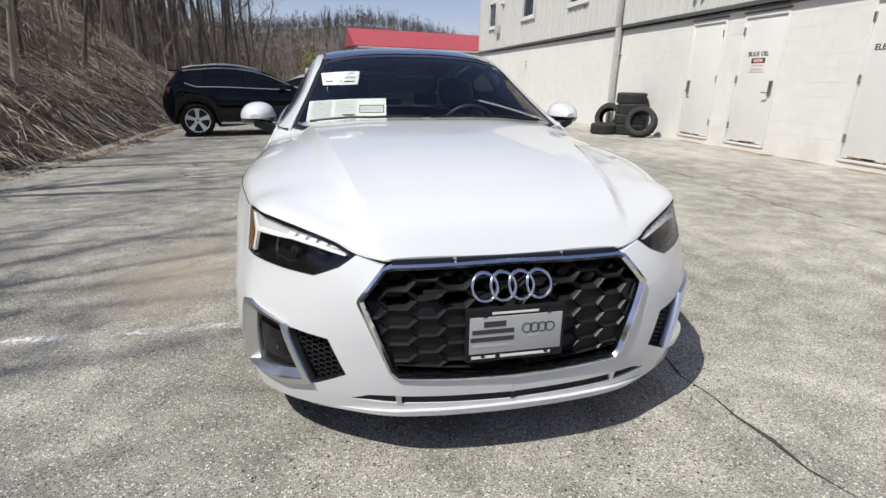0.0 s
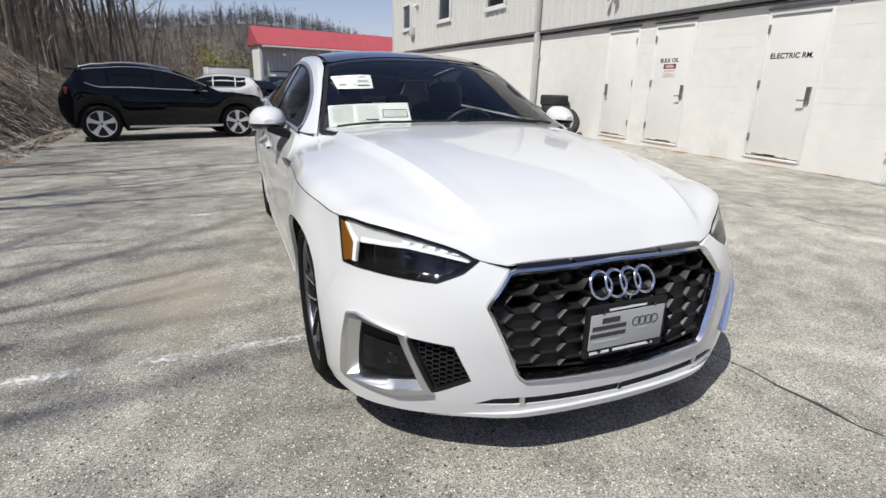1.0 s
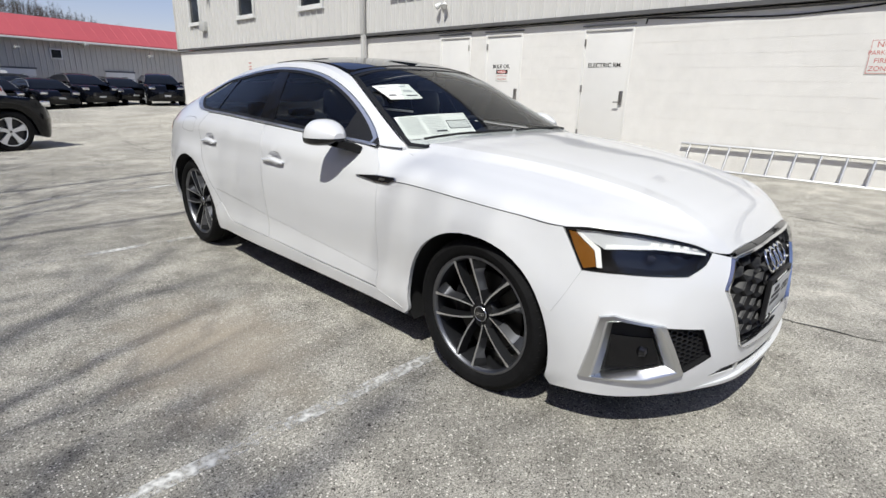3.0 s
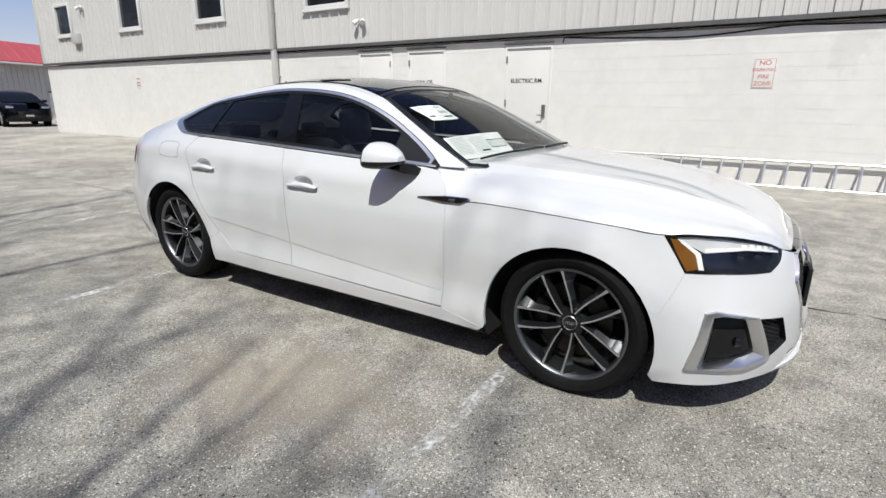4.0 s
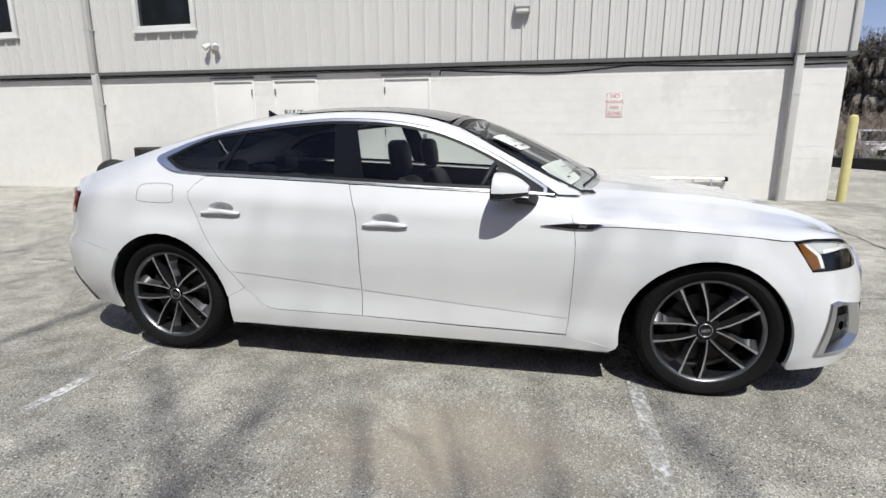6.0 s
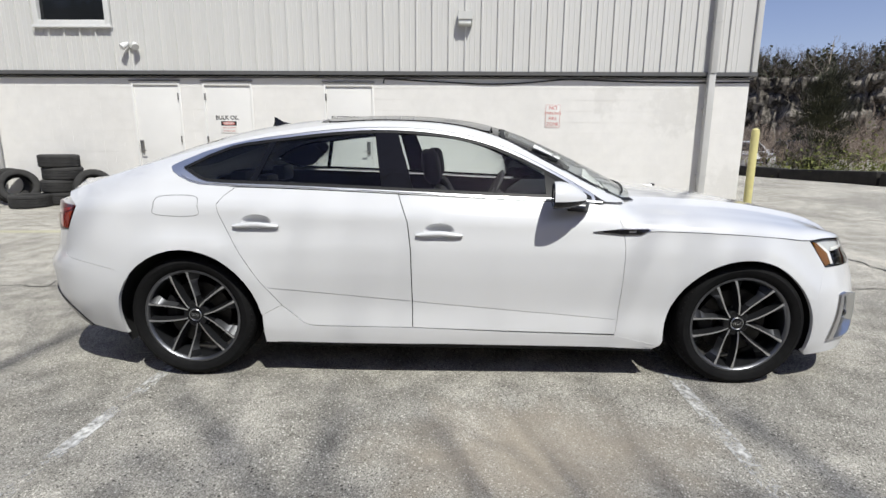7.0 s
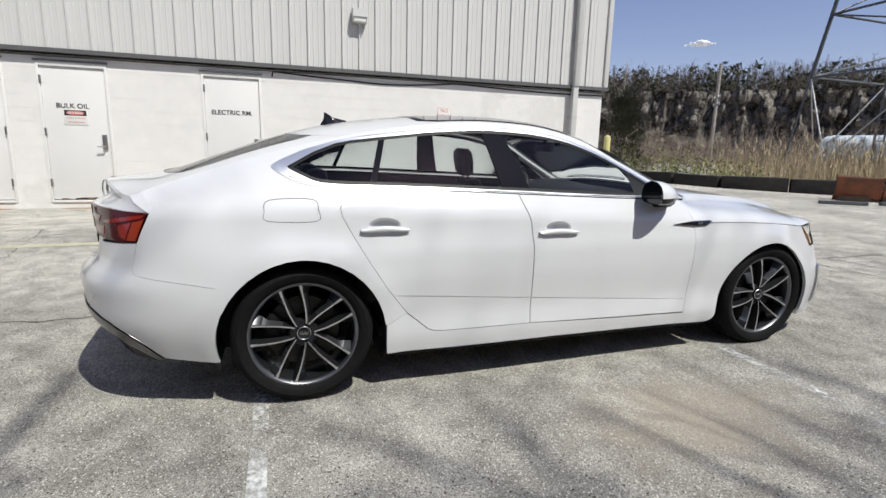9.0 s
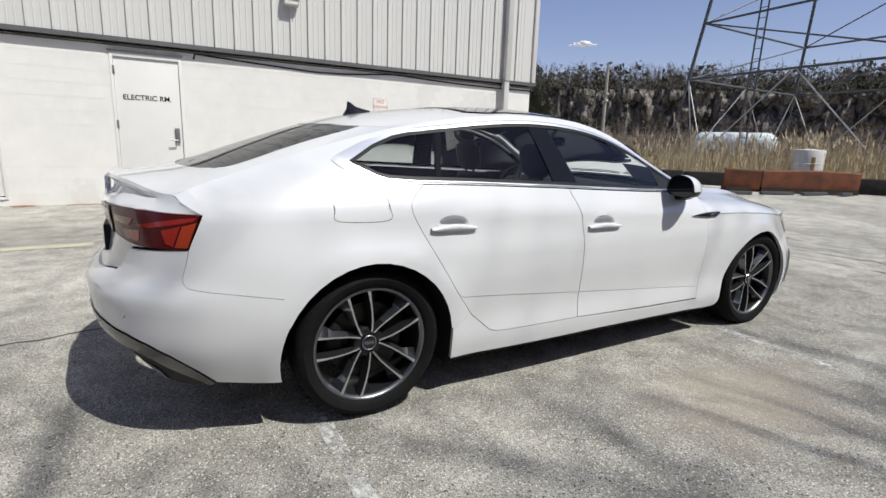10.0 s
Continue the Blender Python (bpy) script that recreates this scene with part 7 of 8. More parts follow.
# ---- bare trees ----
def tree_geo(seed, height, r0, spread=1.0, twigs=3, lean=0.0, low=0.3):
    """Trunk and limbs of a leafless tree."""
    rn = random.Random(seed)
    trunk, limbs = Geo(), Geo()
    n = 9
    pts, p = [], Vector((0, 0, -0.3))
    d = Vector((lean, rn.uniform(-0.05, 0.05), 1)).normalized()
    for i in range(n + 1):
        pts.append(p.copy())
        d = (d + Vector((rn.uniform(-0.09, 0.09), rn.uniform(-0.09, 0.09), 0.05))).normalized()
        p = p + d * (height / n)
    rad = [r0 * (1 - 0.93 * i / n) ** 0.9 + 0.006 for i in range(n + 1)]
    rad[0] *= 1.35
    trunk.tube(pts, rad, 8)

    def limb(start, direction, length, radius, level):
        k = 5 if level < 2 else 3
        q, dd, path = start.copy(), direction.copy(), [start.copy()]
        for _ in range(k):
            dd = (dd + Vector((rn.uniform(-0.22, 0.22), rn.uniform(-0.22, 0.22), rn.uniform(-0.02, 0.2)))).normalized()
            q = q + dd * (length / k)
            path.append(q.copy())
        limbs.tube(path, [radius * (1 - 0.85 * i / k) for i in range(k + 1)], 5 if level < 2 else 3, caps=False)
        if level < twigs:
            for _ in range(rn.randint(3, 5) if level < 2 else rn.randint(2, 4)):
                t = rn.uniform(0.3, 1.0)
                j = min(int(t * k), k - 1)
                at = path[j].lerp(path[j + 1], t * k - j)
                side = Vector((rn.uniform(-1, 1), rn.uniform(-1, 1), rn.uniform(-0.2, 0.9))).normalized()
                limb(at, (dd * 0.6 + side * 0.7).normalized(), length * rn.uniform(0.35, 0.6), radius * (1 - 0.8 * t) * 0.75 + 0.0025, level + 1)

    for i in range(rn.randint(11, 15)):
        t = low + (0.97 - low) * (i + rn.random()) / 14
        t = min(t, 0.97)
        j = min(int(t * n), n - 1)
        at = pts[j].lerp(pts[j + 1], t * n - j)
        a = rn.uniform(0, 2 * math.pi)
        up = rn.uniform(0.35, 0.95)
        limb(at, Vector((math.cos(a), math.sin(a), up)).normalized(), height * spread * rn.uniform(0.14, 0.3) * (1.15 - 0.6 * t), rad[j] * rn.uniform(0.3, 0.55), 1)
    return trunk, limbs


def make_tree(seed, height, r0, m, spread=1.0, bark="bark", twigs=3, lean=0.0, low=0.3, label="bare grey-brown tree on the leaf-covered bank"):
    t, l_ = tree_geo(seed, height, r0, spread, twigs, lean, low)
    ob = thing("tree", label, "tree", m, "bare trees on the bank")
    part("trunk", t, M[bark], ob, "", 60)
    part("crown", l_, M[bark], ob, "", 60)
    return ob


def at(x, y, turn=0.0, size=1.0):
    return pose(x, y, bank_z(x, y), 0, 0, turn) @ Matrix.Scale(size, 4)


kinds = [make_tree(11, 15, 0.085, at(-7.4, 23.5)), make_tree(12, 13, 0.055, at(-9.5, 15.0), 0.9), make_tree(13, 17, 0.13, at(-11, 23), 1.1), make_tree(14, 9, 0.055, at(-5.9, 11.6), 0.6, "bark_pale", 3, 0.08), make_tree(15, 11, 0.08, at(-8.2, 12.4), 0.8, "bark", 3, -0.06)]
rnd = random.Random(5)
# trees whose shadows cross the lot
for x, y, k, s in ((-7.4, -2.9, 0, 0.68), (-6.6, -0.3, 2, 0.52), (-6.3, 1.3, 0, 0.58), (-6.5, -1.7, 2, 0.5), (-8.6, 0.0, 2, 0.78), (-7.2, 1.9, 1, 0.82), (-9.2, 3.5, 0, 0.85), (-7.6, 5.3, 4, 0.95), (-10.2, 6.6, 2, 0.85), (-8.0, 8.4, 1, 0.9), (-7.0, -5.9, 1, 0.95), (-10.8, -1.7, 2, 0.88), (-10.4, 9.2, 0, 0.9), (-8.2, -4.7, 2, 0.8), (-7.9, 3.8, 1, 0.85), (-7.6, 6.9, 4, 0.95), (-6.2, -0.9, 4, 0.8), (-6.7, -2.3, 1, 0.72), (-5.9, 0.9, 4, 0.74), (-6.4, 2.8, 1, 0.66), (-6.2, 4.5, 4, 0.74), (-7.0, -4.0, 4, 0.9), (-6.5, 7.7, 1, 0.72), (-7.3, 9.8, 1, 0.8), (-6.4, 10.9, 3, 1.0), (-8.5, 11.4, 1, 0.85), (-6.9, 12.7, 1, 0.8)):
    copy_thing(kinds[k], at(x, y, rnd.uniform(0, 360), s))
for i in range(190):
    y = rnd.uniform(10, 60) if i < 58 else rnd.uniform(13, 34) if i < 105 else rnd.uniform(24, 72)
    d = rnd.uniform(2.2, 20) if i < 105 else rnd.uniform(0.8, 11)
    x = toe(y) - d
    if y < 13 and d < 4:
        continue
    kind_, size_ = rnd.choice((0, 1, 2, 0, 1, 2, 3, 4)), rnd.uniform(0.7, 1.15)
    if y < 22:
        kind_, size_ = (3, 1, 3, 4)[i % 4], size_ * 0.8
    copy_thing(kinds[kind_], at(x, y, rnd.uniform(0, 360), size_))


# ---- tyres ----
def loose_tyre(m, label="old black car tyre from a pile by the wall"):
    g = tyre_geo(0.33, 0.23, 0.215)
    g.lathe([(0.209, -0.086), (0.27, -0.09), (0.31, -0.07), (0.312, 0.07), (0.27, 0.09), (0.209, 0.086)], 48)
    ob = solid("tyre", g, M["old_rubber"], label, "tyre", "tyres by the wall", m=m, smooth=40)
    return ob


gz = lambda x, y: ground_z(x, y)
t0 = loose_tyre(pose(6.72, 11.1, gz(6.7, 11.1) + 0.115, 90, 0, 0))
for i in range(1, 4):
    copy_thing(t0, pose(6.72 + 0.012 * (-1) ** i, 11.1 + 0.02 * math.sin(i * 2.2), gz(6.7, 11.1) + 0.115 + 0.231 * i, 90, 0, 40 * i))
copy_thing(t0, pose(6.58, 10.4, gz(6.6, 10.4) + 0.325, -17, 0, -46))
copy_thing(t0, pose(6.8, 12.2, gz(6.8, 12.2) + 0.325, -15, 0, -58))
copy_thing(t0, pose(6.62, 11.88, gz(6.6, 11.9) + 0.32, -20, 0, -50))
copy_thing(t0, pose(6.28, 11.4, gz(6.3, 11.4) + 0.115, 90, 0, 0))

# yellow bollard past the corner
b = thing("bollard", "faded yellow steel bollard past the building corner", "bollard", pose(7.05, -1.95, gz(7.05, -1.95)))
part("post", Geo().lathe([(0.07, -0.1), (0.07, 1.35), (0.06, 1.4), (0.03, 1.425), (0.0, 1.43)], 18, "z"), M["yellow_post"], b)

# ---- simple parked vehicles ----
def vehicle(name, label, m, paint_m, suv=True, length=4.66, height=1.64, group=""):
    """A parked car or SUV lofted from cross sections; x ahead, origin under its middle."""
    L, H = length, height
    root = thing(name, label, "car", m, group)
    half = L / 2
    wb = 2.82 / 4.66 * L
    fx, rx_ = wb / 2 - 0.02, -wb / 2 - 0.02
    if suv:
        rx_ = -half + 0.69
        fx = rx_ + 2.82
    r = 0.385 if suv else 0.335
    zb = [(-half, 0.62), (-half + 0.05, 0.5), (-1.6, 0.3), (0, 0.28), (half - 0.5, 0.3), (half - 0.05, 0.42), (half, 0.55)]
    belt = spline([-half, -half + 0.1, -1.4, 0.0, 0.95, 1.5, half - 0.25, half], [0.9, 1.08, 1.13, 1.11, 1.08, 1.04, 0.93, 0.66]) if suv else spline([-half, -half + 0.1, -1.4, 0.0, 0.95, 1.5, half - 0.25, half], [0.86, 0.98, 0.98, 0.93, 0.92, 0.88, 0.78, 0.58])
    low = spline([p[0] for p in zb], [p[1] for p in zb])
    wid = spline([-half, -half + 0.12, -half + 0.5, -0.8, 0.6, half - 0.6, half - 0.15, half], [0.62, 0.84, 0.92, 0.93, 0.93, 0.9, 0.76, 0.5])
    body = Geo()
    rows = []
    for x in np.concatenate([np.linspace(-half, -half + 0.3, 5), np.linspace(-half + 0.4, half - 0.4, 40), np.linspace(half - 0.3, half, 6)]):
        w, z0, z1 = wid(x), low(x), belt(x)
        for c in (fx, rx_):
            dd = abs(x - c)
            if dd < r + 0.05:
                z0 = max(z0, r + math.sqrt(max((r + 0.05) ** 2 - dd ** 2, 0)))
        z0 = min(z0, z1 - 0.06)
        hgt = z1 - z0
        rows.append([(x, s * w * k, z0 + hgt * u) for s, ks in ((-1, ((0.0, 1.03), (0.55, 1.03), (0.93, 1.0), (0.985, 0.85), (1.0, 0.62), (1.0, 0.35), (0.985, 0.12), (0.95, 0.0))), (1, ((0.95, 0.0), (0.985, 0.12), (1.0, 0.35), (1.0, 0.62), (0.985, 0.85), (0.93, 1.0), (0.55, 1.03)))) for k, u in ks])
    body.grid(rows, closed=False, flip=True)
    for r_, fl in ((rows[0], 0), (rows[-1], 1)):
        body.add(r_, [tuple(range(len(r_)))])
    part("body", body, paint_m, root, "", 40)
    inner = Geo().box(-half + 0.2, half - 0.3, -0.8, 0.8, 0.3, 0.75)
    part("wheel_well", inner, M["shell"], root)
    # glasshouse
    zr = H
    if suv:
        gx = [-half + 0.1, -half + 0.38, -1.3, -0.6, 0.0, 0.95]
        gz_ = [belt(-half + 0.1) + 0.06, H - 0.17, H - 0.03, H, H - 0.1, belt(0.95) + 0.01]
    else:
        gx = [-half + 0.25, -half + 0.9, -0.9, -0.2, 0.35, 1.25]
        gz_ = [belt(-half + 0.25) + 0.04, H - 0.16, H - 0.02, H, H - 0.06, belt(1.25) + 0.01]
    top = spline(gx, gz_)
    cab = Geo()
    rows = []
    for x in np.linspace(gx[0], gx[-1], 26):
        b_, t_ = belt(x) - 0.02, top(x)
        w0, u = wid(x) * 0.93, (t_ - belt(x)) / (H - belt(x))
        w1 = w0 - 0.24 * min(max(u, 0), 1)
        rows.append([(x, -w0, b_), (x, -(w0 + w1) / 2 - 0.015, (b_ + t_) / 2), (x, -w1, t_ - 0.05 * u), (x, -w1 * 0.8, t_ - 0.008), (x, 0, t_ + 0.012), (x, w1 * 0.8, t_ - 0.008), (x, w1, t_ - 0.05 * u), (x, (w0 + w1) / 2 + 0.015, (b_ + t_) / 2), (x, w0, b_)])
    cab.grid(rows, flip=True)
    cab.add(rows[0], [tuple(range(9))])
    part("cabin", cab, paint_m, root, "", 40)

    def sidept(x, u, out):
        b_, t_ = belt(x), top(x)
        w0, k = wid(x) * 0.93, (t_ - belt(x)) / (H - belt(x))
        w1 = w0 - 0.24 * min(max(k, 0), 1)
        return (w0 + (w1 - w0) * u + 0.016 * (1 - (2 * u - 1) ** 2) + out, b_ + (t_ - 0.05 * k - b_) * u)

    lights = [(-1.68, -1.3), (-1.25, -0.44), (-0.39, 0.62)] if suv else [(-1.55, -0.9), (-0.86, 0.02), (0.08, 1.02)]
    mx_ = 0.38 if suv else 0.8
    for s in (-1, 1):
        for x0, x1 in lights:
            gg = Geo()
            gg.grid([[(x, s * sidept(x, u, 0.006)[0], sidept(x, u, 0.006)[1]) for x in np.linspace(x0, x1, 8)] for u in (0.06, 0.5, 0.9)], flip=s < 0)
            part("side_window", gg, M["car_glass"], root, "dark side glass")
        line = Geo()
        xs_ = np.linspace(lights[0][0] - 0.02, lights[-1][1] + 0.06, 20)
        line.tube([(x, s * sidept(x, 0.02, 0.012)[0], sidept(x, 0.02, 0)[1]) for x in xs_], 0.011, 5)
        line.tube([(x, s * sidept(x, 0.94, 0.008)[0], sidept(x, 0.94, 0)[1]) for x in xs_], 0.011, 5)
        part("window_strip", line, M["alu"], root, "bright window strip")
        part("door_mirror", Geo().box(mx_, mx_ + 0.17, s * 0.98 - 0.1, s * 0.98 + 0.1, belt(0.6) + 0.0, belt(0.6) + 0.14, 0.04), paint_m, root)
        part("side_skirt", Geo().box(-1.0, 0.95, s * 0.9 - 0.05, s * 0.9 + 0.05, 0.29, 0.34, 0.01), M["alu"] if suv else M["satin_black"], root)
        tl_ = Geo().box(-half + 0.13, -half + 0.33, s * 0.78 - 0.1, s * 0.78 + 0.1, belt(-half + 0.2) - 0.2, belt(-half + 0.2) - 0.06, 0.02)
        part("tail_lamp", tl_, M["red_lens"], root, "red tail lamp")
        hl_ = Geo().box(half - 0.42, half - 0.1, s * 0.66 - 0.16, s * 0.66 + 0.14, belt(half - 0.3) - 0.12, belt(half - 0.3) - 0.01, 0.03)
        part("headlamp", hl_, M["lamp_silver"], root, "bright headlamp")
        part("roof_rail", Geo().tube([(x, s * (sidept(x, 1.0, -0.02)[0]), top(x) + 0.012) for x in np.linspace(-1.7 if suv else -0.9, -0.05, 10)], 0.014, 5), M["alu"] if suv else paint_m, root)
        for dx in (-0.25, 0.85):
            part("door_handle", Geo().box(dx - 0.95, dx - 0.75, s * 0.945 - 0.012, s * 0.945 + 0.012, 0.98 if suv else 0.82, 1.01 if suv else 0.85, 0.008), paint_m, root)
        for c in (fx, rx_):
            wv = part("wheel", tyre_geo(r, 0.23, r - 0.11), M["rubber"], root, "bright five-spoke alloy wheel", 40)
            wv.matrix_basis = pose(c, s * 0.8, r, 0, 0, 0 if s < 0 else 180)
            rim = Geo().lathe([(r - 0.105, -0.085), (r - 0.112, -0.105), (r - 0.125, -0.1), (r - 0.13, -0.03), (0.0, -0.02)], 36)
            for k in range(len(rim.m)):
                rim.m[k] = 1 if k >= 36 * 2 else 0
            part("rim", rim, [M["alloy"], M["rim_dark"]], wv)
            for k in range(5):
                a = 2 * math.pi * k / 5 + 0.3
                gg = Geo()
                rr = r - 0.118
                gg.grid([[(q * math.cos(a) - o * math.sin(a), dd_, q * math.sin(a) + o * math.cos(a)) for o, dd_ in ((-w_, -0.05), (-w_ * 0.9, -0.092), (w_ * 0.9, -0.092), (w_, -0.05))] for q, w_ in ((0.02, 0.04), (0.08, 0.035), (rr * 0.7, 0.045), (rr, 0.07))])
                part("spoke", gg, M["alloy"], wv, "", 30)
    ws_ = Geo()
    x0, x1 = (0.06, 0.9) if suv else (0.4, 1.2)
    ws_.grid([[(x, y * (wid(x) * 0.9 - 0.24 * (top(x) - belt(x)) / (H - belt(x))), top(x) + 0.012 * (1 - y * y) + 0.004) for y in np.linspace(-0.92, 0.92, 9)] for x in np.linspace(x0, x1, 6)])
    part("windscreen", ws_, M["car_glass"], root, "dark windscreen")
    gr = Geo().box(half - 0.06, half + 0.015, -0.42, 0.42, 0.42, 0.72 if suv else 0.62, 0.02)
    part("grille", gr, M["gloss_black"], root)
    part("number_plate", Geo().box(half + 0.012, half + 0.022, -0.15, 0.15, 0.48, 0.56, 0.004), M["plate"], root, "pale front plate")
    if suv:
        rsp = Geo().box(-half + 0.2, -half + 0.6, -0.5, 0.5, H - 0.16, H - 0.13, 0.012)
        part("roof_spoiler", rsp, paint_m, root)
    return root


vehicle("suv", "black SUV with bright alloy wheels parked by the bank", pose(-1.91, 14.585, gz(-2, 14.0), 0, 0, 13.8), M["car_black"], True, 4.4)
vehicle("suv", "silver-white SUV parked behind the black one", pose(-1.5, 25.2, gz(-2, 25), 0, 0, 178), M["car_white"])
base_car = vehicle("sedan", "dark car in a row facing the lot", pose(1.3, 34.2, gz(1.3, 34), 0, 0, -84), M["car_black"], False, 4.6, 1.42, "row of parked cars")
base_suv = vehicle("suv", "dark SUV in a row facing the lot", pose(5.1, 34.3, gz(5, 34), 0, 0, -82), M["car_black"], True, 4.6, 1.64, "row of parked cars")
for x, y, a, s in ((3.2, 33.6, -80, 0), (6.9, 35.0, -84, 0), (8.4, 32.8, -100, 1), (2.6, 36.6, -84, 1), (-0.4, 35.0, -70, 0)):
    copy_thing(base_suv if s else base_car, pose(x, y, gz(x, y), 0, 0, a))

vehicle("suv", "silver-white SUV parked beyond the corner of the building", pose(28.6, -13.6, -0.05, 0, 0, 168), M["car_white"], True, 4.7, 1.75)
vehicle("suv", "dark SUV parked behind the brush", pose(28.2, -16.4, -0.05, 0, 0, 165), M["car_black"], True, 4.8, 1.8)

# ---- red-roofed building ----
rb = thing("workshop", "grey ribbed metal building with a red metal roof", "building", pose(1.7, 39.0, -0.45, 0, 0, 11.4))
LW, HW_, DP = 30.0, 4.0, 2.0
g = Geo()
prof = ribbed(LW - 0.25, 0.305)
for (a, da), (b_, db) in zip(prof, prof[1:]):
    g.add([(a + 0.25, da, 0), (b_ + 0.25, db, 0), (b_ + 0.25, db, HW_), (a + 0.25, da, HW_)], [(0, 1, 2, 3)])
g.box(0, 0.05, 0.03, DP, 0, HW_)
g.box(LW, LW + 0.05, 0.03, DP, 0, HW_)
part("wall", g, M["siding_far"], rb, "grey ribbed metal wall", 20)
part("corner_board", Geo().box(-0.08, 0.12, -0.08, -0.03, 0, HW_, 0.01), M["white_frame"], rb)
part("end_wall", Geo().add([(-0.02, 0.0, 0), (-0.02, DP, 0), (-0.02, DP, HW_), (-0.02, 0, HW_)], [(0, 3, 2, 1)]), M["white_frame"], rb, "pale end wall")
part("gutter", Geo().box(0.05, LW, -0.55, -0.44, HW_ - 0.28, HW_ - 0.17, 0.02), M["white_frame"], rb, "white gutter along the eave")
rf = Geo()
for s in (0, 1):
    y0, y1 = (-0.45, DP / 2) if s == 0 else (DP + 0.45, DP / 2)
    rf.add([(-0.2, y0, HW_ - 0.1), (LW + 0.4, y0, HW_ - 0.1), (LW + 0.4, y1, HW_ + 1.1), (-0.3, y1, HW_ + 1.1), (-0.2, y0, HW_ - 0.2), (LW + 0.4, y0, HW_ - 0.2), (LW + 0.4, y1, HW_ + 1.0), (-0.3, y1, HW_ + 1.0)], [(0, 1, 2, 3), (4, 7, 6, 5), (0, 4, 5, 1), (0, 3, 7, 4), (1, 5, 6, 2)])
rf.add([(-0.2, -0.45, HW_ - 0.1), (-0.3, DP / 2, HW_ + 1.1), (-0.2, DP + 0.45, HW_ - 0.1)], [(0, 1, 2)])
roof_o = part("roof", rf, M["red_roof"], rb, "red standing seam metal roof", 0)
for i in range(1, 50):
    x = -0.2 + i * 0.61
    part("seam", Geo().tube([(x, -0.45, HW_ - 0.08), (x, DP / 2, HW_ + 1.115)], 0.012, 4), M["red_roof"], roof_o)
sn = Geo()
for i in range(150):
    for k in (0, 1):
        sn.box(0.1 + i * 0.2 + 0.1 * k, 0.17 + i * 0.2 + 0.1 * k, -0.1 + k * 0.25, -0.06 + k * 0.25, HW_ + 0.06 + k * 0.09, HW_ + 0.12 + k * 0.09)
tagged(part("snow_guards", sn, M["red_roof"], rb, "", 0), kind="stuff")
for x0 in (0.6, 6.1, 11.6):
    gd = part("garage_door", Geo().box(x0, x0 + 1.75, -0.05, 0.02, 0, 2.15, 0.01), M["garage"], rb, "white sectional garage door")
    part("lintel", Geo().box(x0 - 0.05, x0 + 1.8, -0.07, -0.02, 2.15, 2.24), M["dark_fascia"], gd)
    for k in range(4):
        part("panel_joint", Geo().box(x0, x0 + 1.75, -0.056, -0.051, 0.44 * (k + 1) - 0.01, 0.44 * (k + 1) + 0.01), M["dark_fascia"], gd)
    for k in range(3):
        part("pane", Geo().box(x0 + 0.15 + 0.55 * k, x0 + 0.45 + 0.55 * k, -0.056, -0.051, 1.45, 1.6), M["dark_glass"], gd)
wd = part("window", Geo().box(3.2, 3.85, -0.06, 0.0, 2.75, 3.35, 0.01), M["white_frame"], rb, "small white-framed window")
part("pane", Geo().box(3.28, 3.77, -0.066, -0.06, 2.83, 3.27), M["dark_glass"], wd)
for x in (1.5, 5.0, 8.8):
    part("lamp", Geo().tube([(x, -0.06, 3.2 if x != 5.0 else 3.5), (x, -0.5, 3.3 if x != 5.0 else 3.7)], 0.03, 6).box(x - 0.12, x + 0.12, -0.65, -0.45, 3.2 if x != 5.0 else 3.6, 3.32 if x != 5.0 else 3.74, 0.02), M["lamp_body"], rb, "small lamp on an arm")
tr = thing("trailer", "white box trailer with a dark top edge", "trailer", pose(-0.8, 44, -0.35, 0, 0, 10))
part("body", Geo().box(-1.0, 2.0, 0, 2.2, 0.6, 2.35, 0.05), M["garage"], tr)
part("top_edge", Geo().box(-1.02, 2.02, -0.02, 2.22, 2.35, 2.42, 0.02), M["dark_fascia"], tr)
for x in (-0.5, 1.4):
    part("wheel", tyre_geo(0.45, 0.3, 0.25), M["rubber"], tr).matrix_basis = pose(x, 0.2, 0.45)

# ---- far wooded hills ----
def brush_trees(g, base, count, seed, hgt, crown=26, width=0.035, stem=1.0):
    """Many small leafless trees: slivers for stems and twigs."""
    rn = random.Random(seed)
    for _ in range(count):
        p = Vector(base(rn))
        h = hgt * rn.uniform(0.65, 1.25)
        w = width * h * 0.35
        a = rn.uniform(0, math.pi)
        s = Vector((math.cos(a), math.sin(a), 0)) * w
        topp = p + Vector((rn.uniform(-0.08, 0.08) * h, rn.uniform(-0.08, 0.08) * h, h * 0.9))
        g.add([p - s * stem, p + s * stem, topp], [(0, 1, 2)])
        for _ in range(crown):
            u = rn.uniform(0.3, 0.95)
            c = p.lerp(topp, u)
            d = Vector((rn.uniform(-1, 1), rn.uniform(-1, 1), rn.uniform(0.1, 1.1))).normalized() * h * rn.uniform(0.12, 0.3) * (1.2 - 0.7 * u)
            q = Vector((-d.y, d.x, d.z * 0.3)).normalized() * w * rn.uniform(0.3, 0.6)
            g.add([c - q, c + q, c + d], [(0, 1, 2)])
            e = c + d * 0.5
            d2 = Vector((rn.uniform(-1, 1), rn.uniform(-1, 1), rn.uniform(0, 1))).normalized() * d.length * 0.6
            g.add([e - q * 0.6, e + q * 0.6, e + d2], [(0, 1, 2)])


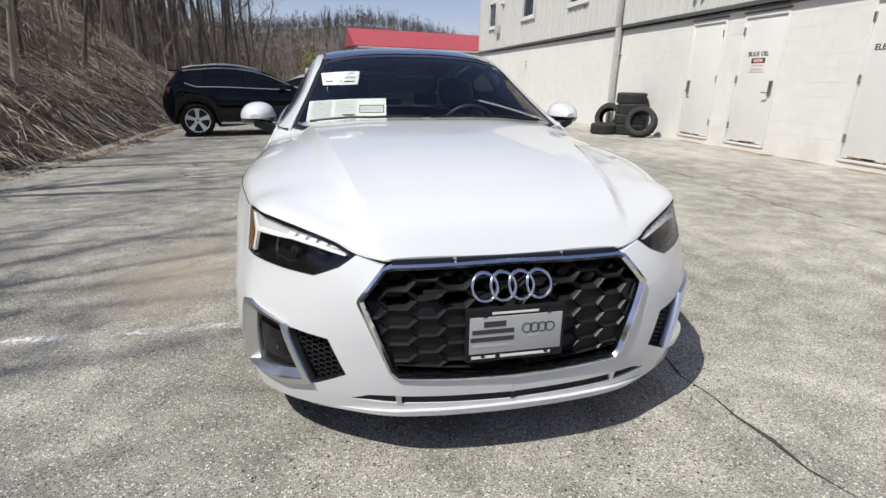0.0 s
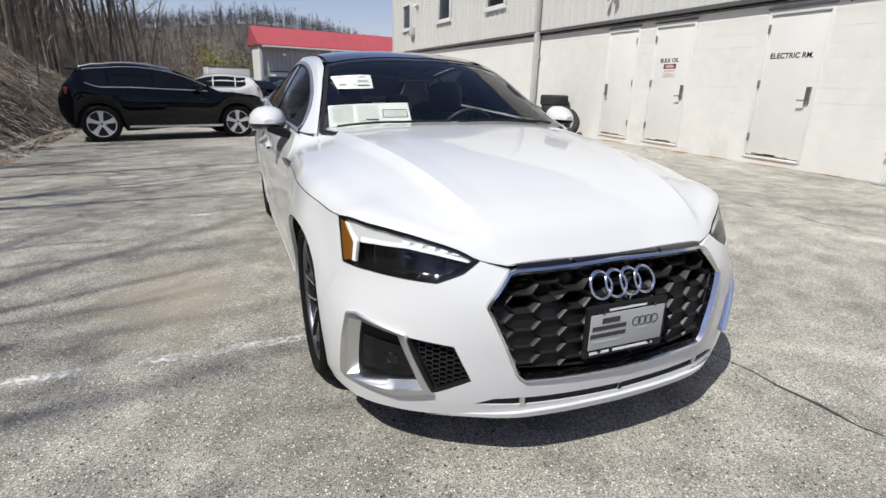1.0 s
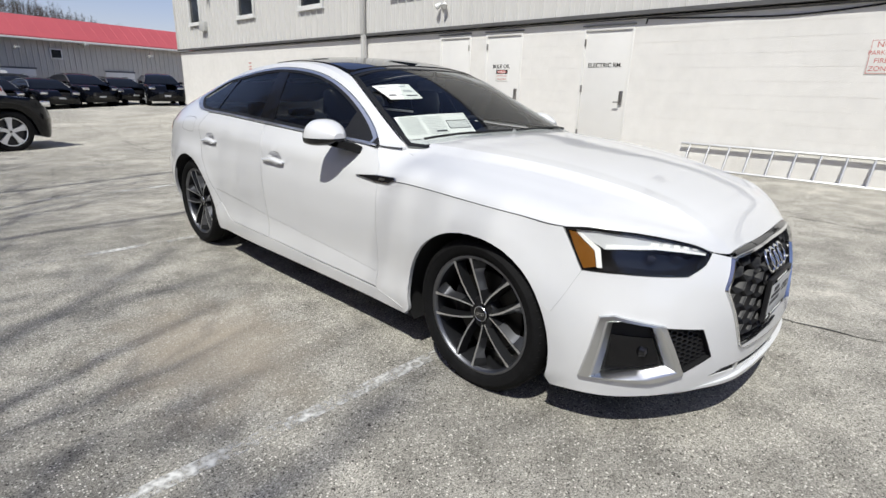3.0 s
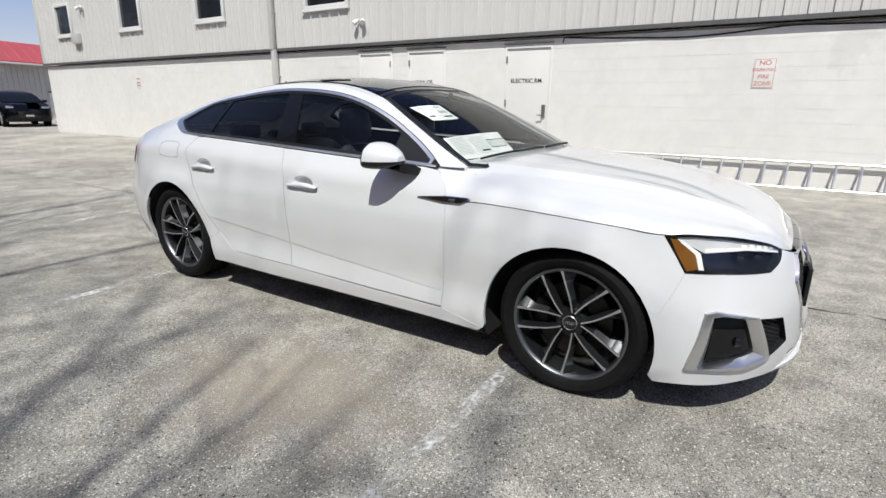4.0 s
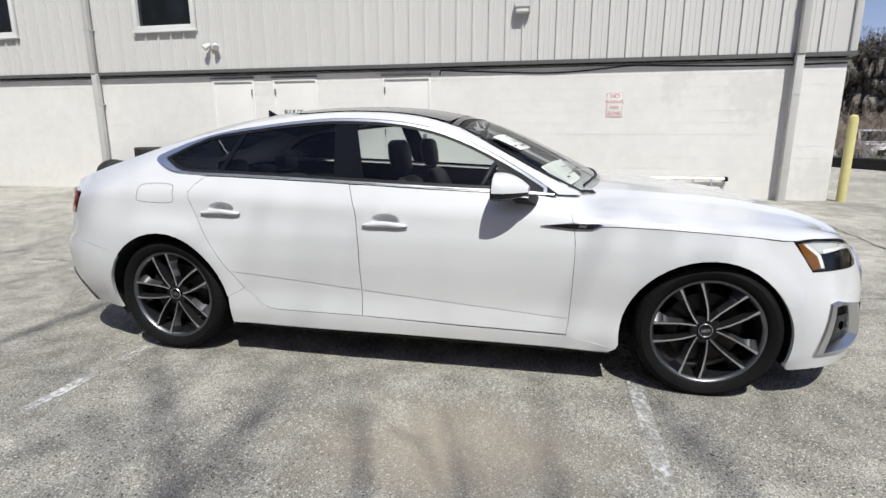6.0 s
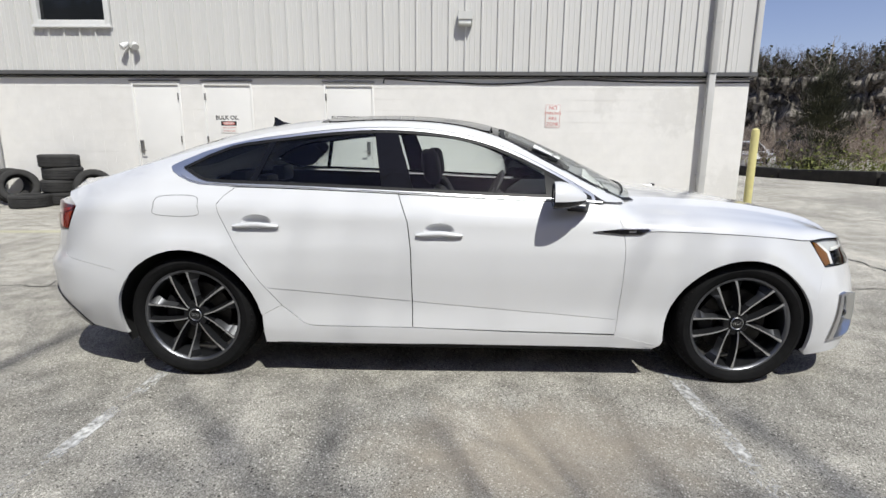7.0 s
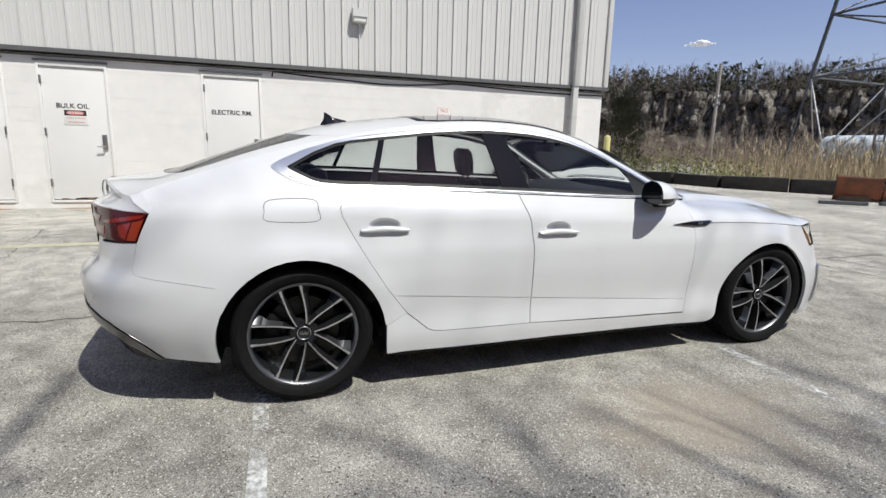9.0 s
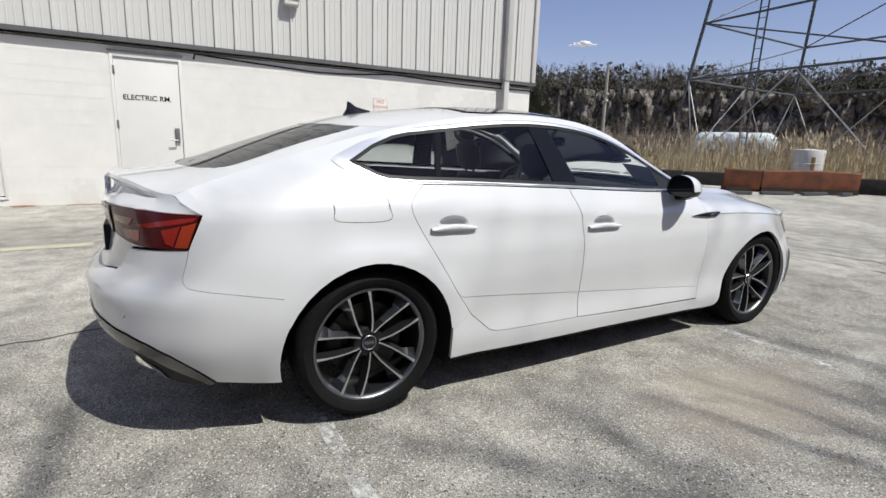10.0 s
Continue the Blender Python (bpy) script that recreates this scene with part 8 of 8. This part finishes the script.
hill = Geo()
def far_z(x, y):
    return -2 + 28 * step(80, 215, y) * (0.75 + 0.35 * noise.noise(Vector((x * 0.012, 0.3, 0)))) * (1 - 0.5 * step(0, 70, x))
hill.grid([[(x, y, far_z(x, y) + 1.2 * noise.noise(Vector((x * 0.05, y * 0.05, 0)))) for x in np.linspace(-160, 160, 50)] for y in np.linspace(80, 260, 24)])
solid("far_hill", hill, M["hill_wood"], "distant hill covered in bare woods", "hill", kind="structure", smooth=60)
fw = Geo()
brush_trees(fw, lambda rn: (lambda x, y: (x, y, far_z(x, y) - 0.3))(rn.uniform(-90, 90), rn.uniform(95, 262)), 6400, 3, 5.0, 34, 0.034, 0.4)
brush_trees(fw, lambda rn: (lambda x, y: (x, y, far_z(x, y) - 0.3))(rn.uniform(-75, 90), rn.uniform(195, 225)), 420, 4, 7.0, 48, 0.024, 0.5)
solid("far_woods", fw, M["hill_wood"], "distant leafless woods on the hill", "woods", kind="stuff", smooth=0)
uw = Geo()
brush_trees(uw, lambda rn: (lambda x, y: (x, y, bank_z(x, y)))((lambda y: toe(y) - rn.uniform(0.8, 26))(20) , rn.uniform(12, 75)), 620, 9, 4.2, 18, 0.02)
brush_trees(uw, lambda rn: (rn.uniform(-14, -1), rn.uniform(52, 75), -0.6), 160, 10, 6.5, 22, 0.02)
brush_trees(uw, lambda rn: (lambda x, y: (x, y, bank_z(x, y) - 0.05))(*(lambda y: (toe(y) - rn.uniform(0.9, 13), y))(rn.uniform(7, 34))), 620, 17, 2.4, 26, 0.0075)
solid("underwood", uw, M["twig"], "bare saplings and brush among the trees", "brush", kind="stuff", smooth=0)


bud = Geo()
rn = random.Random(61)
for cx_, cy_, cz_, rr_ in [(rn.gauss(-0.8, 1.1), rn.gauss(52, 1.5), rn.uniform(1.0, 3.6), rn.uniform(0.5, 1.1)) for _ in range(16)]:
    for _ in range(150):
        p = Vector((cx_ + rn.gauss(0, rr_ * 0.6), cy_ + rn.gauss(0, rr_ * 0.6), max(0.0, cz_ + rn.gauss(0, rr_ * 0.6))))
        bud.add([p + Vector((rn.uniform(-0.11, 0.11), rn.uniform(-0.11, 0.11), rn.uniform(-0.11, 0.11))) for _ in range(3)], [(0, 1, 2)])
solid("budding_shrubs", bud, M["bud_green"], "shrubs with yellow-green buds beside the workshop", "shrubs", kind="stuff", smooth=0)


# ---- quarry face and its woods ----
cl = [(95, 8), (78, -8), (64, -24), (52, -38), (36, -52), (16, -62), (-8, -68)]
def cliff_at(u):
    u = min(max(u, 0), 0.9999) * (len(cl) - 1)
    i = int(u)
    return Vector(cl[i]).lerp(Vector(cl[i + 1]), u - i)
rows = []
NU, NZ = 420, 40
for i in range(NU + 1):
    u = i / NU
    p = cliff_at(u)
    d = (cliff_at(min(u + 0.01, 1)) - cliff_at(max(u - 0.01, 0))).normalized()
    nrm = Vector((d.y, -d.x))
    if nrm.dot(-p) < 0:
        nrm = -nrm
    ht = 10.2 - 3.2 * u + 0.9 * noise.noise(Vector((u * 14, 0, 0)))
    r_ = []
    for j in range(NZ + 1):
        v = j / NZ
        z = -1.5 + (ht + 1.5) * v
        rid = abs(noise.noise(Vector((u * 60, v * 2.6, 1)))) * 2.6 + abs(noise.noise(Vector((u * 30, v * 6.0, 4)))) * 1.6 + abs(noise.noise(Vector((u * 190, v * 3.5, 7)))) * 1.6 + noise.noise(Vector((u * 420, v * 14, 5))) * 0.5
        q = p + nrm * (6.5 * max(0.0, 0.6 - v) ** 1.3 + rid)
        r_.append((q.x, q.y, z))
    back = p - nrm * 60
    r_.append((p.x - nrm.x * 4, p.y - nrm.y * 4, ht + 0.4))
    r_.append((back.x, back.y, ht + 5))
    rows.append(r_)
g = Geo().grid(rows)
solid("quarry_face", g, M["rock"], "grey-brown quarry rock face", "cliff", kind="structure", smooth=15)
def cliff_top(rn):
    u = rn.uniform(0, 1)
    p = cliff_at(u)
    s = rn.uniform(1, 26)
    dirn = p.normalized()
    return (p.x + dirn.x * s, p.y + dirn.y * s, 10.2 - 3.2 * u - 1.3 + s * 0.08)
qw = Geo()
brush_trees(qw, cliff_top, 5200, 21, 4.6, 30, 0.026, 0.5)
solid("quarry_woods", qw, M["far_wood"], "bare trees along the top of the quarry", "woods", kind="stuff", smooth=0)
ev = Geo()
rn = random.Random(33)
for _ in range(1000):
    x, y, z = cliff_top(rn)
    h = rn.uniform(1.8, 4.6)
    for k in range(44):
        v = rn.random()
        rr = (1 - v ** 1.6) * h * 0.45 * rn.uniform(0.3, 1) + 0.12
        a = rn.uniform(0, 6.28)
        c = Vector((x + rr * math.cos(a), y + rr * math.sin(a), z + 0.3 + v * h))
        e = 0.34
        ev.add([c + Vector((rn.uniform(-e, e), rn.uniform(-e, e), rn.uniform(-e, e))) for _ in range(3)], [(0, 1, 2)])
solid("quarry_evergreens", ev, M["evergreen"], "dark evergreens along the top of the quarry", "trees", kind="stuff", smooth=0)
bw = Geo()
def foot(rn):
    u = rn.uniform(0, 1)
    p = cliff_at(u)
    f_ = rn.uniform(0.35, 0.9)
    return (p.x * f_ + 2, p.y * f_ - 2, -0.6)
brush_trees(bw, foot, 3600, 22, 3.4, 24, 0.016)
solid("quarry_brush", bw, M["twig"], "bare brush below the quarry face", "brush", kind="stuff", smooth=0)

# rough ground past the lot, kerb and reeds
g = Geo()
rows = []
for i in range(40):
    u = i / 39
    a = Vector((26, -4.2)).lerp(Vector((-6, -17.8)), u)
    d = Vector((0.55, -0.83))
    rows.append([(a.x + d.x * s, a.y + d.y * s, 0.03 + 0.1 * step(0.3, 2.5, s) + 0.15 * noise.noise(Vector((a.x + d.x * s, a.y + d.y * s, 0))) * step(0.2, 1.5, s) - (0.14 if s == 0 else 0)) for s in (0.0, 0.4, 1.0, 2, 3.5, 6, 10, 18, 40)])
g.grid(rows, flip=True)
solid("verge", g, M["dirt"], "rough dirt verge beyond the lot", "ground", kind="structure", smooth=60)
K0 = [(26, -5.4), (14.5, -7.2), (11.4, -7.95), (10.0, -8.45), (8.6, -9.6), (5.5, -12.6), (1.5, -15.6), (-3, -18)]
n = 0
for (ax_, ay_), (bx_, by_) in zip(K0, K0[1:]):
    ln = math.hypot(bx_ - ax_, by_ - ay_)
    m_ = max(1, round(ln / 2.4))
    for k in range(m_):
        u0, u1 = k / m_, (k + 1) / m_
        mx, my = ax_ + (bx_ - ax_) * (u0 + u1) / 2, ay_ + (by_ - ay_) * (u0 + u1) / 2
        tb = solid("kerb_beam", Geo().box(-ln / m_ / 2 + 0.02, ln / m_ / 2 - 0.02, -0.22, 0.22, -0.05, 0.42, 0.05), M["timber"], "dark low kerb beam edging the lot", "kerb", "kerb beams", m=pose(mx, my, ground_z(8, -10) + 0.02 * math.sin(n * 3.1), 0, 1.2 * math.sin(n * 2.3), math.degrees(math.atan2(by_ - ay_, bx_ - ax_))))
        n += 1
rd_ = Geo()
rn = random.Random(44)
for _ in range(7600):
    u = rn.random() ** 0.75
    a = Vector((12.6, -9.3)).lerp(Vector((-4, -20.0)), u)
    s = rn.uniform(0, 5.5)
    p = Vector((a.x + 0.45 * s, a.y - 0.85 * s, 0.05))
    h = rn.uniform(1.0, 2.2) * (0.75 + 0.35 * noise.noise(Vector((p.x * 0.5, p.y * 0.5, 0))) + 0.2 * u)
    ang = rn.uniform(0, 3.14)
    w = Vector((math.cos(ang), math.sin(ang), 0)) * rn.uniform(0.006, 0.014)
    ben = Vector((rn.gauss(0, 0.14), rn.gauss(0, 0.14), 0))
    t1, t2 = p + ben * 0.35 + Vector((0, 0, h * 0.6)), p + ben + Vector((0, 0, h))
    rd_.add([p - w, p + w, t1 + w * 0.7, t1 - w * 0.7, t2], [(0, 1, 2, 3), (3, 2, 4)])
    if rn.random() < 0.35:
        q = t2 - Vector((0, 0, 0.05))
        rd_.add([q - w * 3, q + w * 3, q + ben * 0.3 + Vector((0, 0, 0.22))], [(0, 1, 2)])
    if rn.random() < 0.8:
        q = p.lerp(t1, rn.uniform(0.3, 1))
        e = Vector((rn.uniform(-0.3, 0.3), rn.uniform(-0.3, 0.3), rn.uniform(0.0, 0.3)))
        rd_.add([q - w * 0.8, q + w * 0.8, q + e], [(0, 1, 2)])
solid("reeds", rd_, M["reed"], "tall dry tan reeds behind the kerb", "reeds", kind="stuff", smooth=0)
gb = Geo()
for _ in range(5200):
    c = rn.choice(((14.2, -8.3, 1.2, 1.0), (12.2, -9.0, 1.3, 1.1), (16.4, -8.4, 1.2, 0.8), (10.8, -9.6, 0.9, 0.8), (13.2, -9.4, 1.4, 1.3)))
    p = Vector((c[0] + rn.gauss(0, c[2] * 0.6), c[1] + rn.gauss(0, 0.5), 0.1 + abs(rn.gauss(0, c[3] * 0.5))))
    e = 0.06
    gb.add([p + Vector((rn.uniform(-e, e), rn.uniform(-e, e), rn.uniform(-e, e))) for _ in range(3)], [(0, 1, 2)])
solid("green_shrubs", gb, M["spring_green"], "low shrubs with fresh green leaves", "shrubs", kind="stuff", smooth=0)


def leafy_tree(x, y, h, w, seed, leaf, label, n_=4200, dense_low=True):
    t, l_ = tree_geo(seed, h, 0.09, 0.9, 2, 0.05, 0.12)
    ob = thing("evergreen_tree", label, "tree", pose(x, y, 0.0))
    part("trunk", t, M["bark"], ob, "", 60)
    part("bough", l_, M["bark"], ob, "", 60)
    rn_ = random.Random(seed)
    lf = Geo()
    clumps = []
    for _ in range(95):
        v = rn_.random() ** 0.9
        rr = w * (0.25 + 0.9 * (1 - v)) * rn_.uniform(0.25, 1.0) * (0.6 if v < 0.1 else 1)
        a = rn_.uniform(0, 6.28)
        clumps.append((Vector((rr * math.cos(a), rr * math.sin(a), 0.35 + v * h * 0.82)), rn_.uniform(0.14, 0.34)))
    for _ in range(n_):
        c, r_ = rn_.choice(clumps)
        p = c + Vector((rn_.gauss(0, r_ * 0.6), rn_.gauss(0, r_ * 0.6), rn_.gauss(0, r_ * 0.45)))
        d = Vector((p.x, p.y, 0.9)).normalized() * rn_.uniform(0.06, 0.15)
        s = Vector((-d.y, d.x, rn_.uniform(-0.05, 0.05))).normalized() * 0.018
        lf.add([p - s, p + s, p + d], [(0, 1, 2)])
    part("crown", lf, M[leaf], ob, "", 0)


leafy_tree(15.9, -9.2, 4.3, 1.35, 71, "evergreen", "small dark evergreen tree behind the kerb", 13000)
make_tree(77, 5.6, 0.05, pose(16.9, -9.4, 0.0), 0.9, "bark_pale", 3, 0, 0.1, "slender bare tree beside the evergreen")
br = Geo()
brush_trees(br, lambda rn: (rn.uniform(12.5, 27), rn.uniform(-15, -8.6), 0.0), 240, 55, 2.2, 34, 0.01)
solid("roadside_brush", br, M["twig"], "grey bare brush behind the kerb", "brush", kind="stuff", smooth=0)

# ---- plough, drum, tank, pole, tower ----
pl = thing("snow_plough", "rusty orange snow plough blade set down by the kerb", "plough", pose(5.64, -10.1, ground_z(6, -10), 0, 0, -122))
for x0, x1, bend in ((-1.68, -0.75, 0.25), (-0.72, 2.0, 0.0)):
    g = Geo()
    rows = []
    for x in np.linspace(x0, x1, 10):
        yo = bend * (x1 - x)
        hh = 0.64 + 0.02 * math.sin(x * 2.1)
        rows.append([(x, yo + 0.06, 0.02), (x, yo - 0.02, 0.1), (x, yo - 0.05, 0.3), (x, yo - 0.05, hh - 0.03), (x, yo - 0.03, hh), (x, yo + 0.06, hh), (x, yo + 0.06, hh - 0.03), (x, yo - 0.01, hh - 0.05), (x, yo - 0.01, 0.3), (x, yo + 0.1, 0.02)])
    g.grid(rows, closed=True)
    part("blade", g, M["plow"], pl, "curved orange blade with worn paint", 20)
    for x in np.linspace(x0 + 0.1, x1 - 0.1, 6):
        part("rib", Geo().box(x - 0.02, x + 0.02, 0.0 + bend * (x1 - x), 0.14 + bend * (x1 - x), 0.1, 0.56), M["plow"], pl)
    part("cutting_edge", Geo().box(x0, x1, -0.06 + bend * (x1 - x0) * 0.4, -0.02 + bend * (x1 - x0) * 0.4, 0.0, 0.14), M["rust_dark"], pl)
part("frame", Geo().box(-0.6, 0.6, 0.2, 1.3, 0.12, 0.25, 0.02).tube([(-1.2, 0.3, 0.3), (0.0, 1.4, 0.35)], 0.06, 8).tube([(1.4, 0.2, 0.3), (0.0, 1.4, 0.35)], 0.06, 8), M["galv"], pl)
for i, x in enumerate((-1.9, -0.3, 1.1, 2.4)):
    solid("scrap_steel", Geo().box(-0.5, 0.5, -0.06, 0.06, 0, 0.08, 0.01), M["galv"], "dark steel bar lying beside the plough", "scrap", "scrap steel", m=pose(5.3 - 0.5 * x * 0.53, -9.75 - x * 0.85 + 0.35, ground_z(6, -10), 0, 0, -122 + 12 * i))
dr = thing("drum", "large white painted steel drum streaked with rust", "drum", pose(6.75, -13.4, 0.0) @ Matrix.Diagonal((0.64, 0.64, 0.93, 1)))
part("shell", Geo().lathe([(0.7, 0.0), (0.72, 0.03), (0.72, 0.5), (0.735, 0.52), (0.72, 0.54), (0.72, 1.0), (0.735, 1.02), (0.72, 1.04), (0.72, 1.46), (0.7, 1.5), (0.0, 1.54)], 28, "z"), M["drum"], dr)
for a in (2.2, 3.3, 3.6):
    part("rust_patch", Geo().grid([[(0.726 * math.cos(a + da), 0.726 * math.sin(a + da), z) for da in np.linspace(0, 0.25, 5)] for z in (0.7, 0.9, 1.25)]), M["rust"], dr)
tk = thing("tank", "pale tank lying behind the reeds", "tank", pose(18.5, -28.4, 1.9, 0, 0, 28) @ Matrix.Scale(0.8, 4))
part("shell", Geo().lathe([(0.0, -3.1), (0.5, -3.0), (0.85, -2.6), (0.9, -2.2), (0.9, 2.2), (0.85, 2.6), (0.5, 3.0), (0.0, 3.1)], 24, "x"), M["blue_shade"], tk)
for x in (-1.6, 1.6):
    part("saddle", Geo().box(x - 0.2, x + 0.2, -0.7, 0.7, -2.4, -0.5, 0.02), M["galv"], tk)
up = thing("utility_pole", "weathered utility pole with insulators", "pole", pose(34.0, -32.4, -0.5))
part("pole", Geo().tube([(0, 0, 0), (0.0, 0, 9.6)], [0.19, 0.12], 10), M["wood_pole"], up)
for z in (6.1, 6.7):
    part("crossarm", Geo().tube([(-0.8, 0.5, z), (0.8, -0.5, z)], 0.06, 6), M["wood_pole"], up)
    for k in (-0.7, -0.3, 0.3, 0.7):
        part("insulator", Geo().lathe([(0.06, 0), (0.08, 0.1), (0.05, 0.2), (0.0, 0.25)], 8, "z", (k, -k * 0.6, z)), M["steel"], up)
# a small cloud far off; its own glow stands in for sunlight
cg = Geo()
rn = random.Random(12)
for _ in range(60):
    h_ = max(-9.0, min(9.0, rn.gauss(0, 4.6)))
    c = Vector((286.3 + h_ * 0.67 + rn.gauss(0, 1), -271.1 + h_ * 0.74, 74 + abs(rn.gauss(0, 1.0)) * max(0.2, 1 - abs(h_) / 12)))
    r_ = rn.uniform(1.4, 2.4) * max(0.35, 1 - abs(h_) / 12)
    cg.grid([[c + Vector((math.cos(a) * math.sin(b), math.sin(a) * math.sin(b), math.cos(b) * 0.6)) * r_ * (1 + 0.25 * noise.noise(Vector((a, b * 2, r_ * 9)))) for a in np.linspace(0, 2 * math.pi, 12, endpoint=False)] for b in np.linspace(0.05, math.pi - 0.05, 8)], closed=True)
solid("cloud_backdrop", cg, M["cloud"], "small white fair-weather cloud", "cloud", kind="structure", smooth=60)

tw_ = thing("lattice_tower", "steel lattice tower with braced legs", "tower", Matrix())
KNEE = 5.38
LEG = [Vector((17.98, -22.19)), Vector((18.17, -34.26)), Vector((6.12, -33.53)), Vector((5.98, -21.46))]
MID = sum(LEG, Vector((0, 0))) / 4
def leg_at(i, z):
    k = 1.0 - 0.0195 * (z - KNEE)
    q = MID + (LEG[i] - MID) * k
    return (q.x, q.y, z)
RINGS = [KNEE, 8.46, 13.1, 18.2, 23.9]
for i in range(4):
    j = (i + 1) % 4
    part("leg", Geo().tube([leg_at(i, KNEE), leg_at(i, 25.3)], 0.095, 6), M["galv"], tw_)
    part("lower_leg", Geo().tube([leg_at(i, KNEE), leg_at(i, 0.0)], 0.05, 6), M["galv"], tw_)
    a, b_ = Vector(leg_at(i, KNEE)), Vector(leg_at(j, KNEE))
    c0, c1 = Vector(leg_at(i, 0.0)), Vector(leg_at(j, 0.0))
    for p, q in ((a, c0.lerp(c1, 0.22)), (b_, c0.lerp(c1, 0.78)), (a.lerp(b_, 0.5), c0.lerp(c1, 0.1)), (a.lerp(b_, 0.5), c0.lerp(c1, 0.9))):
        part("brace", Geo().tube([p, q], 0.036, 5), M["galv_lit"], tw_, "steel brace in a sunlit tone")
    for z0, z1 in zip(RINGS, RINGS[1:]):
        part("ring_beam", Geo().tube([leg_at(i, z0), leg_at(j, z0)], 0.065, 5), M["galv"], tw_)
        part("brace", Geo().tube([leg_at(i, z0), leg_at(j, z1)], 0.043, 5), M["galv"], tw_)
    part("footing", Geo().box(LEG[i].x - 0.5, LEG[i].x + 0.5, LEG[i].y - 0.5, LEG[i].y + 0.5, -0.2, 0.3, 0.04), M["drum"], tw_)
for s in (-0.22, 0.22):
    part("ladder_rail", Geo().tube([(15.8 + s, -24.72, 0.0), (15.5 + s, -25.0, 22.5)], 0.05, 5), M["galv"], tw_)
for k in range(40):
    part("ladder_rung", Geo().tube([(15.55 - 0.0075 * k, -24.73 - 0.007 * k, 0.5 + k * 0.55), (16.05 - 0.0075 * k, -24.73 - 0.007 * k, 0.5 + k * 0.55)], 0.022, 4), M["galv"], tw_)
